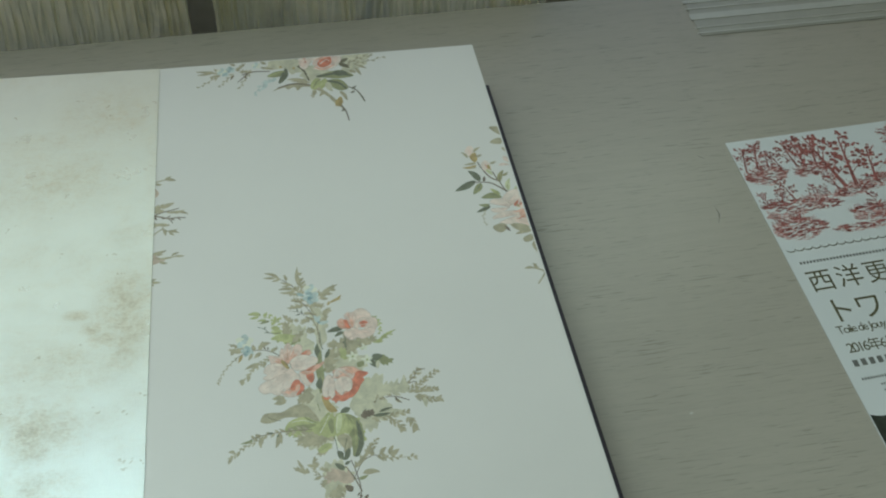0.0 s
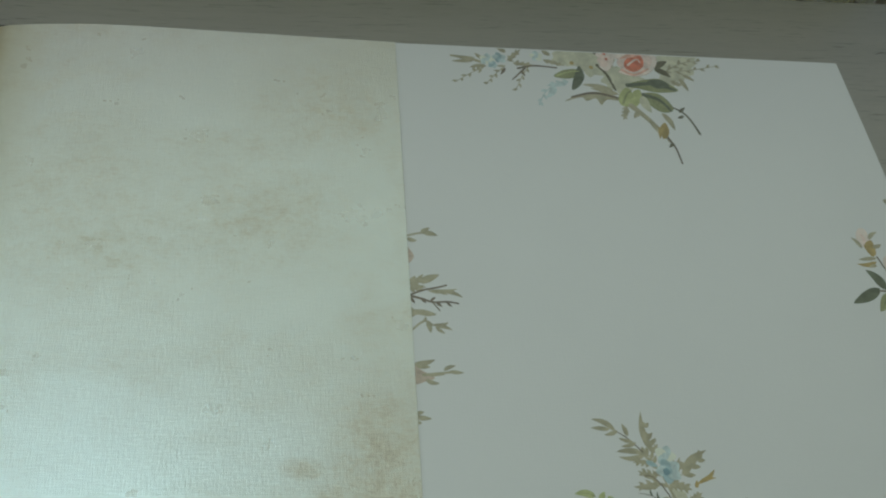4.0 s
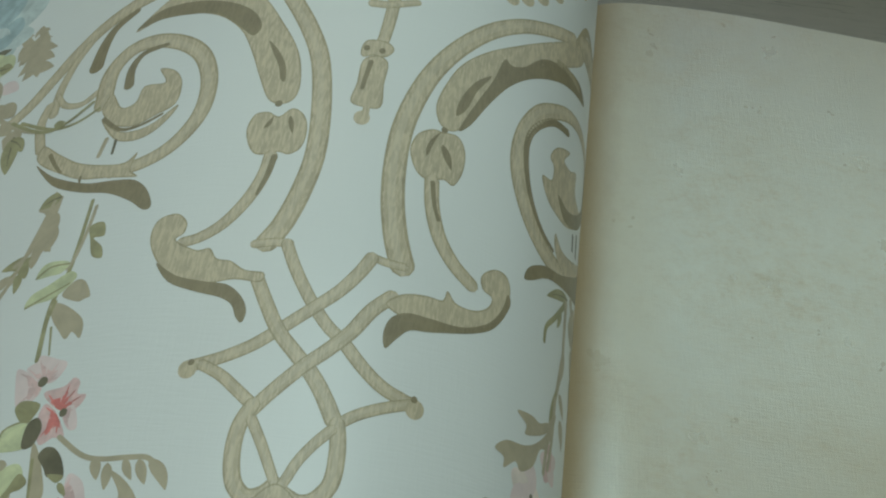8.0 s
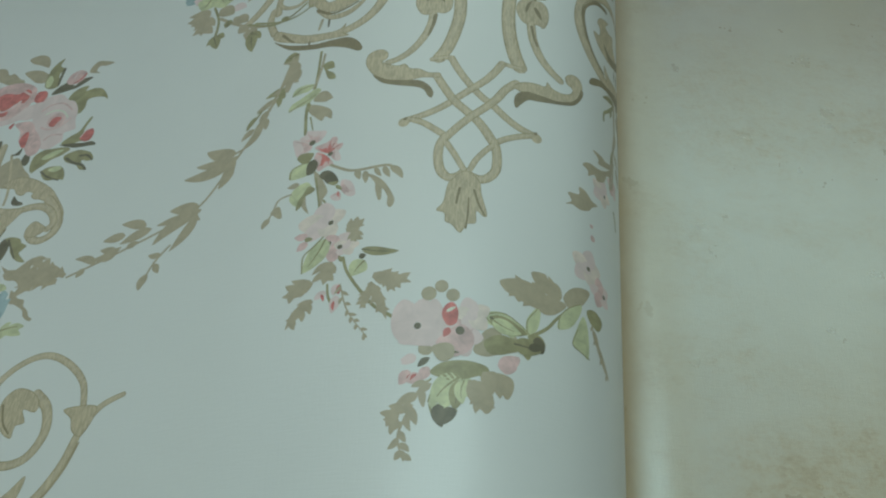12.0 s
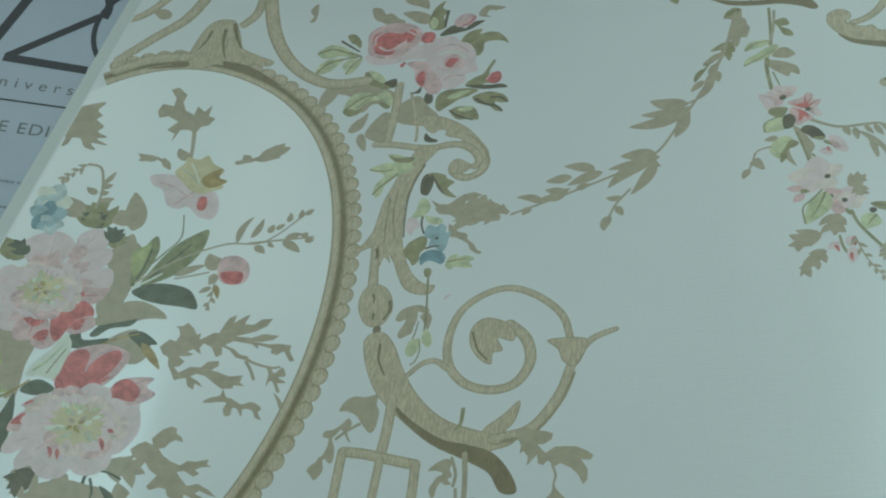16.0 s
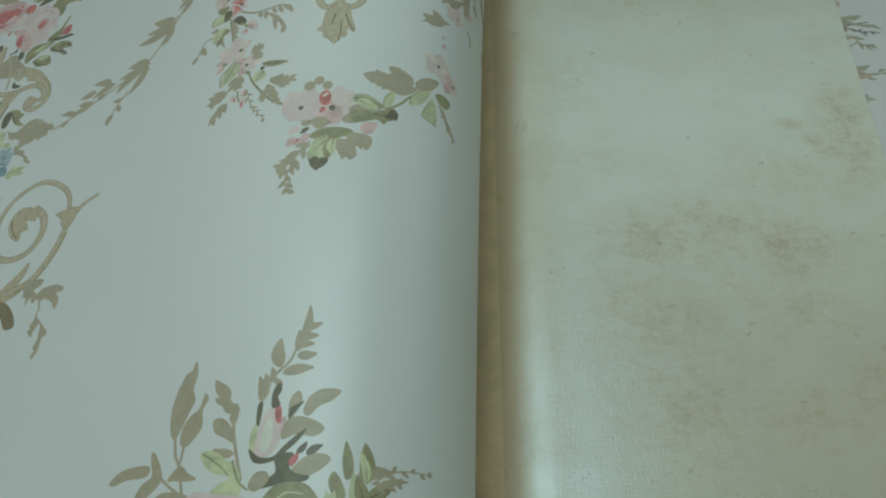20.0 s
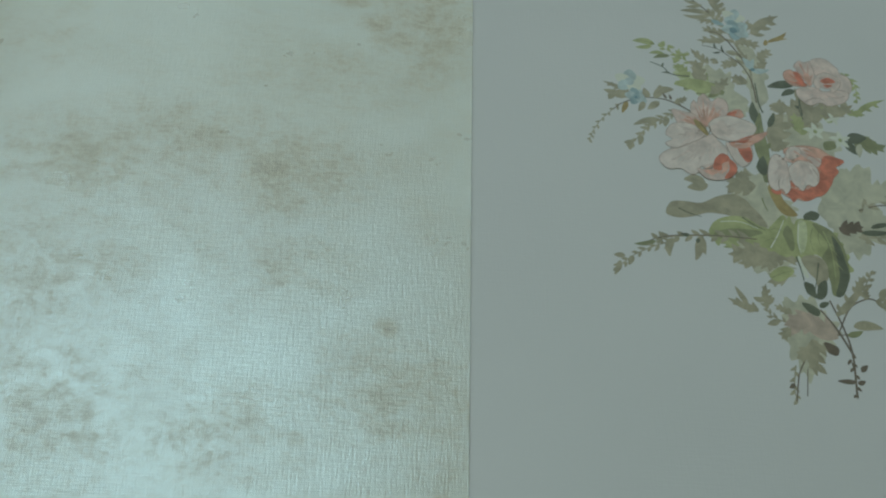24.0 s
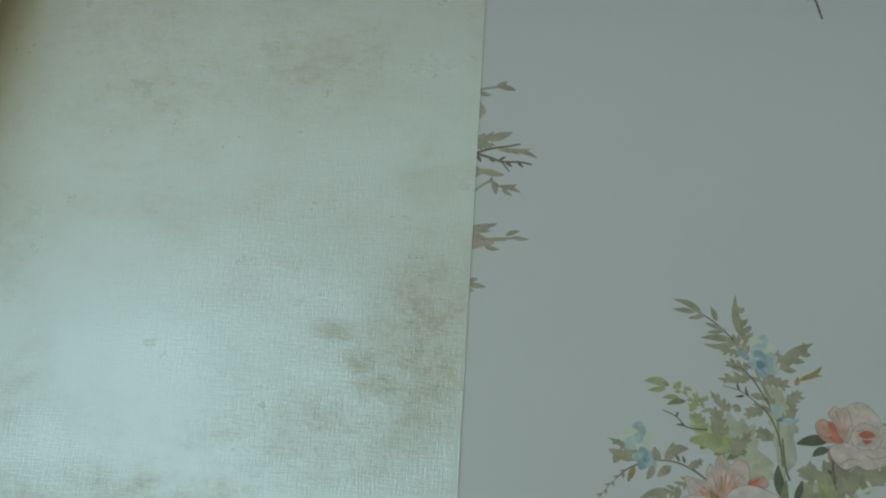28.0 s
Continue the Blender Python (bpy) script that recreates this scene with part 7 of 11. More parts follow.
blot("R", -251, -267.1, -250, -264.3, -248, -263.6, -246.6, -266.3, -246.9, -269.7, -248.6, -270.9, -250, -269.9)
leaf("CR", 1.07, -249.8, -266.6, -247.3, -264.9)
leaf("R", 2.14, -248.8, -271.5, -250.1, -274.3)
dot("DK", 1.02, -257.2, -271.1)
dot("DK", 1.31, -245.9, -272.2)
leaf("DK", 0.7, -247.9, -278.8, -245.8, -278.9)
dot("LT", 2.27, -254.8, -260.9)
dot("LT", 2.03, -251.5, -258.5)
dot("LT", 2.03, -248.3, -261.2)
begin("ornament", "blossom", "pink blossoms by the spine of the page")
flower("P1", 6.1, -206.7, -241.2, 10)
flower("P2", 4.88, -200.4, -247.2, 30)
dot("DK", 0.82, -206.1, -241.3)
dot("DK", 0.78, -198.4, -247.3)
flower("P1", 5.04, -198.3, -208.2, 0)
flower("P2", 4.03, -189.9, -199.9, 30)
dot("DK", 0.63, -196.7, -208.7)
leaf("P2", 1.73, -204.5, -224.2, -204.5, -225.6)
dot("P2", 1.15, -203.9, -229.2)
begin("ornament", "garland", "trailing leaf strands along the spine")
leaf("GO", 2.73, -185.8, -160.5, -196.7, -165.3)
stem("GO", 1.57, 0.98, -186.9, -161.9, -192.2, -168.1, -195.9, -172.2, -196.3, -175.8)
leaf("GO", 2.16, -189.8, -164.7, -191.1, -170.0)
stem("LT", 1.92, 1.28, -186.7, -161.7, -186.5, -169.8, -186.3, -176.9, -188.4, -182.9, -190.4, -189.4, -191.6, -195.5, -192.5, -202.4)
leaf("LT", 3.22, -185.8, -172.9, -189.0, -182.3)
leaf("GO", 1.83, -188.6, -183.3, -191.6, -193.2)
leaf("LT", 2.70, -187.2, -183.5, -182.4, -187.3)
leaf("LT", 3.76, -185.6, -188.7, -182.1, -194.1)
stem("LT", 1.41, 1.21, -189.2, -185.5, -189.5, -194.5, -190.8, -201.1)
blot("LT", -208.3, -202.8, -205.5, -200.5, -200.5, -199.8, -196.3, -197.8, -192.1, -194.0, -191.4, -191.3, -188.0, -188.7, -191.2, -196.7, -194.7, -198.6, -196.8, -202.6, -200.8, -205.1, -202.6, -203.7, -205.6, -205.9, -205.9, -203.9)
blot("LT", -203.3, -193.7, -198.4, -193.0, -195.6, -193.4, -192.0, -191.9, -192.1, -194.0, -196.1, -196.2, -200.3, -197.5, -200.2, -195.5)
stem("LT", 2.64, 1.76, -182.9, -159.3, -178.1, -164.7, -174.5, -171.8, -172.3, -178.2, -167.7, -183.5, -165.5, -192.0, -166.9, -201.8, -170.1, -209.2)
blot("LT", -183.9, -165.3, -178.9, -158.8, -173.6, -159.9, -168.6, -160.9, -173.9, -162.5, -175.8, -167.0, -180.4, -168.8)
leaf("GO", 3.77, -175.0, -164.5, -165.1, -164.1)
leaf("LT", 7.00, -176.9, -168.2, -174.9, -174.1)
leaf("GO", 5.74, -173.7, -174.4, -175.4, -180.2)
leaf("LT", 20.75, -164.5, -176.4, -163.9, -185.2)
leaf("LT", 6.81, -166.5, -190.0, -166.0, -197.1)
leaf("LT", 4.65, -166.5, -199.5, -170.1, -208.6)
stem("GO", 1.19, 0.99, -189.4, -209.6, -188.0, -212.0, -187.4, -215.8)
blot("LT", -215.3, -221.8, -212.9, -219.6, -214.3, -217.0, -209.9, -215.7, -209.9, -212.9, -206.9, -212.9, -204.2, -214.9, -201.1, -215.2, -204.0, -217.5, -205.5, -219.6, -209.5, -221.4, -212.5, -220.9)
begin("ornament", "bead_moulding", "tan beaded moulding at the page's upper spine")
dot("OT", 2.12, -215.3, -94.6)
dot("OT", 2.3, -211.4, -92)
dot("OT", 2.41, -207.1, -88.3)
dot("OT", 2.54, -202.1, -83.1)
dot("OT", 2.61, -196.1, -76)
dot("OT", 2.36, -190.4, -70.9)
stem("OD", 1.33, 1.33, -217.5, -94.6, -206.5, -85.3, -189, -68.2)
begin("ornament", "scroll", "frame-side scroll with hooked end")
blot("LT", -445.2, -156.6, -441.8, -152.2, -429.9, -154.3, -420.2, -159.7, -421.6, -165.6, -428.4, -164.6, -432.3, -168.7, -438.3, -159.5)
blot("LT", -450.8, -162.8, -450.2, -157.2, -447.7, -152.9, -443.8, -153.9, -443.6, -157.7, -445.7, -161.8, -448.0, -164.1)
blot("LT", -429.3, -180.9, -427.8, -175.8, -424.0, -170.3, -421.0, -170.2, -418.1, -175.0, -418.9, -182.2, -421.9, -185.2, -426.7, -183.5)
blot("LT", -436.2, -177.8, -434.6, -173.8, -431.1, -170.6, -429.5, -169.0, -429.7, -173.8, -431.3, -177.7, -434.6, -179.2)
blot("LT", -432.2, -183.5, -431.7, -180.6, -430.0, -180.2, -428.1, -184.5, -428.0, -189.1, -430.3, -187.1)
blot("LT", -419.7, -172.7, -419.1, -167.5, -411.0, -162.9, -405.9, -169.8, -401.9, -175.2, -405.2, -179.2, -411.7, -178.1, -416.7, -176.1)
stem("OT", 3.38, 3.38, -419.0, -155.3, -418.9, -166.0, -419.2, -176.3, -419.8, -184.9)
stem("OT", 1.11, 1.11, -413.9, -160.8, -411.0, -171.8, -409.2, -180.8, -409.0, -186.5)
stem("OT", 3.04, 3.04, -424.4, -186.1, -416.4, -187.4, -407.7, -190.1, -401.8, -191.1)
blot("OT", -412.8, -176.2, -409.2, -174.5, -405.0, -174.1, -399.7, -176.2, -394.8, -179.5, -389.9, -183.9, -385.8, -189.7, -382.6, -194.8, -381.5, -198.5, -383.0, -199.0, -386.6, -193.9, -390.5, -189.9, -394.4, -187.4, -396.5, -186.8, -398.3, -185.0, -398.1, -183.4, -400.7, -182.3, -402.6, -183.7, -405.3, -182.0, -406.9, -179.5, -410.0, -178.4)
stem("OT", 3.66, 3.05, -390.3, -188.3, -385.8, -194.1, -382.8, -200.9, -384.0, -205.6, -387.7, -207.5, -391.3, -206.4, -394.0, -203.3)
blot("OT", -395.5, -202.5, -394.8, -199.4, -392.5, -197.9, -389.6, -199.8, -387.4, -201.8, -388.4, -204.3, -391.4, -205.3, -393.8, -204.9)
stem("OT", 3.31, 2.90, -404.9, -192.2, -398.3, -190.6, -392.2, -191.2, -387.3, -194.9, -384.8, -200.2, -386.5, -203.0)
blot("OT", -407.7, -190.1, -403.2, -189.7, -399.0, -190.5, -401.7, -194.9, -404.5, -198.9, -406.4, -204.0, -408.0, -210.7, -408.9, -216.3, -408.7, -224.0, -408.1, -231.6, -406.3, -239.1, -403.5, -246.1, -400.2, -250.6, -397.0, -252.8, -394.3, -253.5, -395.8, -256.6, -399.9, -256.6, -404.4, -254.0, -407.4, -248.6, -409.2, -243.7, -411.9, -238.6, -410.9, -242.5, -413.2, -239.9, -414.3, -243.2, -415.2, -247.9, -415.1, -251.3, -417.1, -251.1, -417.2, -245.4, -417.0, -238.6, -416.6, -235.7, -419.5, -235.5, -422.1, -236.8, -425.3, -237.1, -423.2, -235.2, -421.2, -232.4, -419.0, -228.0, -418.2, -222.5, -417.2, -215.3, -415.2, -208.7, -413.1, -202.5, -410.6, -196.9)
stem("OD", 0.83, 0.62, -404.1, -198.9, -406.9, -206.6, -408.3, -214.3, -408.3, -223.5, -407.7, -231.6)
stem("OM", 0.80, 0.60, -382.8, -196.3, -381.3, -201.2, -382.4, -205.9, -385.7, -207.9)
stem("OM", 0.83, 0.62, -414.9, -213.5, -414.8, -223.3, -414.2, -233.5)
stem("OM", 0.62, 0.62, -412.5, -210.6, -412.7, -221.0, -410.9, -231.3)
stem("OT", 2.81, 3.61, -417.0, -235.7, -416.3, -243.1, -415.5, -251.2)
blot("OT", -419.4, -259.4, -418.9, -254.8, -417.0, -251.6, -414.0, -251.1, -410.6, -253.0, -408.2, -256.9, -407.3, -261.5, -408.2, -265.0, -409.7, -267.6, -412.2, -268.8, -415.4, -267.8, -417.8, -264.5)
stem("OD", 1.34, 0.77, -408.7, -258.7, -408.2, -262.3, -409.9, -265.8)
stem("OD", 0.98, 0.59, -414.7, -255.5, -414.2, -257.4, -414.2, -258.8)
stem("OD", 0.97, 0.58, -413.5, -263.4, -413.5, -264.7, -413.4, -265.6)
stem("OD", 1.21, 0.61, -416.4, -236.2, -415.8, -238.7, -416.0, -240.2)
dot("OD", 1.53, -411.5, -269.7)
begin("ornament", "scroll", "large S-scroll ending in a spiral curl")
blot("OT", -415.2, -275.3, -412.5, -285.4, -407.4, -295.1, -398.9, -303.8, -389.0, -312.2, -378.1, -318.0, -371.1, -322.5, -367.5, -328.3, -363.2, -328.2, -366.0, -321.4, -371.8, -315.9, -365.9, -313.5, -363.1, -309.5, -369.1, -309.7, -377.7, -307.4, -386.7, -303.2, -394.7, -295.2, -400.4, -285.9, -404.6, -276.3, -408.9, -271.0, -413.3, -271.2)
blot("OD", -403.1, -296.8, -395.7, -303.9, -386.0, -310.5, -378.3, -312.7, -370.9, -315.6, -365.5, -322.1, -363.4, -328.5, -367.8, -328.3, -371.5, -322.1, -378.9, -317.6, -389.0, -312.2, -398.5, -303.8)
stem("OD", 0.92, 0.55, -409.5, -275.6, -409.2, -281.4, -406.6, -287.2)
stem("OT", 3.88, 1.78, -370.7, -311.4, -360.7, -308.6, -353.6, -298.2, -350.2, -287.0, -345.4, -280.0, -338.9, -277.3)
stem("OM", 0.96, 0.64, -368.6, -312.2, -359.6, -309.8, -352.7, -300.1, -349.6, -290.9)
stem("OT", 2.10, 3.50, -351.2, -280.0, -353.8, -270.5, -360.7, -262.5, -369.4, -257.6, -377.7, -258.8, -384.7, -264.8, -387.6, -275.0, -386.4, -284.8, -380.9, -291.8, -373.0, -294.6, -366.0, -292.8, -362.3, -285.6, -364.1, -277.1, -369.5, -271.2)
blot("OT", -381.0, -276.4, -380.6, -271.1, -376.6, -268.0, -370.7, -270.2, -367.2, -274.7, -368.0, -277.8, -372.4, -276.1, -370.5, -280.7, -373.4, -281.6, -373.7, -285.5, -376.7, -284.0, -379.4, -280.6)
stem("OD", 0.71, 0.53, -380.2, -273.2, -378.3, -279.5, -375.0, -283.8)
blot("OT", -357.9, -278.7, -350.4, -278.6, -346.3, -280.7, -349.3, -288.7, -353.1, -286.7, -354.7, -282.3)
stem("OT", 1.80, 2.16, -399.0, -287.6, -395.2, -283.8, -390.8, -282.9, -387.0, -285.9)
blot("OT", -374.3, -308.3, -368.7, -303.3, -364.3, -298.9, -365.1, -305.4, -369.1, -309.7)
begin("ornament", "fretwork", "square fret of tan bars")
stem("OT", 3.31, 3.31, -402.7, -296.7, -402.9, -306.2, -403.7, -315.6)
stem("OT", 3.52, 3.52, -392.7, -318.9, -401.5, -316.8, -409.1, -315.0, -415.8, -314.3)
stem("OT", 3.01, 3.01, -415.8, -314.3, -416.0, -321.5, -416.3, -332.4, -416.8, -340.3)
stem("OT", 2.91, 2.91, -392.7, -318.9, -392.6, -327.9, -392.8, -337.6)
stem("OT", 2.72, 2.72, -403.7, -317.0, -404.2, -326.0, -404.7, -335.8)
stem("OT", 3.14, 3.14, -392.8, -337.3, -398.6, -335.9, -404.5, -335.6)
begin("ornament", "garland", "tan leaf sprays beside the fret")
blot("LT", -419.1, -300.0, -417.9, -296.7, -415.0, -294.8, -411.1, -295.1, -407.5, -294.3, -407.4, -297.9, -406.3, -300.4, -406.6, -306.1, -408.1, -307.9, -410.1, -306.1, -412.0, -303.5, -413.8, -301.4, -416.8, -300.1)
stem("LT", 1.03, 1.03, -411.8, -304.7, -415.4, -307.0, -418.6, -309.9)
blot("LT", -423.0, -309.0, -422.4, -307.1, -419.9, -306.6, -417.7, -304.9, -415.6, -302.6, -414.3, -304.8, -415.2, -307.8, -413.7, -311.2, -415.1, -309.9, -417.2, -306.7, -418.9, -308.5, -420.4, -309.7)
blot("LT", -420.8, -308.7, -418.6, -312.8, -418.3, -317.0, -419.3, -318.3, -421.4, -316.3, -422.6, -316.8, -421.5, -314.6, -420.7, -311.9)
blot("LT", -422.5, -315.9, -421.0, -319.8, -421.6, -322.2, -423.2, -323.9, -424.8, -322.1, -426.0, -320.8, -425.1, -319.0, -423.6, -317.8)
stem("LT", 1.03, 1.03, -420.1, -308.3, -420.5, -313.1, -421.8, -316.9)
stem("GO", 1.24, 0.99, -380.5, -300.6, -380.8, -305.6, -382.2, -307.5)
blot("LT", -388.7, -320.8, -386.2, -318.2, -383.5, -317.1, -382.0, -318.5, -382.4, -320.6, -381.5, -322.7, -382.7, -323.8, -381.6, -325.3, -383.4, -325.5, -384.6, -324.7, -385.7, -326.9, -385.9, -329.0, -387.0, -329.4, -387.8, -326.8, -386.9, -324.8, -386.0, -323.1, -384.3, -321.9, -386.3, -320.9)
stem("LT", 0.96, 0.96, -382.2, -316.9, -380.6, -322.1, -381.0, -326.0)
stem("LT", 1.64, 1.17, -378.6, -315.7, -377.7, -325.3, -377.5, -334.5, -377.0, -343.6, -377.3, -346.5)
stem("LT", 0.94, 0.94, -380.2, -326.9, -379.2, -335.5, -378.5, -344.6)
blot("LT", -377.0, -331.3, -376.0, -329.9, -374.2, -330.0, -372.3, -333.0, -372.2, -335.6, -372.9, -337.2, -372.2, -339.4, -373.7, -338.6, -375.3, -335.7, -376.4, -334.0)
blot("LT", -380.3, -330.1, -381.9, -331.3, -382.6, -333.0, -381.1, -334.1, -382.6, -335.4, -383.7, -336.7, -382.7, -337.7, -384.4, -338.7, -386.0, -340.0, -385.4, -341.6, -386.7, -343.4, -386.9, -345.4, -384.9, -345.3, -384.5, -342.8, -382.2, -341.4, -382.9, -339.7, -380.8, -338.8, -381.3, -336.7, -379.9, -335.4)
blot("LT", -365.3, -308.9, -362.7, -307.9, -359.9, -309.2, -356.8, -309.6, -354.5, -310.7, -354.8, -312.5, -356.8, -313.9, -358.6, -313.9, -356.2, -316.7, -353.9, -314.9, -351.1, -314.9, -348.1, -315.2, -345.4, -316.7, -343.6, -318.2, -344.4, -319.6, -346.9, -319.2, -345.0, -322.3, -345.0, -325.4, -346.0, -326.9, -347.5, -323.7, -349.5, -321.6, -352.2, -320.1, -353.6, -321.1, -355.5, -319.0, -356.7, -320.5, -358.0, -319.9, -358.5, -317.1, -359.9, -318.9, -361.1, -320.5, -360.9, -317.6, -362.2, -315.7, -363.2, -316.5, -363.0, -313.8)
stem("LT", 0.67, 0.67, -354.3, -320.4, -353.2, -323.8, -353.5, -327.3, -350.7, -331.1, -349.0, -334.0)
blot("LT", -353.5, -327.1, -351.5, -330.6, -352.2, -332.5, -353.3, -334.5, -353.0, -336.4, -354.6, -335.0, -355.8, -333.2, -354.8, -332.1, -355.4, -330.7, -354.2, -329.2)
blot("LT", -350.2, -331.7, -347.9, -334.3, -346.5, -335.9, -347.0, -337.5, -348.2, -338.0, -348.1, -339.7, -349.7, -338.4)
blot("LT", -349.4, -337.0, -348.3, -339.7, -348.5, -343.1, -349.5, -345.1, -350.5, -346.1, -351.2, -344.4, -350.1, -342.7, -351.1, -341.5, -350.4, -339.2)
begin("ornament", "scroll", "lower acanthus scroll under the oval")
stem("OT", 3.18, 3.67, -429.9, -344.6, -426.2, -341.7, -420.3, -340.7, -415.3, -342.1, -411.7, -346.1, -410.9, -349.3, -412.5, -350.9)
blot("OT", -415.6, -348.3, -415.2, -346.5, -413.2, -346.7, -410.8, -348.3, -411.1, -350.8, -412.7, -352.2, -414.7, -350.7)
stem("OT", 2.16, 3.36, -443.4, -356.4, -447.2, -361.9, -449.9, -370.8, -452.4, -379.1, -453.7, -387.3)
stem("OT", 3.27, 3.74, -453.5, -387.7, -459.4, -387.0, -465.9, -386.9)
stem("OT", 3.92, 3.05, -465.9, -386.9, -474.6, -389.2, -482.8, -392.7, -490.2, -397.8, -496.4, -403.1, -500.3, -408.2)
blot("OT", -470.2, -390.0, -467.9, -386.5, -466.9, -382.4, -467.1, -378.2, -466.4, -376.3, -464.4, -378.7, -463.5, -382.8, -464.7, -386.4, -462.8, -388.3, -464.5, -392.1, -468.0, -394.6, -473.8, -395.3, -476.7, -394.1)
blot("OT", -444.0, -353.8, -445.2, -351.7, -443.5, -349.7, -443.0, -347.3, -439.6, -344.9, -435.4, -343.9, -430.9, -344.5, -427.5, -347.1, -425.9, -350.1, -422.3, -351.7, -418.5, -356.7, -416.1, -362.1, -415.4, -367.8, -416.3, -373.1, -417.6, -378.3, -418.6, -381.5, -420.6, -380.4, -419.7, -375.7, -418.6, -370.5, -418.8, -365.1, -420.0, -361.0, -422.8, -358.5, -425.4, -357.6, -427.3, -360.0, -427.5, -361.2, -428.6, -361.9, -431.1, -361.2, -432.2, -358.1, -433.5, -360.0, -432.8, -363.4, -430.9, -365.2, -431.6, -366.7, -429.4, -368.0, -427.1, -367.7, -427.5, -370.4, -430.3, -371.4, -434.1, -370.2, -437.8, -366.3, -440.2, -362.2, -440.6, -359.1, -442.3, -357.0)
blot("OT", -438.4, -392.7, -437.5, -388.6, -437.0, -384.6, -438.0, -381.4, -435.6, -380.3, -433.8, -378.3, -430.6, -375.5, -429.7, -377.5, -429.3, -380.9, -430.1, -384.6, -430.8, -387.4, -428.4, -386.1, -425.2, -383.7, -422.6, -380.5, -419.9, -378.1, -418.2, -379.6, -415.3, -378.4, -414.2, -379.5, -414.8, -383.4, -416.3, -385.8, -417.8, -386.7, -418.4, -390.3, -420.5, -393.4, -424.2, -395.1, -427.5, -396.3, -433.0, -396.1)
blot("OT", -494.5, -405.7, -489.6, -401.4, -483.7, -397.3, -475.3, -395.0, -467.2, -395.0, -457.0, -394.3, -445.5, -393.7, -438.5, -392.3, -432.7, -394.7, -427.6, -395.8, -430.9, -397.5, -429.4, -400.3, -430.0, -403.4, -432.5, -405.3, -440.7, -404.5, -443.3, -401.1, -448.7, -399.4, -456.5, -398.0, -465.3, -397.8, -472.0, -398.5, -479.2, -401.3, -483.5, -405.8)
stem("OD", 1.17, 0.70, -417.3, -364.2, -417.1, -371.1, -418.7, -377.2, -420.6, -381.4)
stem("OD", 0.96, 0.72, -427.4, -359.4, -425.2, -357.6, -422.3, -358.8, -419.6, -362.1)
stem("OM", 1.39, 0.69, -449.4, -396.7, -438.2, -395.5, -428.5, -393.1, -421.1, -387.9)
stem("OM", 1.17, 0.70, -435.1, -391.0, -433.6, -385.4, -430.7, -379.4)
stem("OM", 1.23, 0.74, -440.0, -356.6, -438.3, -351.0, -433.1, -348.3)
stem("OM", 0.96, 0.72, -437.9, -361.8, -434.8, -367.0, -430.5, -369.7)
stem("OD", 2.02, 1.12, -481.7, -404.3, -477.0, -400.2, -471.3, -399.4, -467.2, -401.1)
blot("OT", -526.1, -382.7, -522.8, -379.3, -520.2, -377.5, -518.8, -374.9, -517.0, -376.1, -516.4, -380.2, -512.7, -383.9, -508.5, -385.3, -507.6, -389.0, -506.3, -391.7, -508.8, -394.9, -512.5, -395.9, -517.4, -395.5, -521.0, -397.9)
stem("OD", 1.07, 0.64, -521.7, -389.4, -516.1, -391.6, -511.2, -394.3)
begin("ornament", "garland", "hanging garland of tan and green leaves")
stem("LT", 0.91, 0.91, -377.4, -346.0, -378.8, -350.7, -380.3, -353.0)
blot("LT", -378.4, -348.8, -377.6, -346.0, -376.0, -345.0, -373.6, -346.2, -371.9, -346.0, -370.0, -347.9, -368.2, -348.0, -367.0, -350.9, -366.3, -354.2, -368.4, -354.1, -370.3, -352.5, -372.2, -350.9, -373.3, -352.7, -375.0, -353.4, -376.3, -351.4)
blot("LT", -373.8, -354.1, -373.1, -352.7, -371.2, -355.5, -369.2, -358.2, -367.4, -361.4, -364.6, -365.2, -365.0, -366.1, -367.7, -364.2, -369.6, -362.5, -370.0, -361.0, -371.5, -360.7, -372.5, -357.9)
stem("LT", 0.67, 0.67, -375.1, -351.9, -373.0, -355.4, -370.3, -360.0)
blot("GL", -388.9, -354.6, -388.6, -352.2, -386.0, -351.3, -383.5, -352.0, -383.5, -354.9, -384.5, -357.7, -386.6, -358.6, -388.0, -359.7, -388.0, -356.7)
blot("GL", -383.3, -352.0, -380.3, -352.5, -378.2, -355.3, -377.1, -358.8, -377.8, -361.6, -379.7, -360.4, -382.1, -359.0, -383.7, -356.9)
blot("GL", -390.7, -361.3, -390.6, -358.8, -388.0, -357.7, -385.2, -359.1, -383.5, -358.3, -382.3, -361.0, -384.2, -363.1, -387.3, -363.2, -389.7, -363.1)
stem("GO", 0.92, 0.69, -389.3, -355.1, -387.9, -352.3, -384.5, -351.1, -380.3, -352.5)
stem("GO", 0.69, 0.46, -383.5, -352.0, -383.9, -355.9, -386.2, -358.5)
stem("GO", 0.90, 0.45, -380.3, -352.5, -377.7, -355.8, -376.9, -360.3)
blot("LT", -382.4, -360.0, -379.4, -359.9, -378.1, -361.1, -379.0, -362.9, -377.5, -364.3, -379.2, -364.8, -381.0, -364.0, -382.5, -365.7, -383.6, -367.5, -385.6, -368.6, -387.5, -367.9, -389.0, -369.1, -392.2, -368.8, -391.2, -366.5, -389.5, -366.2, -388.8, -364.6, -386.9, -363.0, -384.8, -361.6)
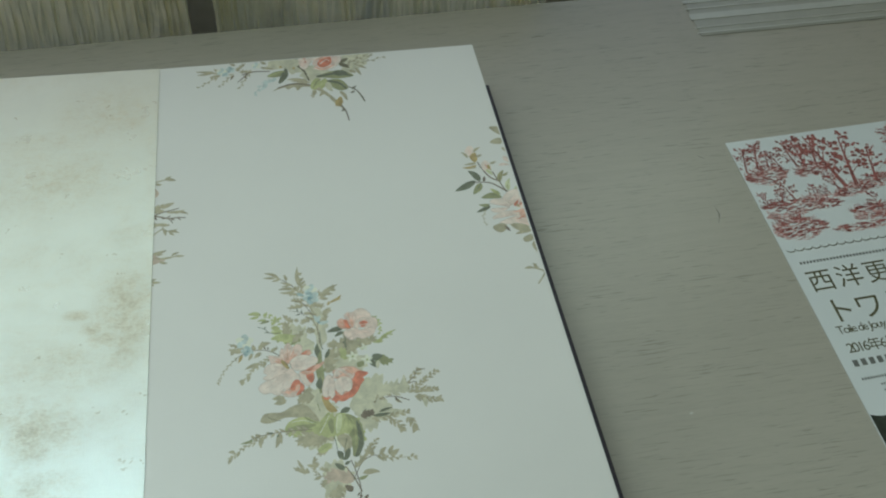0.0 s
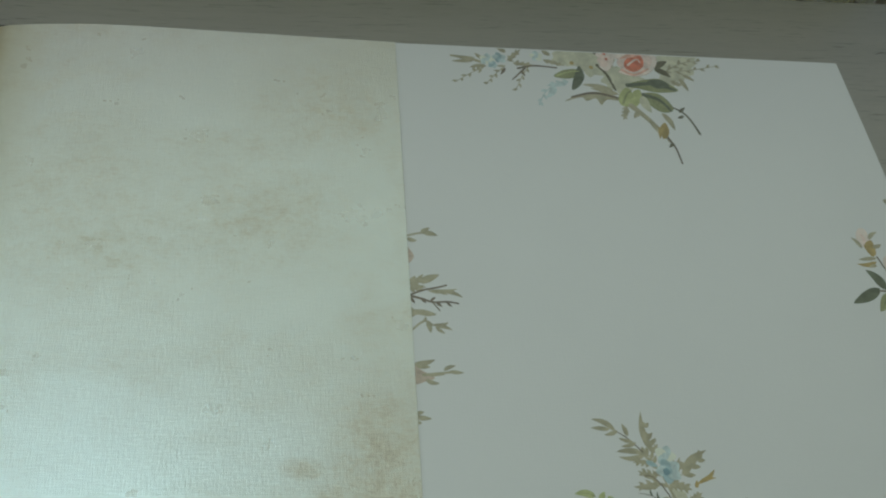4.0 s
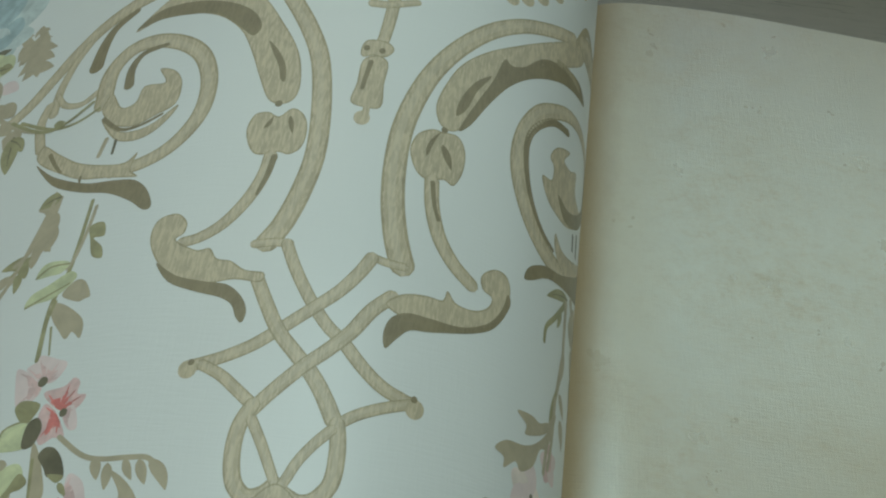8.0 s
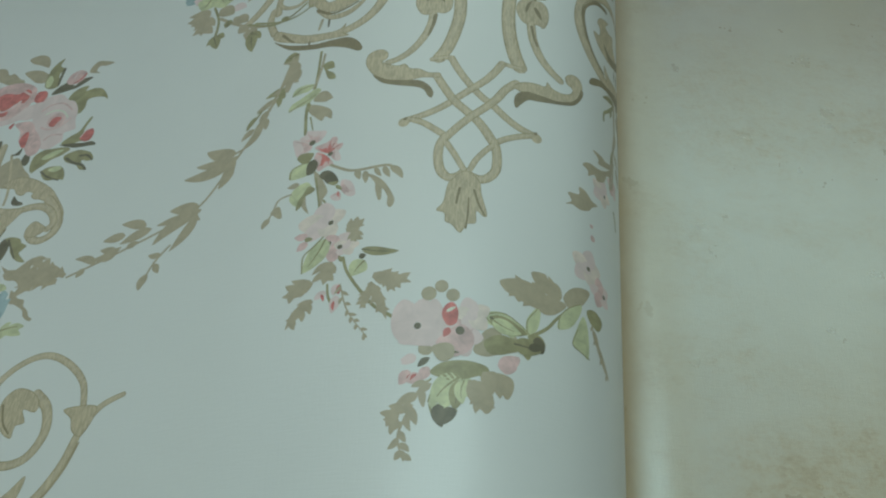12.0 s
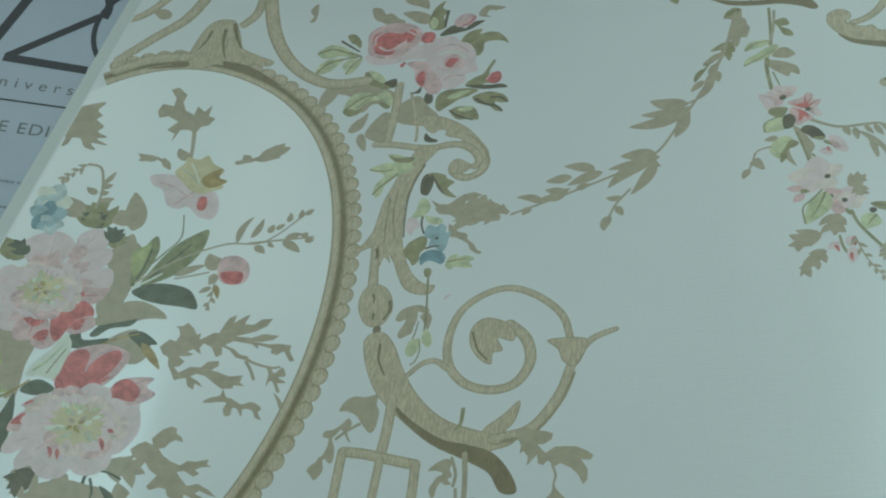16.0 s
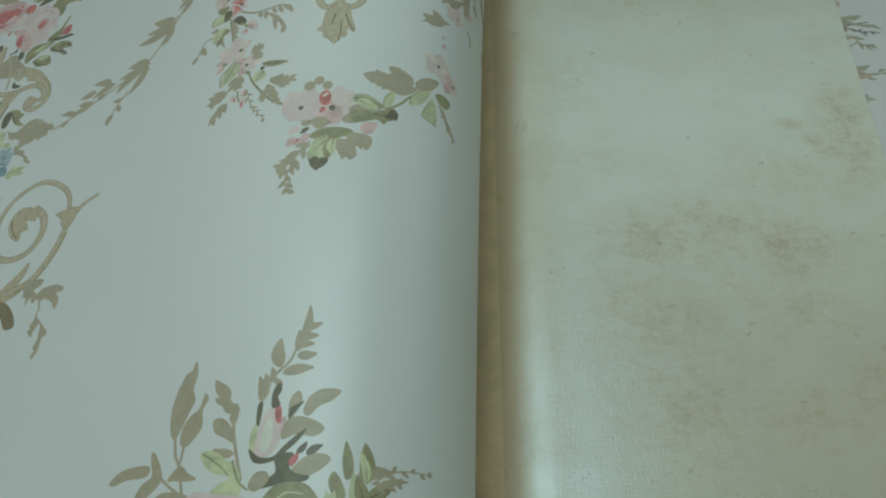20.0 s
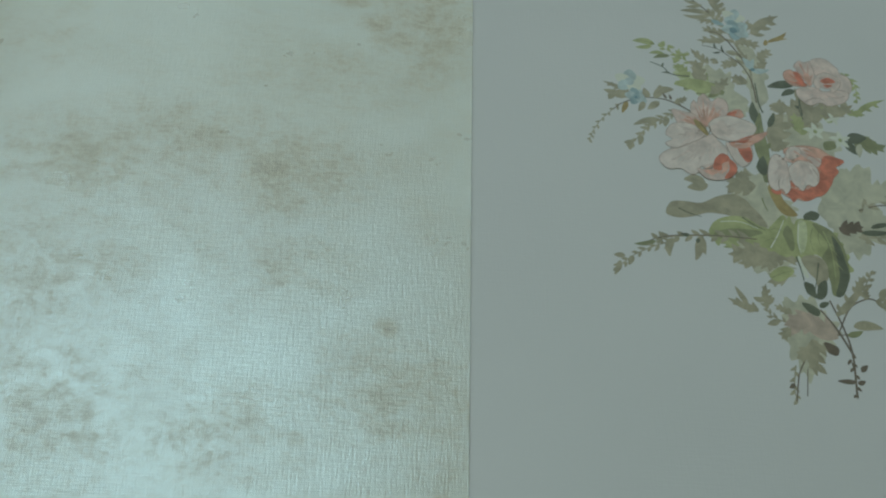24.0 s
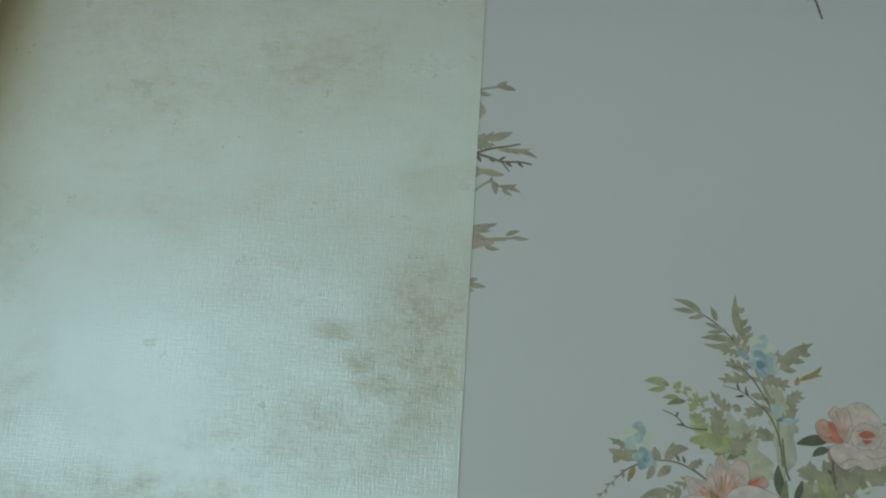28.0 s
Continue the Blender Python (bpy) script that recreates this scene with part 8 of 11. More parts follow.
blot("LT", -381.1, -366.4, -378.1, -366.6, -375.4, -367.2, -374.2, -369.7, -375.4, -370.5, -372.9, -374.1, -374.9, -374.3, -373.9, -376.0, -376.5, -375.4, -378.5, -372.8, -380.1, -370.8, -381.2, -368.7)
blot("P1", -382.7, -370.9, -380.7, -369.3, -378.2, -372.0, -376.1, -375.5, -377.1, -377.2, -379.8, -376.1, -382.1, -375.2)
stem("GO", 0.89, 0.67, -382.7, -364.7, -381.7, -368.7, -383.4, -371.7, -385.5, -375.7)
stem("LT", 0.68, 1.13, -389.5, -371.9, -393.9, -373.3, -398.1, -375.2)
blot("LT", -401.0, -370.9, -398.2, -370.2, -395.3, -371.5, -394.6, -373.0, -396.7, -373.7, -399.3, -373.0, -400.5, -372.4)
blot("LT", -405.7, -376.4, -402.6, -374.8, -399.2, -375.1, -397.2, -376.2, -396.2, -378.7, -396.5, -381.0, -397.0, -383.2, -397.5, -384.1, -398.9, -382.1, -399.1, -380.7, -400.1, -382.9, -401.2, -384.2, -402.0, -386.0, -403.1, -385.0, -403.2, -382.9, -404.9, -383.5, -405.8, -382.0, -404.6, -380.2, -405.9, -378.7)
blot("LT", -383.1, -377.3, -384.1, -379.1, -386.3, -379.3, -387.8, -380.5, -388.4, -382.2, -389.7, -383.9, -388.4, -385.0, -389.1, -386.3, -386.9, -386.7, -384.8, -386.5, -383.3, -384.6, -382.4, -382.5, -382.1, -379.8)
stem("GO", 0.87, 0.87, -382.1, -376.5, -382.3, -381.1, -382.9, -387.8, -383.2, -394.4)
stem("GO", 0.87, 0.87, -381.4, -377.1, -379.5, -381.4, -377.3, -385.1, -375.7, -387.7)
blot("GO", -381.0, -381.3, -379.3, -380.1, -378.2, -382.1, -376.3, -383.6, -377.0, -384.9, -374.6, -387.0, -373.8, -390.2, -375.5, -389.5, -377.5, -387.1, -377.3, -385.8, -379.5, -385.1, -380.1, -383.2)
blot("LT", -384.2, -387.7, -382.3, -389.2, -380.7, -391.6, -380.8, -393.8, -379.3, -395.2, -381.3, -396.3, -383.3, -397.0, -385.3, -394.2, -386.8, -392.7, -385.9, -390.2)
blot("GL", -396.7, -395.4, -396.3, -392.8, -393.0, -391.7, -389.9, -392.0, -387.1, -393.6, -387.7, -395.7, -390.0, -397.3, -392.8, -397.9, -395.4, -397.7)
blot("GL", -396.7, -403.3, -394.8, -401.7, -392.2, -400.6, -389.8, -398.6, -386.4, -398.5, -385.2, -401.2, -386.1, -403.2, -390.2, -403.8, -394.3, -404.8)
stem("GO", 0.88, 0.66, -397.3, -394.5, -394.7, -392.0, -389.5, -392.0)
stem("GO", 0.65, 0.43, -387.1, -394.0, -390.0, -397.3, -393.4, -402.7)
blot("DK", -386.9, -398.0, -385.0, -396.4, -382.2, -398.4, -380.6, -401.2, -382.0, -402.7, -383.9, -401.3, -385.1, -401.6)
blot("LT", -381.7, -398.9, -379.7, -401.7, -378.8, -404.7, -380.0, -408.0, -382.4, -408.6, -383.7, -405.2, -382.4, -402.7)
blot("GO", -384.7, -401.2, -383.4, -404.3, -384.3, -407.2, -386.3, -404.9, -386.2, -402.4)
blot("LT", -409.6, -403.4, -405.4, -402.8, -400.6, -402.6, -396.4, -405.1, -398.5, -407.5, -405.5, -406.7)
begin("ornament", "leaf_spray", "taupe leaf sprays above the lower bouquet")
stem("LT", 0.88, 0.88, -284.8, -393.3, -283.7, -399.2, -281.9, -403.2, -279.6, -412.2)
stem("LT", 0.88, 0.7, -281.4, -396.6, -281.9, -403.2)
blot("LT", -286.4, -377, -285.6, -375.2, -284.4, -372.2, -282.7, -371.5, -281.8, -368.5, -281, -369.7, -280.5, -373.9, -281.2, -377.9, -280, -382.1, -281.4, -385.9, -283.1, -390.6, -284.8, -393.9, -286.4, -392.1, -287.3, -388, -287.5, -383)
blot("LT", -282.9, -395.4, -282.8, -390.6, -280.6, -387, -278.2, -385.3, -277, -380.5, -275.6, -382.6, -276.9, -386, -276.4, -391.4, -278.5, -395, -280.9, -397.2)
blot("LT", -305.4, -403.3, -303.3, -400.8, -299.3, -399.6, -292.9, -400.2, -291.6, -401.9, -292.9, -403.9, -299.3, -403.4, -303.3, -404.3)
blot("LT", -292, -396.4, -290.5, -397.2, -288.2, -401.5, -287, -405.4, -288.2, -408, -292.2, -411.2, -294.8, -412.2, -295.3, -409.7, -293.7, -406.2, -290.6, -404, -291.6, -399.9)
stem("LT", 0.85, 0.85, -287.4, -405.3, -284.4, -408.5, -280.5, -411.6, -276, -413.7)
blot("LT", -285.1, -406.9, -283.5, -404, -281.1, -402.9, -278.8, -405.4, -275.8, -407.8, -278.9, -408.1, -282.8, -407.2)
blot("LT", -288.6, -411.6, -285.9, -410.1, -281.3, -411, -277.5, -412.8, -281.4, -413.7, -286, -413.2)
blot("LT", -284.9, -414.8, -282.2, -413.8, -279.1, -414.8, -281.4, -416)
stem("LT", 0.73, 1.09, -273.7, -377.1, -270.2, -382, -267.3, -387.4, -266.1, -395.2, -264.4, -402.3, -262.4, -409.6)
leaf("LT", 4, -268.6, -383.4, -274.1, -376.7)
leaf("LT", 3.16, -268.3, -384.2, -273.5, -382.8)
leaf("LT", 3.63, -266.2, -388.2, -271, -385.3)
leaf("LT", 2.9, -266.3, -388.1, -266.3, -392.5)
leaf("LT", 2.54, -265.9, -389.4, -266.4, -385.5)
blot("LT", -273, -390.2, -270.2, -389.8, -267.4, -392.5, -265.9, -395.7, -265.4, -398.5, -268.9, -396.2, -272, -394.2)
leaf("LT", 3.15, -265.3, -401.6, -271.9, -399.3)
stem("LT", 1.09, 0.54, -257.9, -380.5, -255, -376.6, -251.2, -372.4, -248.8, -364.2, -247, -354.8)
leaf("LT", 4.56, -254.1, -374.9, -254.8, -364.9)
leaf("LT", 3.11, -248.3, -366.7, -246.8, -353.5)
leaf("LT", 2.73, -248, -362.5, -242.4, -360)
leaf("LT", 2.72, -248.5, -365.4, -243.2, -364.3)
leaf("LT", 3.38, -249.5, -370.8, -243.4, -370.5)
leaf("LT", 3.11, -249.4, -369.6, -249.5, -362.2)
leaf("LT", 2.63, -249.3, -367.9, -244.4, -367.2)
leaf("LT", 3.76, -253.4, -376.8, -243.9, -375.2)
leaf("LT", 2.18, -256.2, -379.8, -256.8, -374.5)
leaf("LT", 2.26, -255.3, -378.6, -252.7, -380.7)
leaf("LT", 2.73, -258.1, -382.6, -258.5, -376.6)
blot("LT", -260.4, -377.3, -257.9, -380.5, -256.7, -382.5, -258.3, -385.5, -259.9, -384.5)
begin("ornament", "rose_bud", "pale rose bud with a red stripe")
blot("GL", -261.1, -398.9, -260.5, -394.1, -259.1, -393.1, -258.5, -401.5, -259.5, -403.4)
blot("P1", -259.3, -401.5, -258.4, -393.1, -256.9, -389.3, -254.3, -388, -252.1, -393, -252.2, -398.7, -254.5, -402.6, -257, -403.3)
blot("CR", -257.7, -400.6, -256.8, -393.1, -255, -391.2, -254.4, -397.8, -256, -401.9)
blot("R", -254.3, -388.3, -252.8, -387.7, -252.2, -391.1, -252.7, -393.2, -254, -391.9)
blot("P2", -252.3, -392.1, -250.9, -391.1, -251.2, -394.9, -252.3, -396.2)
blot("DK", -259.7, -386.8, -258.3, -385.9, -258.3, -390.3, -258.8, -393.7, -259.7, -392.1)
blot("DK", -255.6, -382.5, -253.7, -379.9, -253, -382.5, -253.9, -384.5, -253.1, -387.3, -255.5, -388)
blot("LT", -251.7, -398.1, -251.2, -393, -247.7, -391, -242, -392.5, -239.4, -395, -242.4, -397.4, -247.4, -396.7)
blot("DK", -261, -400.4, -257.8, -403.1, -253.7, -403.3, -251, -400.4, -247, -396.5, -244.6, -395.1, -246.5, -398.4, -250.2, -402.2, -252, -404.1, -256.3, -405.3, -259.5, -404.4)
blot("LT", -250.4, -386.7, -249.3, -383.9, -247.5, -383, -246.6, -386.5, -248.9, -391.2, -250.3, -391.8)
blot("DK", -250, -388.6, -248.3, -387.4, -246, -386.3, -248.1, -389.3, -250, -391.8)
blot("LT", -246.1, -389.6, -244.6, -385, -240.9, -382.3, -235.1, -382.6, -237.6, -385.9, -241.5, -387.9, -244.2, -391)
begin("ornament", "rose_bud", "closed bud in dark leaves")
blot("LT", -248.1, -407.7, -244.7, -403.8, -240.3, -402.4, -236.7, -403.9, -238.8, -406.8, -243.6, -409.8, -246.9, -409.5)
blot("DK", -253.2, -403.6, -250.4, -402.3, -247.6, -402.6, -248.6, -406.3, -246.8, -408.4, -242.6, -409.5, -244.5, -411.1, -249.5, -411.2, -252.8, -412.1, -257.1, -412.6, -254.2, -409.6, -252.4, -407.7)
blot("R", -248.9, -404.7, -246.6, -402.4, -246.3, -404.4, -248, -406.5)
leaf("DK", 2.11, -246.9, -402.5, -244.1, -399)
leaf("DK", 2.54, -244, -403, -239.4, -399.9)
blot("LT", -260, -411.8, -258.2, -407.9, -254.9, -407.8, -254.3, -410.6, -257.6, -413.5)
blot("GL", -275.5, -400, -270.7, -400.3, -266.9, -404.1, -265.5, -407.9, -269.4, -407.3, -273.3, -404.8)
blot("GL", -271.2, -413, -268, -409.9, -264, -409.6, -261.6, -411.7, -263.6, -416, -268.3, -416.5)
blot("GL", -267, -403.7, -264.5, -405, -262.4, -408.9, -264.1, -411.2, -266, -408.9)
stem("GO", 0.68, 0.51, -265.4, -403.7, -263.2, -409.6, -260.1, -412.8)
stem("GO", 0.54, 0.36, -274.7, -400.5, -270, -404, -266, -408.1)
blot("GO", -255.6, -418, -252.8, -412.3, -247, -411, -242.2, -412.5, -239.4, -418.3, -248, -421.1)
stem("GL", 0.65, 0.33, -252.4, -417.5, -249, -414.2, -244.1, -414.6)
blot("GO", -232.6, -398.7, -231.6, -399.6, -229.9, -403.9, -229.8, -408.7, -232, -409.8, -233.2, -404.4)
blot("GO", -237, -411, -235.5, -407.8, -233, -410.6, -231.6, -415, -234.6, -416.2)
blot("LT", -229.6, -410.1, -224.5, -405.3, -216.9, -406.5, -225.2, -409.9)
begin("ornament", "rose", "pale pink rose at the foot of the page")
blot("P1", -281.4, -416, -275.9, -411.9, -269.7, -413.1, -262, -414.9, -258.7, -417.7, -259.2, -424.5, -268.9, -428.7, -279.5, -426.7, -283.1, -421.2)
blot("P2", -276.1, -418.2, -269.8, -414.8, -266.9, -420.1, -271.8, -425.3, -276.3, -423.4)
blot("P1", -266.8, -416.7, -260.2, -415.1, -259, -421.1, -264.2, -425.3)
begin("ornament", "leaf_spray", "green leaves by the spine at the foot")
leaf("GO", 5.18, -225.5, -410.9, -226.5, -398.6)
leaf("GL", 3.05, -225.5, -410.9, -227.9, -401.3)
leaf("GL", 6.1, -227.5, -419.1, -229.8, -408.1)
leaf("GO", 4.57, -225.5, -417.2, -228.6, -408.8)
leaf("GO", 4.57, -225.1, -415.6, -216.8, -410.3)
spray("LT", 6, 3.81, -223.9, -410.7, -216.1, -405.9, -203.9, -404.3)
lobe("LT", 4.72, -221.9, -412, -211.7, -408.3)
leaf("GO", 4.92, -228.7, -420.6, -219.6, -418.7)
lobe("GL", 6.05, -231.1, -420.9, -237.8, -413.3)
leaf("DK", 5.6, -223.5, -427.8, -213.2, -417)
leaf("DK", 3.77, -227.6, -428.2, -226.7, -422)
blot("P1", -239.2, -425.9, -233.7, -422.6, -227.9, -423.7, -225.5, -429.5, -232.5, -433, -237.1, -433.2)
leaf("P1", 5.8, -223.2, -432.2, -213.7, -428.5)
begin("ornament", "leaf_mass", "dark and pale green leaves round the roses")
blot("LT", -436.8, -108.0, -432.9, -108.7, -430.4, -112.7, -428.0, -112.4, -424.2, -116.6, -422.2, -117.7, -421.8, -120.5, -428.0, -119.3, -431.6, -117.3, -434.9, -114.6)
blot("LT", -423.2, -113.4, -419.5, -112.8, -414.6, -114.6, -410.0, -119.1, -411.5, -122.1, -415.7, -121.1, -419.4, -117.6)
blot("LT", -423.3, -105.0, -418.3, -104.0, -413.7, -107.2, -412.5, -113.0, -416.5, -110.7, -421.0, -108.3)
blot("LT", -391.6, -120.1, -389.2, -117.5, -385.2, -118.9, -381.6, -121.0, -385.0, -121.6, -387.6, -120.7, -388.7, -123.0, -386.8, -124.9, -389.9, -123.9, -391.8, -122.7)
blot("LT", -461.2, -103.0, -464.1, -107.4, -462.0, -110.9, -463.3, -114.5, -460.6, -113.0)
blot("GO", -411.5, -121.4, -410.9, -115.5, -409.0, -111.9, -406.0, -109.9, -406.9, -113.8, -404.4, -116.5, -405.9, -119.5, -404.3, -125.9, -407.7, -127.0, -410.7, -125.0)
blot("GL", -411.1, -121.5, -410.1, -118.4, -407.9, -121.6, -408.4, -125.5, -410.2, -125.1)
stem("DK", 1.43, 0.95, -404.4, -116.5, -404.7, -121.8, -404.7, -125.8)
blot("DK", -406.4, -130.6, -404.1, -127.2, -400.3, -125.6, -396.5, -128.6, -394.6, -125.9, -389.3, -126.1, -392.1, -128.5, -395.5, -130.2, -398.9, -130.5, -402.4, -130.9)
blot("GO", -397.5, -136.1, -396.1, -132.6, -393.2, -130.8, -389.7, -131.1, -390.4, -133.5, -386.6, -133.4, -383.0, -135.1, -380.2, -139.1, -379.2, -141.9, -381.4, -140.0, -385.3, -138.8, -388.2, -139.2, -388.3, -143.0, -389.7, -145.7, -391.9, -145.1, -392.8, -140.5, -394.8, -137.4)
blot("GL", -456.3, -133.6, -454.0, -130.3, -450.5, -128.4, -445.4, -130.3, -441.5, -133.4, -438.3, -135.8, -442.0, -136.6, -445.9, -135.5, -450.5, -136.5, -453.4, -136.4)
blot("GL", -455.3, -144.9, -454.2, -140.3, -450.9, -137.1, -446.7, -136.8, -443.8, -137.1, -446.1, -140.1, -448.8, -143.8, -452.3, -145.6)
blot("GL", -442.8, -145.7, -442.2, -141.2, -440.2, -138.8, -436.6, -138.0, -437.7, -142.4, -440.0, -146.0)
blot("GL", -444.5, -140.9, -442.2, -137.9, -438.6, -137.1, -440.9, -140.0, -443.2, -143.7)
stem("GO", 0.98, 0.73, -455.9, -133.6, -450.0, -131.2, -443.4, -133.8, -437.3, -136.6)
stem("GO", 0.97, 0.73, -454.8, -144.9, -450.9, -139.8, -445.1, -137.6, -437.3, -136.6)
stem("GO", 0.72, 0.48, -442.2, -146.4, -440.2, -141.4, -437.1, -137.3)
stem("DK", 1.22, 0.73, -446.9, -126.7, -443.1, -129.9, -438.6, -133.7)
blot("GO", -445.0, -123.5, -441.7, -123.2, -438.6, -127.7, -438.5, -131.8, -440.7, -129.5, -442.9, -127.9)
blot("GO", -433.8, -150.0, -433.9, -146.1, -430.9, -147.8, -427.5, -152.1, -423.1, -154.6, -421.9, -156.7, -425.1, -156.8, -428.9, -155.0, -431.9, -153.4)
blot("GL", -432.6, -145.7, -429.2, -146.8, -426.0, -150.4, -424.6, -153.8, -427.5, -152.7, -430.6, -149.8)
blot("DK", -425.5, -153.6, -423.5, -152.1, -420.8, -151.9, -420.4, -155.1, -421.5, -156.8, -423.5, -155.2)
blot("GL", -439.8, -166.7, -438.9, -161.2, -436.2, -157.8, -431.7, -157.8, -428.3, -159.5, -425.7, -158.6, -424.5, -157.5, -421.9, -160.4, -420.5, -163.6, -421.4, -167.1, -423.4, -165.6, -424.7, -162.4, -426.9, -162.7, -430.5, -162.8, -432.8, -165.0, -435.5, -168.3)
blot("GO", -440.2, -167.2, -437.6, -166.3, -434.7, -167.2, -432.6, -166.2, -433.5, -169.2, -437.4, -170.2)
blot("GO", -426.2, -164.6, -424.4, -164.3, -421.5, -166.5, -421.8, -167.7, -423.6, -167.4)
stem("GO", 0.93, 0.70, -439.4, -166.7, -435.9, -162.8, -432.2, -160.2, -427.4, -159.6)
stem("GO", 0.69, 0.46, -434.5, -166.0, -431.8, -162.7, -429.0, -160.6)
blot("DK", -414.3, -161.0, -412.2, -160.2, -410.3, -158.1, -410.4, -161.2, -412.1, -161.5)
blot("DK", -408.6, -165.1, -407.7, -161.7, -405.3, -164.0, -405.3, -167.5, -407.0, -167.8)
blot("GO", -403.8, -169.6, -403.5, -164.3, -400.4, -162.0, -397.0, -162.1, -391.5, -162.8, -388.4, -164.7, -391.5, -166.9, -395.2, -167.9, -397.5, -169.7, -400.2, -171.5, -402.2, -172.8)
blot("GL", -399.9, -166.2, -396.8, -164.0, -392.7, -163.7, -391.3, -164.6, -394.1, -166.3, -397.7, -167.3)
blot("GO", -397.9, -173.7, -396.0, -171.8, -392.3, -172.0, -389.3, -173.2, -387.4, -176.6, -387.1, -180.0, -390.0, -178.8, -392.8, -178.8, -395.4, -177.7)
blot("GL", -395.1, -173.1, -391.9, -172.1, -389.2, -173.8, -392.0, -174.9)
stem("DK", 0.86, 0.64, -398.0, -173.1, -394.3, -176.7, -389.1, -179.6)
blot("GO", -393.4, -160.0, -390.3, -157.7, -387.1, -156.1, -385.4, -152.4, -384.0, -149.7, -383.1, -150.6, -384.8, -155.0, -384.8, -159.1, -383.4, -161.9, -386.2, -161.7, -389.4, -162.7, -392.0, -162.1)
blot("DK", -393.8, -161.1, -388.7, -161.7, -383.7, -163.0, -380.0, -163.4, -377.8, -165.7, -381.5, -165.3, -386.4, -164.6, -390.2, -163.1)
blot("GO", -390.2, -167.8, -387.9, -166.6, -384.2, -166.4, -381.3, -167.7, -378.7, -169.5, -376.9, -172.9, -379.2, -173.4, -381.7, -172.2, -380.7, -175.3, -378.5, -177.6, -381.3, -176.9, -383.6, -174.0, -387.0, -172.1, -389.1, -170.4)
stem("DK", 1.27, 0.84, -388.8, -169.3, -384.9, -172.6, -381.1, -174.6, -378.9, -177.5)
stem("DK", 1.05, 0.63, -383.1, -169.6, -379.9, -170.4, -377.3, -173.4)
begin("ornament", "rose", "red and pink roses on the frame scroll")
blot("P2", -435.4, -130.2, -435.9, -124.1, -433.1, -120.5, -428.1, -118.9, -422.9, -119.2, -418.0, -121.3, -414.3, -124.8, -412.9, -129.1, -410.4, -127.0, -407.9, -129.6, -407.8, -134.2, -411.0, -133.4, -414.3, -132.7, -415.6, -137.0, -419.3, -139.5, -425.1, -140.4, -430.9, -138.8, -434.6, -135.6)
blot("R", -432.8, -131.9, -434.0, -127.1, -432.6, -123.9, -427.4, -124.2, -422.0, -125.8, -418.6, -123.9, -415.9, -127.1, -418.0, -131.9, -420.4, -130.8, -423.8, -133.4, -424.2, -137.3, -428.3, -137.3, -431.8, -135.4)
blot("R", -413.6, -130.9, -412.7, -127.2, -409.0, -128.0, -408.2, -130.8, -409.6, -134.4, -412.4, -133.1)
stem("P2", 1.21, 0.97, -432.5, -130.7, -432.3, -126.0, -427.9, -123.4, -421.3, -124.0, -416.3, -127.7)
stem("P1", 0.96, 0.72, -430.4, -132.3, -426.8, -134.9, -423.3, -133.5, -419.6, -130.3)
blot("P1", -435.6, -138.1, -434.5, -136.3, -429.4, -139.0, -423.8, -140.0, -419.5, -138.2, -416.3, -134.9, -413.7, -134.2, -410.1, -133.6, -408.2, -134.7, -407.2, -139.4, -409.2, -141.6, -412.6, -142.7, -417.2, -141.8, -421.6, -142.9, -427.9, -143.1, -432.7, -141.8)
blot("P1", -408.7, -134.6, -406.7, -131.8, -401.4, -131.8, -397.1, -136.2, -393.8, -138.3, -391.2, -143.4, -390.7, -149.1, -389.4, -153.7, -391.5, -154.4, -393.9, -155.0, -393.6, -158.7, -395.9, -160.6, -398.3, -161.8, -402.3, -160.4, -405.4, -155.5, -408.7, -149.2, -410.7, -143.8, -409.9, -139.5)
stem("P2", 0.92, 0.69, -407.7, -139.3, -404.0, -137.0, -398.6, -137.7, -393.8, -142.7)
stem("P2", 0.91, 0.68, -405.3, -148.7, -401.6, -150.8, -396.9, -150.6, -393.0, -147.3)
stem("P2", 0.89, 0.67, -401.9, -156.2, -399.1, -154.4, -394.7, -155.4)
stem("CR", 0.92, 0.69, -405.2, -141.8, -401.8, -140.7, -397.7, -142.3, -394.8, -146.2)
blot("P2", -403.4, -146.6, -402.0, -143.2, -398.6, -142.8, -395.7, -146.0, -396.2, -149.6, -398.7, -150.2, -401.3, -149.6)
blot("R", -402.3, -148.1, -401.0, -144.7, -397.4, -145.6, -398.8, -148.3, -400.0, -149.9)
blot("P2", -417.9, -143.6, -412.5, -143.4, -409.6, -145.3, -407.4, -149.5, -404.8, -153.1, -402.5, -158.5, -403.3, -162.6, -406.7, -163.1, -409.3, -158.9, -410.9, -156.8, -413.4, -153.9, -414.1, -148.8)
blot("R", -413.1, -153.3, -411.7, -149.8, -409.9, -150.2, -409.4, -154.6, -409.8, -158.2, -411.8, -156.6)
blot("R", -420.5, -144.4, -418.9, -142.8, -418.3, -143.5, -419.4, -145.9)
blot("P2", -401.3, -124.7, -399.9, -121.1, -396.4, -120.0, -393.1, -122.3, -393.3, -125.6, -395.7, -127.5, -399.3, -127.2)
stem("R", 0.94, 0.70, -393.1, -123.0, -395.0, -125.7, -397.5, -127.0)
stem("P1", 0.71, 0.71, -396.8, -120.6, -398.2, -124.2)
blot("R", -386.0, -160.0, -384.6, -157.4, -381.8, -156.4, -380.4, -158.6, -380.9, -162.0, -383.3, -162.5)
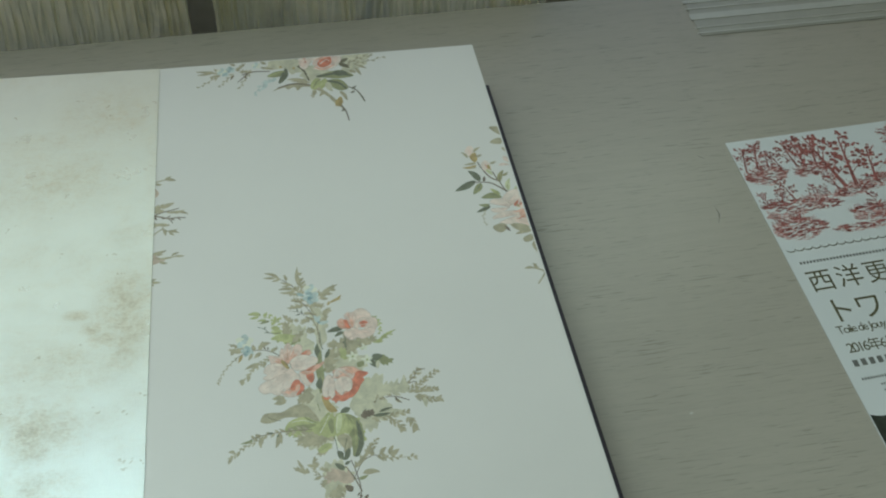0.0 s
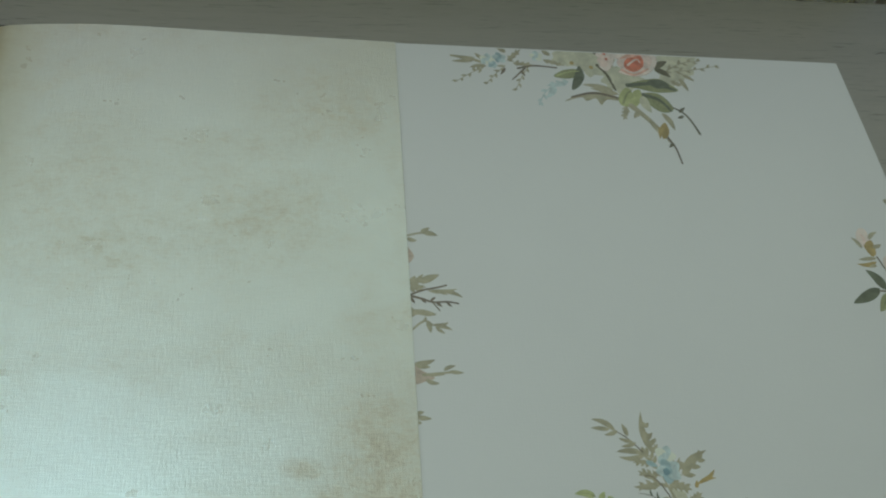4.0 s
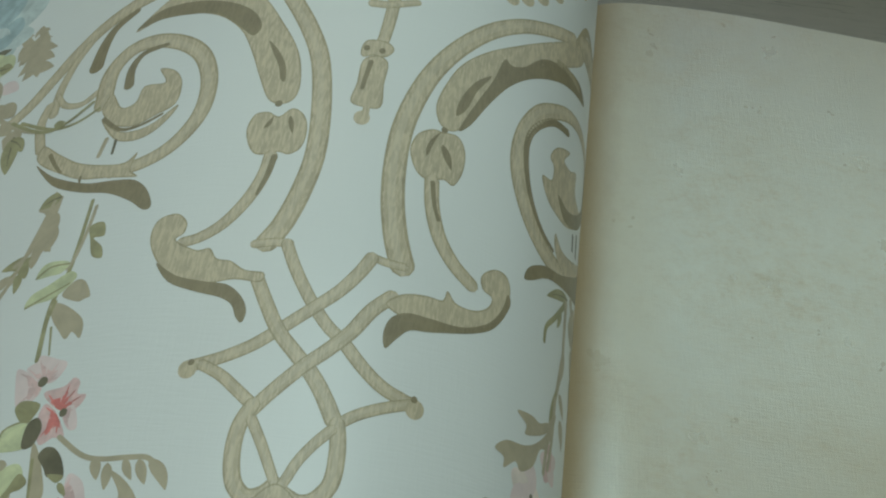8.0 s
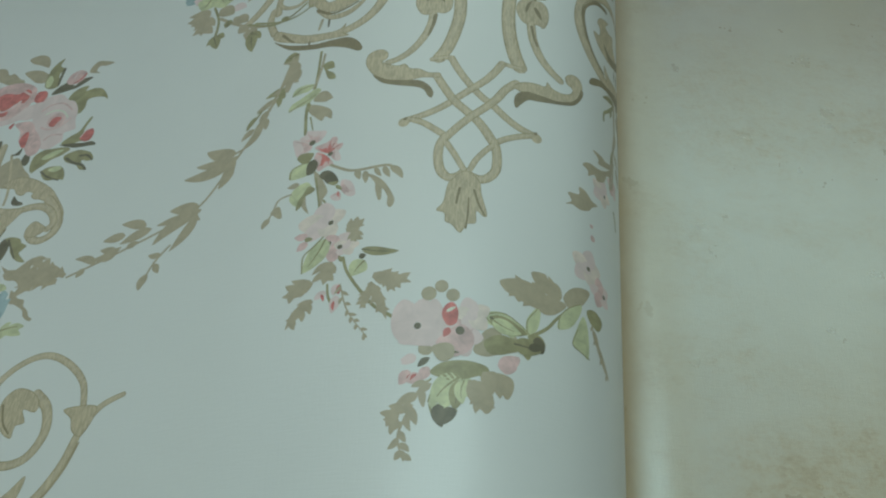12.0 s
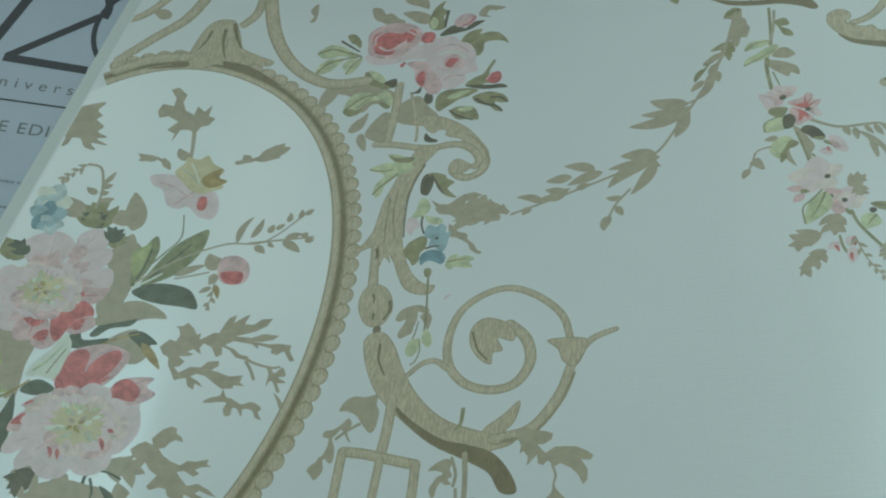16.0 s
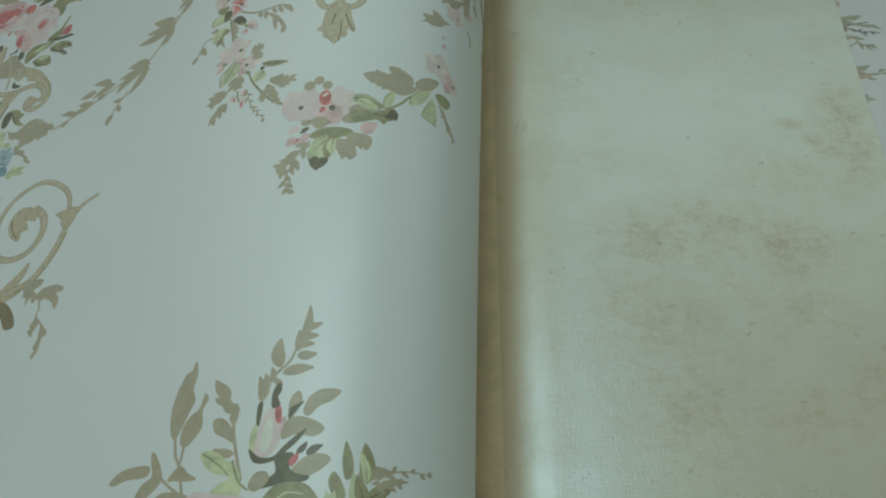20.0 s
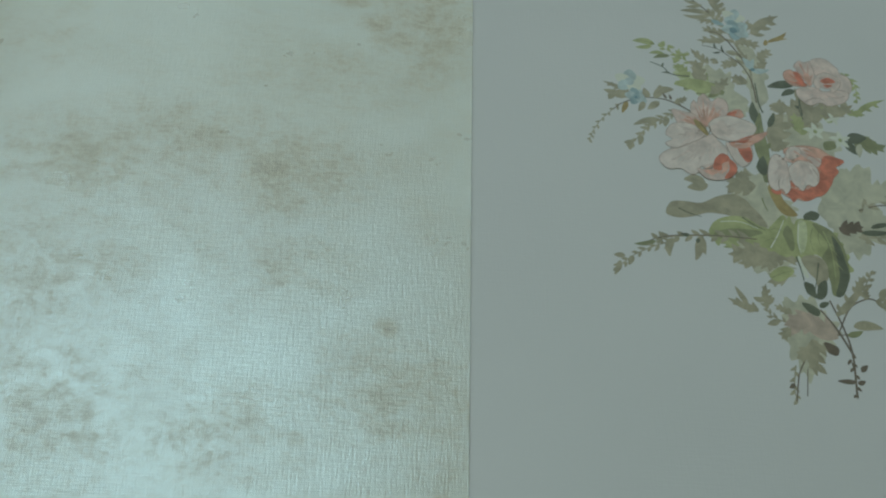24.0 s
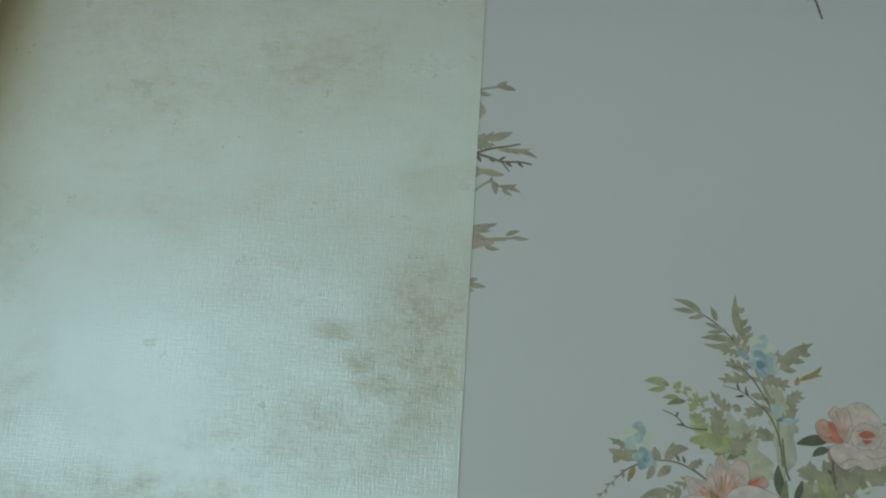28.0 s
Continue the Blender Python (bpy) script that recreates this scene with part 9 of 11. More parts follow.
stem("P2", 0.65, 0.43, -385.6, -159.5, -384.2, -156.9, -382.2, -156.3)
begin("ornament", "blossom", "small blue blossoms")
blot("GL", -424.7, -198.4, -421.1, -196.6, -417.4, -195.9, -415.2, -196.8, -417.7, -193.7, -418.4, -191.9, -414.9, -192.4, -411.4, -194.0, -408.0, -194.5, -406.9, -196.3, -409.2, -197.6, -407.8, -199.5, -410.3, -201.8, -413.5, -203.0, -415.7, -204.9, -417.9, -207.3, -418.6, -211.0, -420.5, -212.4, -421.8, -209.0, -420.7, -205.4, -418.6, -202.4, -420.5, -200.5, -423.2, -199.7)
blot("GO", -417.9, -192.5, -414.7, -194.1, -410.9, -194.1, -408.3, -195.0, -409.7, -197.0, -413.5, -196.4, -416.3, -195.0)
stem("GO", 0.85, 0.64, -421.6, -210.7, -419.5, -207.7, -416.2, -204.3, -413.6, -201.9)
stem("GO", 0.65, 0.43, -424.2, -198.7, -419.8, -200.0, -415.6, -199.5)
blot("DK", -406.1, -185.9, -405.6, -183.1, -403.6, -185.7, -401.0, -187.3, -401.3, -188.4, -404.6, -187.8)
blot("DK", -404.5, -209.6, -404.2, -205.4, -402.4, -203.5, -400.0, -206.5, -400.3, -210.7, -401.6, -213.6, -403.7, -212.8)
blot("GO", -402.4, -203.5, -399.6, -203.4, -396.2, -205.0, -395.2, -206.8, -392.6, -208.8, -393.7, -210.2, -394.7, -211.6, -392.9, -213.9, -391.1, -216.2, -394.3, -215.2, -396.9, -212.8, -398.8, -209.9, -400.0, -206.5)
stem("DK", 0.82, 0.62, -401.1, -204.2, -398.5, -208.9, -396.1, -213.4)
blot("LT", -400.1, -215.9, -396.7, -218.4, -393.5, -218.9, -391.0, -216.8, -388.5, -215.1, -385.1, -214.7, -381.8, -216.8, -384.8, -217.3, -387.4, -217.9, -388.0, -219.8, -384.5, -220.4, -381.1, -221.0, -378.7, -222.9, -377.4, -225.6, -375.4, -226.9, -375.6, -228.8, -377.8, -228.9, -380.5, -227.5, -382.6, -225.7, -383.7, -225.0, -384.3, -227.4, -384.8, -229.7, -387.1, -228.9, -389.6, -227.0, -391.8, -224.2, -394.6, -222.8, -397.2, -220.4)
stem("LT", 0.76, 0.57, -383.9, -227.4, -379.8, -227.6, -376.5, -227.2)
blot("GL", -404.5, -219.4, -403.4, -214.9, -401.3, -215.7, -399.8, -218.5, -400.3, -221.5, -401.7, -222.8, -403.2, -223.1)
blot("GL", -406.0, -222.8, -404.4, -219.9, -403.1, -220.6, -403.2, -223.1, -405.1, -223.9)
blot("GL", -401.3, -222.9, -398.8, -223.7, -396.0, -224.6, -394.6, -226.8, -397.2, -227.4, -399.7, -226.1)
blot("LT", -398.1, -219.8, -395.2, -221.2, -393.1, -222.5, -393.8, -223.4, -396.6, -222.5)
blot("P1", -407.5, -227.2, -406.8, -223.2, -404.3, -224.0, -402.8, -226.2, -403.0, -228.2, -404.5, -229.0, -404.9, -231.4, -406.3, -229.8)
stem("DK", 0.80, 0.60, -402.0, -223.3, -402.0, -226.8, -400.7, -230.9)
blot("LT", -392.5, -228.1, -390.9, -228.8, -388.8, -231.6, -386.0, -232.9, -385.4, -235.4, -383.3, -237.6, -382.0, -240.2, -380.4, -241.4, -381.4, -242.2, -384.2, -239.9, -385.2, -237.4, -387.2, -235.6, -389.7, -233.9, -391.6, -233.1)
blot("GO", -406.8, -238.6, -405.7, -234.8, -403.6, -233.1, -401.0, -231.9, -399.2, -233.6, -399.5, -237.4, -400.9, -239.2, -401.2, -242.5, -402.9, -244.3, -404.3, -242.2)
blot("B", -400.5, -229.5, -399.2, -227.2, -396.7, -228.5, -395.3, -227.2, -393.2, -229.0, -393.3, -231.4, -391.4, -231.2, -391.9, -234.0, -392.3, -237.4, -393.6, -239.6, -396.0, -237.8, -398.5, -236.6, -398.1, -233.7, -400.1, -232.5)
blot("DB", -401.0, -241.1, -399.4, -238.9, -396.4, -238.3, -393.1, -240.1, -392.1, -242.6, -393.4, -244.8, -396.6, -243.0, -398.8, -243.3, -400.2, -244.5)
dot("DK", 0.59, -396.0, -233.5)
stem("DK", 0.78, 0.59, -399.2, -237.5, -396.5, -236.8, -395.0, -237.0)
blot("GL", -391.6, -243.6, -390.0, -241.5, -387.8, -241.3, -388.4, -242.6, -385.5, -242.1, -382.4, -243.9, -384.1, -245.0, -382.8, -247.1, -385.7, -247.2, -388.4, -246.4, -390.1, -247.5, -391.8, -245.9)
stem("GO", 0.57, 0.38, -391.2, -244.1, -388.3, -243.6, -385.0, -243.5)
blot("GO", -398.8, -246.6, -397.4, -245.8, -396.1, -247.3, -396.6, -249.6, -398.1, -249.4)
blot("LT", -404.7, -263.0, -402.3, -261.4, -399.0, -260.8, -395.9, -262.0, -394.9, -263.8, -397.1, -264.1, -398.6, -263.5, -398.6, -266.6, -399.4, -269.6, -399.8, -271.8, -401.2, -272.6, -403.6, -273.7, -404.3, -271.5, -403.1, -268.9, -402.4, -266.3, -404.1, -267.1, -405.8, -266.1)
blot("LT", -397.7, -265.4, -395.7, -263.8, -394.0, -265.7, -394.0, -268.3, -394.8, -270.9, -396.2, -268.1)
stem("GO", 0.75, 0.56, -397.0, -249.6, -396.5, -256.5, -395.9, -264.6, -395.8, -272.1)
blot("GL", -396.3, -273.3, -395.6, -270.8, -394.0, -271.8, -392.9, -275.3, -393.6, -277.8, -395.7, -276.0)
blot("GL", -400.9, -277.3, -400.2, -274.8, -398.4, -274.1, -396.6, -274.2, -396.7, -276.8, -397.4, -279.3, -399.0, -280.8, -400.6, -279.9)
stem("GO", 0.56, 0.37, -399.2, -274.0, -398.5, -271.0, -398.1, -267.5)
stem("GO", 0.55, 0.36, -398.7, -283.8, -397.4, -282.6, -396.4, -278.9, -396.9, -275.0)
stem("P1", 1.11, 0.74, -390.4, -258.9, -389.0, -257.7)
begin("ornament", "peony", "large pink peony with a straw-coloured heart")
petal("P1", -532.6, -260.3, -542, -252.9, -544.1, -249.1, -541, -244.4, -534.9, -240.7, -529, -241.5, -525.3, -245.7, -526.9, -251.2)
petal("P1", -527.8, -256.3, -524.7, -248, -525.9, -242.2, -523.4, -238.2, -519.1, -235.9, -515.4, -238.3, -514.7, -243.7, -519, -247.4)
petal("P1", -527, -259, -521.4, -249.2, -514.5, -243.6, -511.7, -245.6, -512.4, -250.4, -518.3, -256.2)
petal("P2", -524.8, -266.7, -518, -261.2, -508.9, -259.4, -509.7, -264.4, -513.3, -268, -518.6, -267.5)
petal("P1", -525.9, -262.8, -519.5, -256.1, -511, -251.8, -508.5, -256.3, -509.7, -260, -518, -261.5)
petal("P1", -536.9, -263.4, -542.9, -257.7, -547.1, -259.4, -548.6, -264.9, -548.5, -270.2, -543.7, -270)
petal("P1", -535.2, -268.7, -542.1, -267.8, -548.9, -270.5, -548.2, -274.9, -541.9, -275.7, -537.8, -273.9)
petal("P1", -533.2, -272.4, -540, -274.3, -543, -278.6, -539.8, -283, -533.9, -282.6, -531.9, -277.8)
petal("P2", -529, -273.7, -535.2, -278.5, -534.4, -285.6, -528.6, -285.1, -524, -279.5)
petal("P2", -527.3, -281.7, -523.3, -279.7, -520.1, -284.3, -523.8, -288, -528.2, -286.4)
blot("R", -524.5, -275.6, -521.5, -269.7, -516.4, -266.8, -511.7, -269.2, -511.5, -273.2, -517, -277.1, -519.9, -283.9, -522.8, -281.9)
petal("P2", -517.1, -275.9, -511.4, -272, -509.4, -275.9, -513.7, -279.6, -517.6, -280.1)
bloom("CM", 15.4, -530.7, -265, 20, 0.9)
begin("ornament", "peony", "large pink peony with red upper petals")
petal("P1", -506.7, -312.9, -520, -316.9, -523.7, -319.3, -524.9, -325, -521.6, -325.8, -516.1, -321.1)
petal("P1", -507.3, -316.2, -516.6, -321, -519.7, -327.2, -518, -330.5, -514.4, -328.2, -510.5, -322)
petal("P1", -497.5, -313.5, -489.8, -320.4, -484.6, -313.2, -484.5, -307.4, -487, -302.6, -493.6, -306.8)
petal("P1", -496.8, -307.5, -486.8, -305.8, -487, -299.9, -492.1, -294.3, -498.2, -298.5)
petal("P1", -505.2, -318.1, -512.8, -322.4, -514.2, -328.1, -510, -331.9, -503.8, -330.6, -502, -324.7)
petal("P1", -501, -319.5, -503.2, -325, -499.9, -328.7, -494.4, -328.3, -490.3, -324.3, -491.1, -319.2, -496.3, -316.8)
petal("P2", -498.5, -301.6, -496.9, -296.3, -492.7, -292.8, -484.3, -291.3, -485.9, -294.9, -482.2, -297.2, -486.8, -301.5, -493.4, -303.3)
blot("R", -497, -296.7, -493.7, -293.3, -489.9, -294.4, -487.4, -297.4, -489.2, -301.2, -493.5, -300.3)
petal("P2", -512.5, -304.7, -519.2, -305, -523.7, -309, -521.7, -309.9, -525.2, -314.9, -524.6, -318.6, -517, -315)
blot("R", -523.1, -308.3, -519, -305.4, -513.1, -304.9, -517.1, -308)
blot("R", -525, -315.7, -522.6, -312, -517.4, -309.4, -520.7, -314.8)
petal("P2", -506.2, -301.2, -513.1, -301.2, -517.6, -296.6, -516, -289.4, -511.3, -284.7, -502.8, -281.7, -494.6, -283.9, -495.6, -289.9, -499.6, -296.6)
blot("R", -515.1, -301.2, -515.7, -293, -513.2, -286.5, -509.4, -285.2, -507.5, -287.7, -507.9, -294.6, -507.9, -300.1)
blot("R", -505.7, -298.9, -506.9, -291.6, -502.9, -285.4, -498.6, -283.3, -497, -286.5, -500.5, -294.1)
bloom("CM", 17.6, -504.4, -312.3, 40, 0.85)
leaf("R", 1.64, -495.7, -315.6, -493.7, -319.8)
leaf("R", 1.36, -511, -321.3, -509.2, -325.1)
leaf("R", 1.37, -508, -321.5, -506.9, -325.3)
leaf("R", 1.71, -494, -312.1, -491.9, -312.9)
begin("ornament", "blossom", "cream blossom between the peonies")
blot("CR", -526.1, -298.3, -524.3, -292.4, -521.1, -287.9, -518.1, -280.8, -514.7, -284.2, -515, -291.4, -516.4, -297.7, -520.9, -297.8)
stem("GL", 0.97, 0.48, -524.1, -296.1, -520.8, -292, -517.6, -285.7)
stem("T", 0.72, 0.48, -519.5, -296.2, -517.8, -291.1, -516, -286.3)
begin("ornament", "leaf_spray", "tan leaf sprays and bud inside the oval")
stem("LT", 0.83, 0.62, -500.8, -255.7, -487.7, -242.6, -472.8, -233.6, -458.2, -231.1, -443.9, -216.5)
stem("LT", 0.93, 0.7, -464.4, -232.4, -454, -230.6, -440.5, -229.1)
leaf("LT", 2.81, -468.7, -232.6, -464.9, -220.2)
leaf("LT", 2.8, -463.9, -229.8, -460.9, -220.7)
leaf("LT", 2.88, -458, -227.2, -456.6, -223.3)
leaf("LT", 2.35, -455.5, -225.4, -452.4, -223)
leaf("LT", 2.46, -451.5, -222.1, -451.2, -217.7)
leaf("LT", 2.46, -447.5, -220.5, -447.2, -216.3)
leaf("LT", 2.46, -445.7, -218.5, -442.7, -216.1)
leaf("LT", 3.27, -462, -233.6, -457.5, -236.6)
leaf("LT", 3.74, -451.8, -231.1, -444.5, -236)
leaf("LT", 3.36, -451, -229.9, -445.1, -227.6)
leaf("LT", 2.88, -444.7, -229.4, -443.1, -226.9)
leaf("LT", 2.8, -443.5, -230, -440.1, -230.4)
leaf("LT", 1.92, -457.1, -231.6, -454.5, -233.6)
leaf("LT", 6.83, -472.5, -244.1, -477.7, -238.5)
leaf("LT", 3.14, -487.9, -250.1, -477.9, -243.5)
stem("LT", 0.68, 0.68, -487.6, -251.3, -476.1, -246.5)
leaf("LT", 3.75, -474, -246.8, -474.9, -251.7)
spray("LT", 4, 4.1, -473.3, -247.9, -472.7, -256.4, -473.3, -261.6)
leaf("OC", 2.28, -472.4, -251.5, -470.4, -257.3)
leaf("LT", 2.28, -473.6, -252.8, -477.7, -255.7)
stem("LT", 1.78, 1.27, -497.5, -181.6, -496.1, -189.9, -495.3, -196.8)
leaf("LT", 4.87, -495.9, -197, -500.8, -192.8)
stem("LT", 2.04, 1.28, -477.2, -194.9, -468.9, -191.4, -463.4, -184.9)
leaf("LT", 4.16, -472.9, -193.9, -475.5, -190.7)
leaf("LT", 5.2, -469, -190.8, -460.3, -183.4)
leaf("LT", 4.78, -464.8, -189.3, -457.6, -185.5)
leaf("LT", 4.04, -469.7, -193.1, -460.7, -190.6)
stem("LT", 1.44, 0.96, -502.1, -203.2, -507.4, -199.5, -513.7, -200.4)
leaf("LT", 3.41, -507.4, -199.5, -515.2, -199.1)
leaf("LT", 2.9, -509.6, -199.7, -514.2, -202.5)
leaf("LT", 3.36, -502.1, -203.2, -505.5, -198.7)
leaf("LT", 8.62, -507.7, -234.3, -511.3, -217.3)
leaf("LT", 8.95, -511.2, -233, -514.6, -226.5)
stem("LT", 1.15, 0.92, -531.7, -208.5, -526.6, -209.4, -523.4, -219.1, -523.4, -227.5)
leaf("LT", 2.23, -524.1, -216.6, -520.9, -209.5)
leaf("LT", 2.68, -524.1, -218, -520.2, -215.8)
leaf("LT", 3.19, -524.6, -220.8, -529.2, -219)
leaf("LT", 2.78, -524, -220.6, -520.8, -219.4)
leaf("LT", 2.57, -523, -224.1, -518, -221.9)
spray("LT", 6, 4.13, -531.7, -208.5, -536.3, -214.1, -538.8, -217.7)
leaf("LT", 5.13, -526.6, -229.3, -534.5, -224.9)
leaf("LT", 5.17, -526.4, -230, -535, -232.1)
lobe("DG", 10.78, -520.5, -236.2, -523.5, -229.6)
lobe("GO", 8.86, -524.9, -235.2, -520.3, -229.8)
lobe("DG", 8.95, -513, -241.2, -514, -233.9)
lobe("DG", 7.91, -541.3, -252.7, -547.1, -247.2)
blot("LT", -485.6, -279.3, -484.1, -277.2, -482.8, -275.8, -480.6, -276.2, -479.7, -273.6, -480.8, -271.1, -482.0, -270.5, -479.6, -269.7, -478.3, -268.3, -475.7, -270.1, -474.1, -272.6, -472.6, -271.9, -472.6, -274.5, -469.8, -272.5, -468.2, -271.2, -466.4, -271.2, -465.1, -267.3, -464.0, -264.7, -461.6, -263.4, -462.0, -266.7, -458.3, -263.6, -456.8, -263.0, -458.1, -266.9, -454.9, -267.1, -452.1, -264.7, -448.4, -264.4, -449.9, -267.5, -453.7, -269.8, -456.7, -270.9, -460.3, -272.0, -454.3, -272.3, -450.3, -270.7, -444.8, -271.3, -446.6, -273.0, -450.7, -273.9, -454.0, -273.6, -447.8, -274.8, -444.7, -274.5, -439.8, -275.1, -439.8, -277.6, -437.6, -281.1, -439.1, -281.5, -442.0, -277.4, -444.3, -279.0, -446.6, -278.1, -446.4, -276.5, -451.5, -275.1, -451.2, -276.7, -453.7, -274.9, -460.4, -273.9, -463.2, -275.7, -459.7, -277.1, -457.1, -279.1, -453.7, -280.0, -455.0, -281.2, -458.4, -280.3, -461.1, -277.7, -464.1, -276.4, -463.4, -279.5, -465.2, -280.8, -467.7, -277.0, -470.7, -275.7, -471.8, -277.7, -470.7, -280.2, -473.8, -278.4, -475.6, -279.7, -473.3, -280.3, -474.7, -281.3, -478.2, -281.8, -475.7, -283.5, -476.8, -285.5, -478.7, -286.2, -476.7, -288.0, -473.2, -285.3, -469.5, -285.2, -467.5, -282.7, -463.9, -282.1, -463.4, -284.0, -465.7, -285.8, -462.9, -286.5, -458.9, -287.8, -454.3, -287.1, -454.7, -289.9, -452.8, -291.2, -456.6, -291.0, -456.8, -292.2, -460.4, -292.7, -463.5, -290.8, -467.2, -288.3, -470.5, -287.7, -472.3, -289.0, -468.7, -290.8, -467.2, -292.6, -470.1, -291.4, -470.1, -293.9, -472.4, -292.7, -473.7, -289.7, -476.1, -290.4, -477.5, -291.1, -479.3, -288.1, -480.9, -285.8, -481.7, -282.7, -484.0, -281.7)
stem("LT", 1.09, 0.82, -455.3, -279.9, -452.2, -282.0, -445.4, -283.9, -442.3, -283.6)
stem("LT", 1.08, 1.08, -454.4, -281.8, -452.0, -285.1, -450.3, -288.4)
stem("LT", 1.35, 1.08, -446.0, -283.8, -443.6, -287.8, -440.9, -292.9)
blot("LT", -445.5, -290.9, -445.5, -286.3, -446.3, -285.0, -443.4, -285.9, -441.2, -283.7, -439.5, -287.0, -442.0, -287.6, -439.0, -289.5, -442.7, -289.7, -444.4, -288.9)
blot("LT", -442.4, -293.4, -439.9, -295.5, -437.7, -298.7, -439.2, -299.2, -440.8, -296.0)
blot("LT", -465.7, -298.1, -463.8, -296.3, -460.4, -295.1, -459.9, -292.7, -458.2, -295.5, -455.9, -296.2, -452.4, -298.0, -449.0, -297.0, -445.4, -299.1, -446.1, -300.9, -444.5, -303.4, -446.7, -302.6, -448.3, -300.1, -451.5, -299.8, -451.4, -302.5, -453.6, -299.7, -455.2, -299.6, -455.2, -302.0, -457.1, -302.5, -458.2, -300.1, -457.7, -297.7, -460.9, -297.6, -463.3, -298.1)
blot("LT", -485.1, -317.6, -483.2, -315.6, -481.0, -314.2, -478.2, -315.1, -479.1, -312.9, -477.8, -311.0, -476.2, -309.2, -473.9, -307.9, -471.8, -308.4, -471.6, -310.1, -469.5, -311.3, -468.6, -313.0, -471.3, -312.5, -473.0, -313.7, -474.1, -315.5, -476.0, -316.2, -473.9, -318.4, -470.9, -320.0, -467.6, -321.1, -465.5, -319.3, -462.5, -319.3, -458.7, -318.2, -458.8, -320.0, -457.1, -320.6, -460.5, -321.1, -462.3, -322.2, -460.5, -323.3, -462.3, -324.5, -465.7, -322.8, -468.1, -323.4, -466.0, -325.6, -463.5, -327.8, -460.2, -326.7, -456.3, -328.5, -453.2, -330.8, -455.9, -330.2, -459.2, -329.0, -460.4, -330.1, -457.6, -331.2, -457.5, -334.0, -458.9, -334.5, -461.0, -331.7, -463.8, -330.6, -463.9, -332.3, -465.8, -332.9, -469.0, -331.8, -470.1, -329.6, -472.2, -329.1, -475.4, -330.4, -476.6, -329.3, -475.2, -327.0, -474.2, -325.3, -477.1, -323.7, -479.3, -321.0, -483.4, -320.3)
blot("LT", -548.4, -195.8, -547.0, -188.3, -544.2, -183.2, -540.3, -180.0, -534.1, -177.2, -536.0, -181.8, -533.8, -184.1, -535.2, -186.6, -531.7, -189.3, -533.0, -192.5, -528.8, -194.2, -532.5, -195.9, -527.7, -198.1, -533.9, -198.4, -531.5, -201.3, -535.8, -201.0, -538.4, -197.4, -541.5, -197.6, -542.2, -200.6, -544.3, -202.5, -544.2, -197.5, -547.7, -199.8)
blot("LT", -513.7, -176.4, -512.6, -172.4, -508.3, -172.3, -508.2, -168.1, -511.4, -164.2, -508.6, -162.2, -504.5, -165.2, -505.1, -169.5, -503.1, -173.4, -499.5, -174.6, -498.9, -170.0, -495.7, -172.1, -493.4, -167.8, -493.6, -173.8, -490.7, -174.5, -492.5, -178.6, -495.4, -180.1, -496.6, -184.0, -499.7, -182.7, -502.7, -183.5, -504.7, -190.5, -504.5, -186.1, -507.7, -184.9, -504.7, -179.7, -509.0, -178.0, -512.3, -179.7)
stem("LT", 1.31, 1.04, -497.2, -182.7, -496.1, -189.6, -495.8, -197.3)
begin("ornament", "blossom", "cream and pink blossom and red bud in the oval")
blot("P1", -508.0, -208.5, -503.8, -206.3, -497.1, -205.9, -490.9, -209.8, -487.3, -215.7, -481.7, -221.8, -485.5, -223.2, -490.7, -219.2, -494.4, -221.1, -498.8, -219.8, -501.9, -213.9, -506.0, -212.3)
blot("P1", -491.3, -216.7, -487.4, -211.0, -482.3, -210.6, -479.3, -216.7, -480.4, -222.9, -485.2, -222.5)
blot("CM", -499.6, -204.5, -497.1, -199.7, -496.4, -196.0, -492.0, -196.4, -489.0, -193.5, -486.0, -197.0, -481.2, -199.4, -482.8, -203.9, -479.8, -207.4, -483.4, -210.1, -487.1, -212.3, -492.0, -211.5, -495.5, -208.3)
blot("OC", -488.8, -205.3, -485.6, -201.0, -481.8, -198.8, -482.4, -203.1, -478.9, -204.5, -482.9, -208.0, -486.4, -208.8)
blot("R", -487.7, -218.5, -487.3, -213.7, -484.7, -213.8, -484.1, -218.3, -485.8, -220.0)
stem("P2", 0.76, 0.51, -503.8, -210.4, -497.8, -211.5, -491.8, -214.8)
stem("P2", 0.76, 0.51, -495.9, -219.1, -492.7, -215.0, -489.9, -211.6)
stem("WA", 1.03, 0.51, -496.9, -202.4, -492.6, -204.8, -487.9, -209.1)
stem("CR", 0.77, 0.52, -494.1, -199.0, -491.4, -203.2, -489.3, -207.4)
blot("P2", -473.5, -244.2, -472.4, -239.7, -467.4, -238.3, -462.5, -241.1, -461.1, -247.3, -463.6, -250.5, -468.8, -250.8, -471.7, -249)
blot("R", -471.9, -246.6, -468, -245.1, -463.6, -245.6, -463.7, -249.8, -468.8, -250.5)
flower("LB", 6.6, -539.6, -227.1, 0)
flower("DB", 6.47, -539.2, -234.7, 20)
flower("B", 4.47, -537.2, -237.9, 0)
begin("ornament", "blossom", "small blue blossoms beside the scroll")
flower("B", 13.8, -345.7, -89.6, 10)
flower("DB", 8.01, -348.9, -94.1, 40)
flower("B", 7.62, -340, -96.3, 0)
leaf("P1", 7.6, -349.3, -98.5, -351, -103.6)
leaf("DK", 2.11, -349.1, -90.4, -349.3, -95.8)
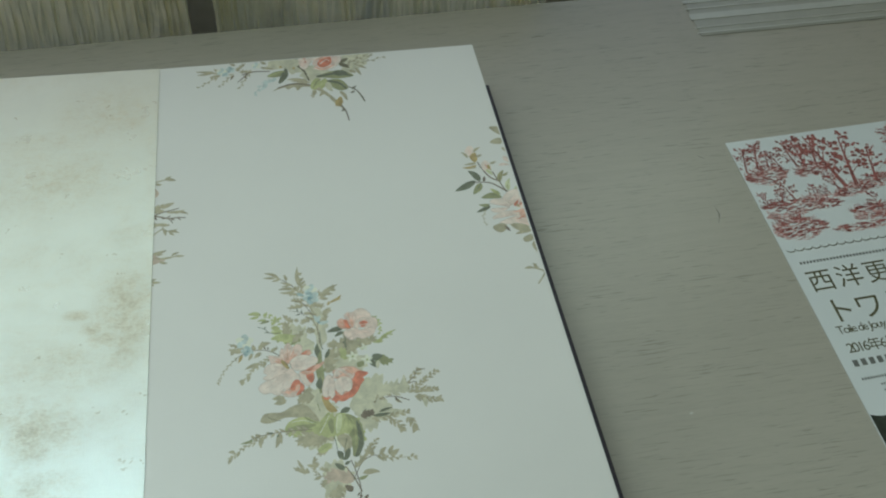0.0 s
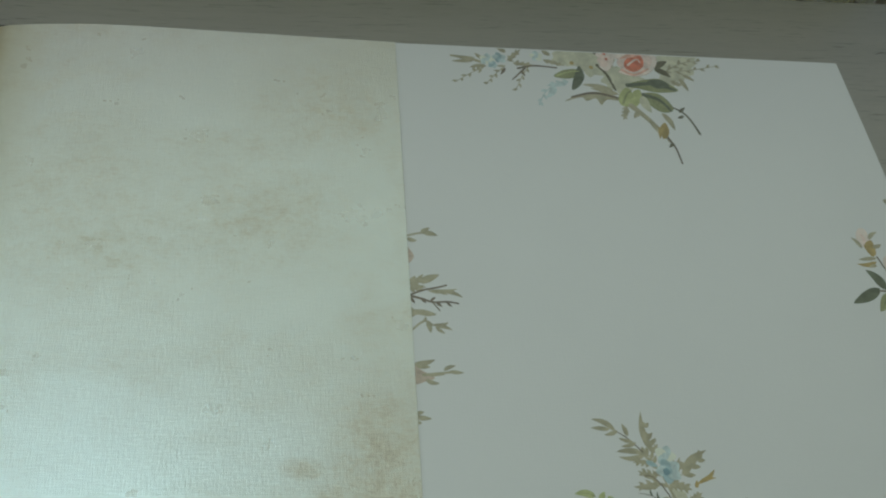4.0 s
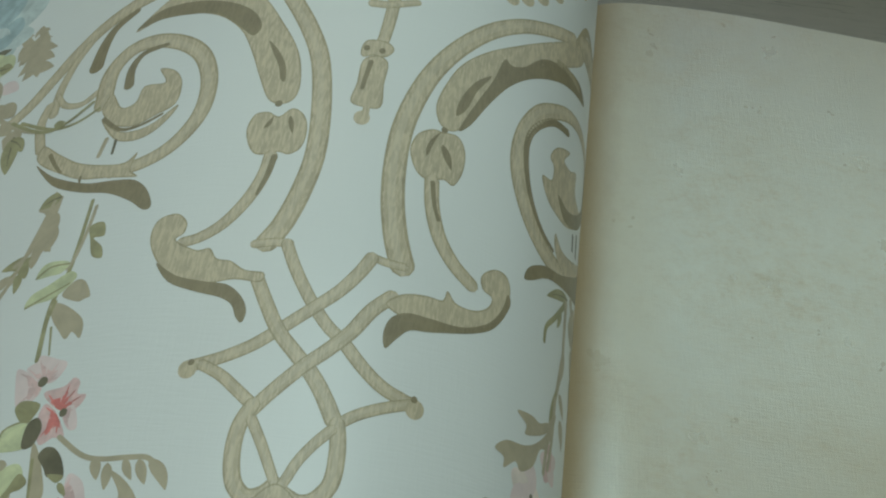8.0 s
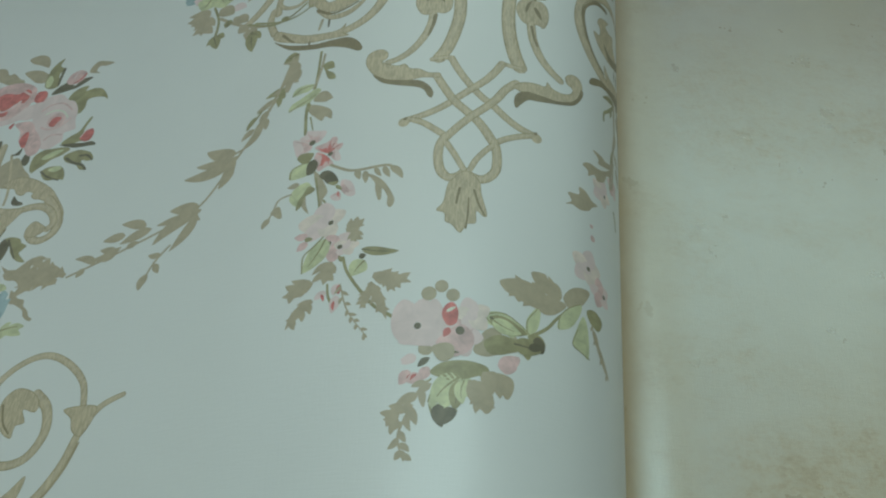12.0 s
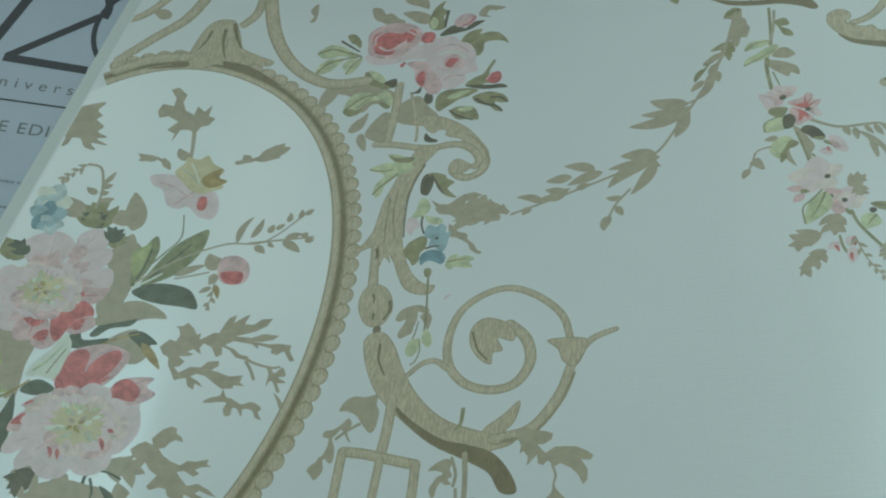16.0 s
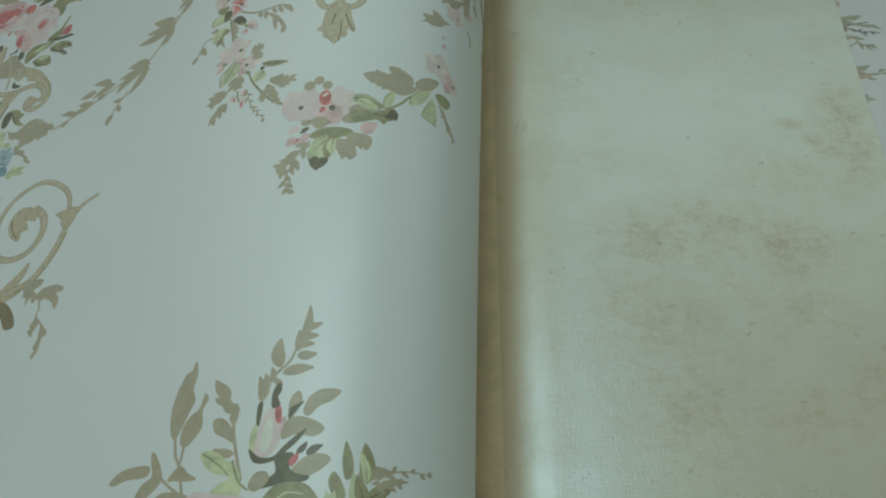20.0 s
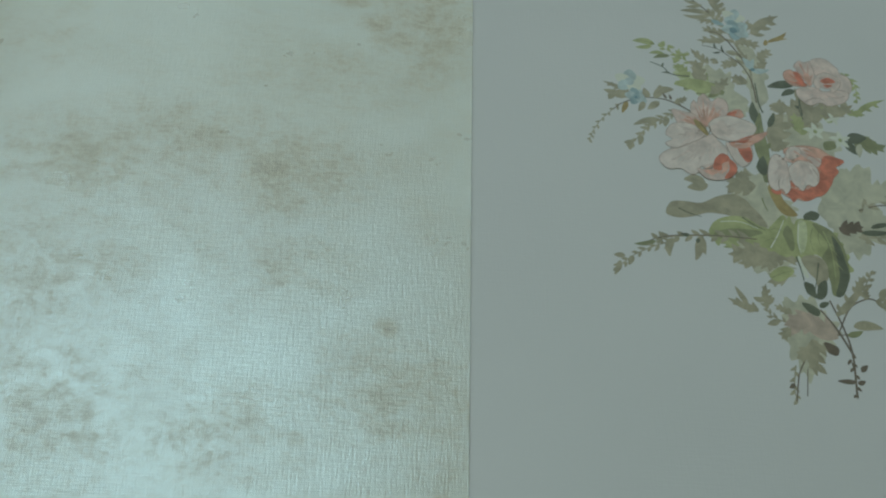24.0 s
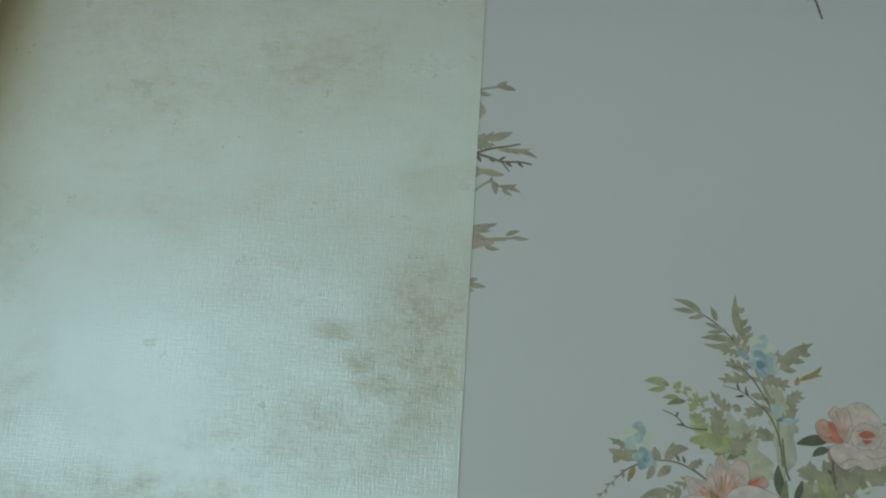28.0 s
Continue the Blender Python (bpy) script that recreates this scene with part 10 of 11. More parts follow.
leaf("DK", 2.57, -341.3, -101, -336.5, -100.1)
leaf("DK", 2.12, -344.8, -98.3, -349.6, -98.9)
begin("ornament", "garland", "pale green and tan leaves below the blue blossoms")
leaf("GL", 11.15, -344.6, -101.8, -348, -108.2)
leaf("GL", 9.03, -343, -101.3, -338.1, -111.3)
leaf("GL", 9.05, -339.7, -106.2, -333.6, -107.7)
leaf("GO", 3.93, -337.6, -107.1, -333.7, -107.2)
leaf("P1", 4.63, -334.7, -113.8, -328.9, -116.2)
leaf("LT", 9.49, -357.5, -85.4, -365.4, -90.5)
leaf("LT", 7.76, -352, -90.2, -360, -89.1)
lobe("LT", 12.66, -344.9, -109.5, -350.9, -115.8)
lobe("LT", 12.57, -344.3, -114.2, -345.8, -123.2)
leaf("LT", 5.94, -339.7, -111.7, -333.6, -117.5)
stem("GO", 0.96, 1.2, -342.6, -109.3, -339.4, -118.3, -339.3, -126.7, -340.8, -130.3)
leaf("GO", 3.07, -339.3, -126.7, -342, -130.8)
leaf("GO", 4.06, -339.6, -127.6, -337.3, -134.5)
leaf("GO", 3.73, -338.7, -127, -335.4, -129.3)
stem("LT", 1.19, 1.19, -338.8, -117.5, -331.5, -124.6, -324.1, -130, -318.5, -132.7)
leaf("GO", 3.55, -335.3, -120.3, -335.8, -124.3)
leaf("LT", 5.51, -332.4, -121.6, -327.1, -125.3)
leaf("LT", 5.97, -332.8, -123.1, -329.8, -121.7)
leaf("LT", 5.86, -326.4, -127.6, -329.7, -130.4)
leaf("LT", 5.61, -324.9, -130.2, -326, -135.7)
leaf("GO", 4.7, -324.2, -132.4, -322.6, -143.6)
leaf("GO", 3.35, -324.8, -133.2, -320.3, -137.8)
stem("GO", 0.9, 0.9, -326.4, -127.6, -316.7, -133.5, -310.5, -133.3, -304.6, -129)
leaf("GO", 2.09, -313.5, -132.4, -310.7, -132.5)
lobe("LT", 12.2, -329, -100.8, -324.5, -113.7)
lobe("LT", 9.83, -332.6, -100.3, -325, -109.2)
begin("ornament", "garland", "twin garland strands leaving the scroll")
stem("LT", 1.14, 1.14, -306, -153.8, -305.8, -161.7, -307.3, -167.9, -310.1, -171.1)
leaf("GO", 3.73, -304.2, -155, -308.8, -157.1)
leaf("LT", 4.69, -304.7, -158.6, -304.3, -167.4)
leaf("LT", 4.23, -304.8, -162.1, -303.4, -169)
begin("ornament", "garland", "leaves hanging under the pink blossoms")
leaf("LT", 5.99, -247.2, -280, -253.1, -277.5)
blot("GO", -253.2, -284.6, -247.2, -282.1, -240.4, -281.5, -239.7, -284.6, -245.9, -286.9, -250.3, -286.4)
leaf("GL", 6.89, -245.1, -285.9, -252, -294)
leaf("GO", 4.89, -244.4, -286.7, -246.2, -295.4)
leaf("DK", 4.06, -250.5, -293.9, -249.2, -300.2)
leaf("DK", 2.19, -249.1, -296.3, -245.9, -295.3)
leaf("GL", 3.91, -244.1, -286.7, -244.3, -293.5)
lobe("LT", 8.14, -242.1, -286.5, -237.9, -295.3)
lobe("LT", 7.81, -239.7, -284.6, -232.3, -289.4)
leaf("P2", 4.58, -234.7, -281.2, -230.1, -281.5)
leaf("P2", 3.57, -255.5, -285.6, -259.1, -287.6)
leaf("P2", 2.61, -254, -283.8, -255.5, -287)
leaf("R", 0.94, -256.5, -285.5, -258, -287.3)
leaf("P1", 3.25, -256.9, -280.3, -260.9, -281.4)
spray("LT", 6, 5.75, -253.3, -287.3, -258.5, -294.2, -262.7, -297.6)
spray("LT", 6, 5.1, -257, -294.1, -259.9, -302.4, -258.5, -308.4)
leaf("GO", 5.28, -238, -267.1, -227.3, -270.5)
leaf("GL", 4.58, -237.3, -267.9, -229.1, -271)
leaf("GO", 5.5, -231.1, -274.2, -223.2, -275)
leaf("DK", 2.72, -226.8, -275, -222.2, -274.1)
lobe("LT", 11.14, -216.8, -258.6, -235, -256.1)
lobe("LT", 8.22, -218.7, -255.3, -226, -251.5)
begin("ornament", "garland", "swag of tan pointed leaves")
stem("LT", 0.91, 0.91, -305.6, -155.8, -309.6, -174.4, -315.9, -188.9, -321.6, -199.6, -328.2, -210.8, -337.1, -216.1, -355.5, -222.2, -372, -227)
leaf("LT", 5.82, -318.7, -194.3, -336.7, -197.7)
leaf("LT", 5.37, -319.7, -193.1, -330.6, -187.9)
leaf("LT", 4.32, -320.8, -197.4, -323.4, -206.4)
leaf("LT", 3.93, -320, -195, -321, -204.8)
leaf("LT", 3.61, -322.3, -194.7, -333.3, -193.4)
leaf("LT", 2.84, -315.2, -184.1, -318.8, -188)
leaf("LT", 2.8, -312.4, -181, -310.9, -186.4)
leaf("LT", 2.87, -310.2, -173.3, -315.4, -176.5)
leaf("LT", 5.87, -327.8, -213.1, -342.5, -222.5)
leaf("LT", 5.17, -328.8, -212.1, -339.1, -209.9)
leaf("LT", 4.19, -329, -215.1, -335.8, -227)
leaf("LT", 3.35, -332.1, -214.1, -342.7, -214.7)
leaf("LT", 2.55, -331, -212, -327.4, -217.5)
leaf("LT", 4.02, -346.7, -213.8, -356.2, -209.8)
leaf("LT", 4.43, -344.4, -215.3, -354.9, -218.4)
leaf("LT", 4.02, -353.7, -215.2, -361.7, -215.2)
leaf("LT", 2.68, -350.1, -214.7, -349.8, -219.1)
stem("LT", 0.84, 0.63, -336.1, -224.7, -339.9, -229.6, -341.9, -234.5, -342.7, -238.5)
leaf("LT", 2.49, -338.5, -227.4, -343, -226.5)
leaf("LT", 2.42, -339.9, -230.7, -337.9, -234.9)
leaf("LT", 3.33, -341.6, -234.3, -343.3, -239.9)
leaf("LT", 3.04, -354, -219.8, -365.4, -222.5)
leaf("LT", 2.68, -357.5, -220.8, -358.2, -224.1)
leaf("LT", 3.36, -355.5, -221.7, -361.8, -218.9)
leaf("LT", 2.94, -355.5, -221.7, -359.7, -224.3)
leaf("LT", 2.94, -352.1, -220.6, -347.9, -219.5)
leaf("LT", 3.09, -362.4, -224.2, -370.7, -220)
leaf("LT", 3, -365.8, -225.4, -368.3, -228.2)
lobe("LT", 7.1, -372.9, -226.3, -390.4, -215.9)
lobe("LT", 6.44, -375.6, -227.5, -391.6, -226.7)
leaf("LT", 4.42, -382.5, -222.7, -381.1, -216.7)
leaf("LT", 4.07, -384.1, -226.1, -391.1, -231.2)
begin("ornament", "leaf_spray", "tan sprays at the foot of the oval")
blot("LT", -514.7, -341.9, -513.8, -338.5, -512.0, -336.6, -510.8, -334.2, -507.0, -332.5, -500.2, -331.0, -496.1, -331.5, -490.2, -331.9, -486.5, -333.1, -484.2, -334.5, -486.1, -336.3, -486.3, -339.1, -482.9, -340.9, -480.5, -342.9, -477.8, -343.7, -479.9, -345.0, -477.9, -345.4, -481.1, -346.1, -485.4, -346.1, -484.4, -348.1, -486.9, -347.9, -489.6, -346.6, -491.3, -347.3, -493.7, -345.5, -496.6, -345.3, -498.7, -346.2, -501.2, -346.0, -499.9, -343.6, -502.1, -342.8, -505.1, -340.5, -508.5, -340.5, -510.0, -345.0, -511.3, -343.6, -510.7, -340.8, -512.5, -342.7)
blot("LT", -485.9, -329.6, -481.4, -331.9, -481.8, -334.2, -479.8, -336.2, -482.0, -337.0, -484.4, -335.6, -486.7, -334.2)
stem("LT", 0.92, 0.69, -487.1, -346.8, -490.7, -347.8, -495.0, -349.4, -497.7, -353.0)
blot("LT", -496.8, -352.9, -496.5, -350.7, -495.1, -348.9, -495.0, -351.0, -493.5, -353.0, -495.2, -353.7)
blot("LT", -494.2, -350.4, -493.0, -348.1, -491.8, -349.0, -492.1, -352.8, -492.9, -353.4)
blot("LT", -488.2, -351.7, -487.4, -349.5, -485.2, -348.7, -485.4, -351.4, -486.7, -353.7)
stem("LT", 0.70, 0.94, -486.3, -348.3, -482.2, -351.1, -478.1, -353.9)
blot("LT", -481.1, -351.5, -478.5, -352.3, -474.6, -354.2, -472.6, -358.3, -474.9, -356.8, -477.8, -354.9)
blot("LT", -503.2, -352.1, -501.0, -351.3, -498.3, -352.5, -497.0, -355.5, -497.1, -358.7, -497.1, -361.8, -498.7, -362.5, -499.5, -360.0, -500.7, -360.7, -502.5, -364.0, -503.2, -363.1, -502.4, -359.4, -503.8, -358.0, -502.9, -356.3, -504.4, -356.0, -503.0, -354.2)
stem("DG", 0.94, 0.47, -494.7, -329.7, -493.0, -333.9, -493.3, -338.4)
blot("DG", -491.3, -331.5, -488.7, -332.2, -485.6, -334.6, -483.8, -339.4, -486.8, -337.5, -489.0, -334.5)
lobe("DK", 10.07, -523.6, -332.8, -528, -344.7)
lobe("LT", 11.98, -524.2, -338.4, -519.8, -349.5)
lobe("DK", 10.37, -512.8, -330.2, -518.9, -337.2)
begin("ornament", "scroll", "acanthus crown and scrolls over the oval")
blot("OT", -509.6, -148.8, -508.8, -138.4, -506.3, -127.3, -502.8, -121.4, -498.4, -119.2, -494.5, -119.7, -490.8, -127.4, -488.5, -133.8, -482.2, -136.3, -473.9, -139.1, -476.6, -142.4, -485.3, -141.6, -490.6, -143.7, -494.3, -145.8, -497.9, -146.3, -500.6, -148.8, -504.6, -150)
blot("OD", -523.7, -155.9, -515.3, -151.3, -508.8, -147.6, -508.6, -150.6, -516.2, -153.3)
blot("OD", -494.8, -143.6, -490.7, -143, -482, -144, -469, -151.8, -471.8, -151.9, -484.2, -146.7, -492.9, -146)
stem("OD", 1.28, 0.48, -503.3, -128, -504.2, -134, -506.2, -139.6)
stem("OD", 1.62, 0.65, -497.8, -125.7, -497.3, -132.8, -494.8, -141.3)
stem("OD", 2.03, 1.02, -494.7, -121.5, -492.2, -128.6, -489.3, -134.1)
stem("OL", 1.63, 0.65, -496.1, -124.3, -494.2, -132.5, -490.6, -138.4)
stem("OL", 1.65, 0.66, -501.5, -125.7, -501.6, -132.9, -503.3, -142.2)
stem("OT", 3.72, 4.78, -536.3, -154.5, -525.6, -138.8, -515.2, -124, -510.2, -109.5)
stem("OT", 4.12, 5.67, -535.8, -160.5, -524.6, -151.3, -510, -144.8)
stem("OT", 3.11, 3.63, -545.2, -135.4, -533.4, -127.2, -525.2, -113.2)
leaf("LT", 6.67, -522, -125.5, -529.6, -123.8)
stem("OT", 4.03, 3.46, -485.9, -100.1, -487, -112.8, -491.5, -121)
stem("OT", 6.42, 5.25, -483.5, -99.5, -476.6, -123, -465.2, -140.6, -449, -151, -432.8, -151.2)
finish()



# ---- flyer on the desk ----
def words(text, size, x, y, mat, parent, z, spread=1.0, shear=0.0, name="lettering", wide=0.0):
    cu = bpy.data.curves.new(name, "FONT")
    cu.body, cu.size, cu.space_character, cu.shear = text, size, spread, shear
    cu.extrude = 0.00002
    tmp = bpy.data.objects.new(name, cu)
    scene.collection.objects.link(tmp)
    bpy.context.view_layer.update()
    if wide:
        cu.space_character = spread * wide / tmp.dimensions.x
        bpy.context.view_layer.update()
    me = bpy.data.meshes.new_from_object(tmp.evaluated_get(bpy.context.evaluated_depsgraph_get()))
    bpy.data.objects.remove(tmp)
    me.materials.clear()
    me.materials.append(mat)
    ob = new(name, me)
    ob.parent = parent
    ob.location = (x, y, z)
    return ob


TITLE = plain("olive_title_ink", (0.115, 0.105, 0.055), 0.4)
SMALL = plain("grey_text_ink", (0.17, 0.17, 0.16), 0.4)
GLOSS = paper("glossy_flyer_paper", (0.74, 0.76, 0.77), 0.22)
flyer = tagged(new("flyer"), "exhibition flyer with red pastoral print lying on the desk", "flyer")
part("sheet", box(0, 0.21, -0.297, 0, 0.0004, 0.0008), GLOSS, flyer, "white glossy A4 sheet")


def flat(name, mat, label, shapes, z):
    """Flat printed shapes, each an outline, as one mesh on the flyer or the cover."""
    verts, faces = [], []
    for k, outline in enumerate(shapes):
        pts = [Vector((x, y, 0)) for x, y in outline]
        base = len(verts)
        verts += [(p.x, p.y, z + (k % 40) * 0.0000015) for p in pts]
        faces += [tuple(base + i for i in t) for t in tessellate_polygon([pts])]
    me = bpy.data.meshes.new(name)
    me.from_pydata(verts, [], faces)
    me.materials.append(mat)
    ob = new(name, me)
    ob["label"] = label
    return ob


def tree_shapes(x, y, h, rng):
    """A small engraved tree: a leaning forked trunk, spreading boughs and leaf dabs."""
    out = []
    lean = rng.uniform(-0.35, 0.35)
    out.append([(x - h * 0.035, y), (x + h * 0.035, y), (x + lean * h * 0.5 + h * 0.02, y + h * 0.5), (x + lean * h + h * 0.008, y + h), (x + lean * h - h * 0.008, y + h), (x + lean * h * 0.5 - h * 0.02, y + h * 0.5)])
    for i in range(16):
        s = 0.18 + 0.05 * i
        bx, by, a = x + lean * h * s, y + h * s, rng.uniform(0.3, 1.4) * (1 if i % 2 else -1)
        ln = h * rng.uniform(0.22, 0.55) * (1.2 - s * 0.8)
        tx, ty = bx + ln * math.sin(a), by + ln * math.cos(a)
        out.append([(bx, by), (bx + h * 0.022, by), (tx, ty)])
        for j in range(5):
            u = rng.uniform(0.45, 1.15)
            cx, cy, r = bx + (tx - bx) * u + rng.uniform(-1, 1) * h * 0.04, by + (ty - by) * u + rng.uniform(-1, 1) * h * 0.04, h * rng.uniform(0.018, 0.042)
            out.append([(cx + r * math.cos(q) * rng.uniform(0.7, 1.4), cy + r * math.sin(q) * rng.uniform(0.6, 1.1)) for q in steps(6, 0, 2 * math.pi)[:-1]])
    return out


def bank_shapes(x0, x1, y, h, rng):
    """A sloping bank of broken strokes, with grass along its crest."""
    out = []
    tilt = rng.uniform(-0.25, 0.25)
    for i in range(int((x1 - x0) * h * 500000 * 0.55)):
        u = rng.random()
        v = rng.uniform(-1, 1)
        x, w = x0 + (x1 - x0) * u, rng.uniform(0.0015, 0.007)
        crest = h * 0.55 * math.sin(math.pi * u) ** 0.6
        b = y + tilt * (x - (x0 + x1) / 2) + v * crest
        k = rng.uniform(0.0002, 0.0007)
        s = w * rng.uniform(-0.25, 0.35)
        out.append([(x, b), (x + w * 0.5, b + s * 0.5 - k), (x + w, b + s), (x + w * 0.5, b + s * 0.5 + k)])
        if v > 0.6:
            out.append([(x, b), (x + 0.0006, b), (x + rng.uniform(-0.002, 0.003), b + h * rng.uniform(0.15, 0.4))])
    return out


TOILE = ink("engraving_red_ink", (0.36, 0.125, 0.115), 0.5, 520)
TOILE_PALE = ink("engraving_pale_red_ink", (0.60, 0.36, 0.345), 0.35, 420)
rng = random.Random(5)
dark, pale = [], []
for x0, x1, y, h in ((0.000, 0.030, -0.034, 0.015), (0.036, 0.064, -0.034, 0.009), (0.056, 0.104, -0.054, 0.010), (0.000, 0.056, -0.064, 0.010), (0.000, 0.036, -0.082, 0.015), (0.040, 0.078, -0.088, 0.005), (0.060, 0.112, -0.079, 0.012),
                     (0.110, 0.160, -0.030, 0.014), (0.150, 0.209, -0.052, 0.014), (0.110, 0.170, -0.074, 0.014), (0.165, 0.209, -0.086, 0.012)):
    dark += bank_shapes(x0, x1, y, h, rng)
    pale += bank_shapes(x0, x1, y - 0.001, h * 1.15, rng)
for x, y, h in ((0.004, -0.030, 0.022), (0.013, -0.028, 0.024), (0.021, -0.029, 0.015), (0.030, -0.031, 0.017), (0.042, -0.031, 0.024), (0.048, -0.032, 0.027), (0.056, -0.033, 0.020), (0.068, -0.054, 0.050), (0.076, -0.053, 0.044), (0.092, -0.053, 0.030),
                (0.008, -0.062, 0.013), (0.018, -0.061, 0.014), (0.028, -0.060, 0.019), (0.042, -0.062, 0.014), (0.050, -0.062, 0.012), (0.062, -0.056, 0.018), (0.010, -0.078, 0.009), (0.022, -0.078, 0.010), (0.084, -0.078, 0.016), (0.100, -0.076, 0.018),
                (0.126, -0.028, 0.022), (0.144, -0.030, 0.024), (0.170, -0.050, 0.026), (0.192, -0.050, 0.030), (0.130, -0.072, 0.024), (0.154, -0.074, 0.020), (0.188, -0.084, 0.020)):
    dark += tree_shapes(x, y, h, rng)
for name, mat, label, shapes, z in (("engraving_wash", TOILE_PALE, "pale red washes of a pastoral print", pale, 0.00086), ("engraving", TOILE, "red engraved pastoral landscape with trees", dark, 0.00095)):
    flat(name, mat, label, [[(min(0.2095, max(0.0005, px)), min(-0.0005, py)) for px, py in s] for s in shapes], z).parent = flyer
scallop = []
for i in range(34):
    x = 0.003 + 0.006 * i
    arc = [(x + 0.003 - 0.0032 * math.cos(a), -0.0985 - 0.0022 * math.sin(a)) for a in steps(8, 0, math.pi)]
    scallop.append(arc + [(px, py + 0.0007) for px, py in arc[::-1]])
# the fold's highlight, laid on as a thin white shape
crease = [(0.058, -0.0662), (0.13, -0.0672), (0.2095, -0.0668), (0.2095, -0.0680), (0.13, -0.0684), (0.058, -0.0671)]
flat("crease", GLOSS, "white line for the highlight along the flyer's crease", [crease], 0.00104).parent = flyer
flat("scalloped_line", TITLE, "dark scalloped border line", scallop, 0.00092).parent = flyer
for text, size, x, y, mat, wide in (("西洋更紗", 0.0185, 0.0055, -0.1318, TITLE, 0.084), ("トワル", 0.0205, 0.0065, -0.1565, TITLE, 0.051), ("Toile de Jouy", 0.0082, 0.0075, -0.1655, TITLE, 0.0345), ("2016年6月", 0.0096, 0.0078, -0.1793, TITLE, 0.030)):
    words(text, size, x, y, mat, flyer, 0.0009, wide=wide)
bars = []
for x, y, w, h in ((0.0070, -0.1110, 0.085, 0.0020), (0.0068, -0.1890, 0.07, 0.0046), (0.0070, -0.1985, 0.10, 0.0016), (0.017, -0.2035, 0.12, 0.0013), (0.017, -0.2075, 0.09, 0.0013)):
    n = max(3, int(w / (h * 1.15)))
    for i in range(n):
        bx = x + w * i / n
        bars.append([(bx, y), (bx + w / n * 0.62, y), (bx + w / n * 0.62, y + h), (bx, y + h)])
flat("small_print", SMALL, "lines of small dark print", bars, 0.00092).parent = flyer
CHINTZ = ink("black_chintz_ink", (0.035, 0.04, 0.03), 0.4, 200)
wavy = [(0.0005 + 0.209 * i / 60, -0.2205 - 0.0022 * abs(math.sin(i * 0.62))) for i in range(61)]
flat("chintz_band", CHINTZ, "black floral chintz band", [wavy + [(0.2095, -0.2965), (0.0005, -0.2965)]], 0.00088).parent = flyer
for name, key, num, r0 in (("chintz_flower", "RD", 26, 0.010), ("chintz_leaf", "G", 40, 0.006)):
    shapes = []
    for i in range(num):
        cx, cy, r = rng.uniform(0.008, 0.2), rng.uniform(-0.29, -0.229), r0 * rng.uniform(0.6, 1.0)
        shapes.append([(min(0.209, max(0.001, cx + r * (0.75 + 0.25 * math.cos(5 * q)) * math.cos(q))), max(-0.296, cy + r * (0.75 + 0.25 * math.cos(5 * q)) * math.sin(q))) for q in steps(20, 0, 2 * math.pi)[:-1]])
    flat(name, INKS[key], "printed flowers on the dark band", shapes, 0.00093 if key == "G" else 0.001).parent = flyer
flyer.matrix_world = pose(0.3884, -0.0737, 0, 0, 0, 4.4)

# ---- print on the inner cover ----
panel = new("cover_print")
panel.parent = book
panel["label"] = "thin black anniversary lettering and grey text lines"
tilt = radians(3.0)


def on_cover(x, y):
    return (-0.5926 + x * math.cos(tilt) - y * math.sin(tilt), -0.1835 + x * math.sin(tilt) + y * math.cos(tilt))


def bar(x0, y0, x1, y1, w):
    a, b = Vector((x0, y0)), Vector((x1, y1))
    s = side((b - a).normalized()) * w / 2
    return [on_cover(*p) for p in (a - s, b - s, b + s, a + s)]


strokes = [bar(0, 0, 0.075, 0, 0.0009), bar(0.0035, 0.0210, 0.0165, 0.0720, 0.0042), bar(0.0120, 0.0220, 0.0460, 0.0210, 0.0042), bar(0.0130, 0.0225, 0.0440, 0.0520, 0.0036)]
arc = [(0.034 + 0.0125 * math.cos(a), 0.056 + 0.014 * math.sin(a)) for a in steps(18, -0.35, 2.7)]
strokes += [bar(*p, *q, 0.0034) for p, q in zip(arc, arc[1:])]
arc = [(0.0610 + 0.0175 * math.cos(a), 0.046 + 0.0245 * math.sin(a)) for a in steps(40, 0, 2 * math.pi)]
strokes += [bar(*p, *q, 0.0022) for p, q in zip(arc, arc[1:])]
flat("numeral_print", BLACK, "thin black numerals", strokes, 0.00228).parent = panel
for text, size, x, y, mat, wide in (("anniversary", 0.0076, 0.0022, 0.0068, SMALL, 0.0560), ("ARCHIVE EDITION", 0.0079, -0.0112, -0.0158, SMALL, 0.0735)):
    ob = words(text, size, *on_cover(x, y), mat, panel, 0.00228, wide=wide)
    ob.rotation_euler = (0, 0, tilt)
lines = []
for i in range(11):
    x = -0.018
    while x < 0.06:
        w = rng.uniform(0.003, 0.0095)
        c = x
        while c < x + w:
            k = rng.uniform(0.0006, 0.0012)
            y = -0.0390 - 0.0117 * i
            lines.append(bar(c, y, c + k, y, rng.choice((0.0011, 0.0012, 0.0018))))
            c += k + 0.00035
        x += w + 0.0015
flat("text_block", GREYINK, "grey lines of small text", lines, 0.00226).parent = panel
part("cover_margin", box(-0.66, -0.6185, -0.51, 0.035, 0.0003, 0.0018, 0.0004), CLOTH, book, "dark cloth margin of the front board")

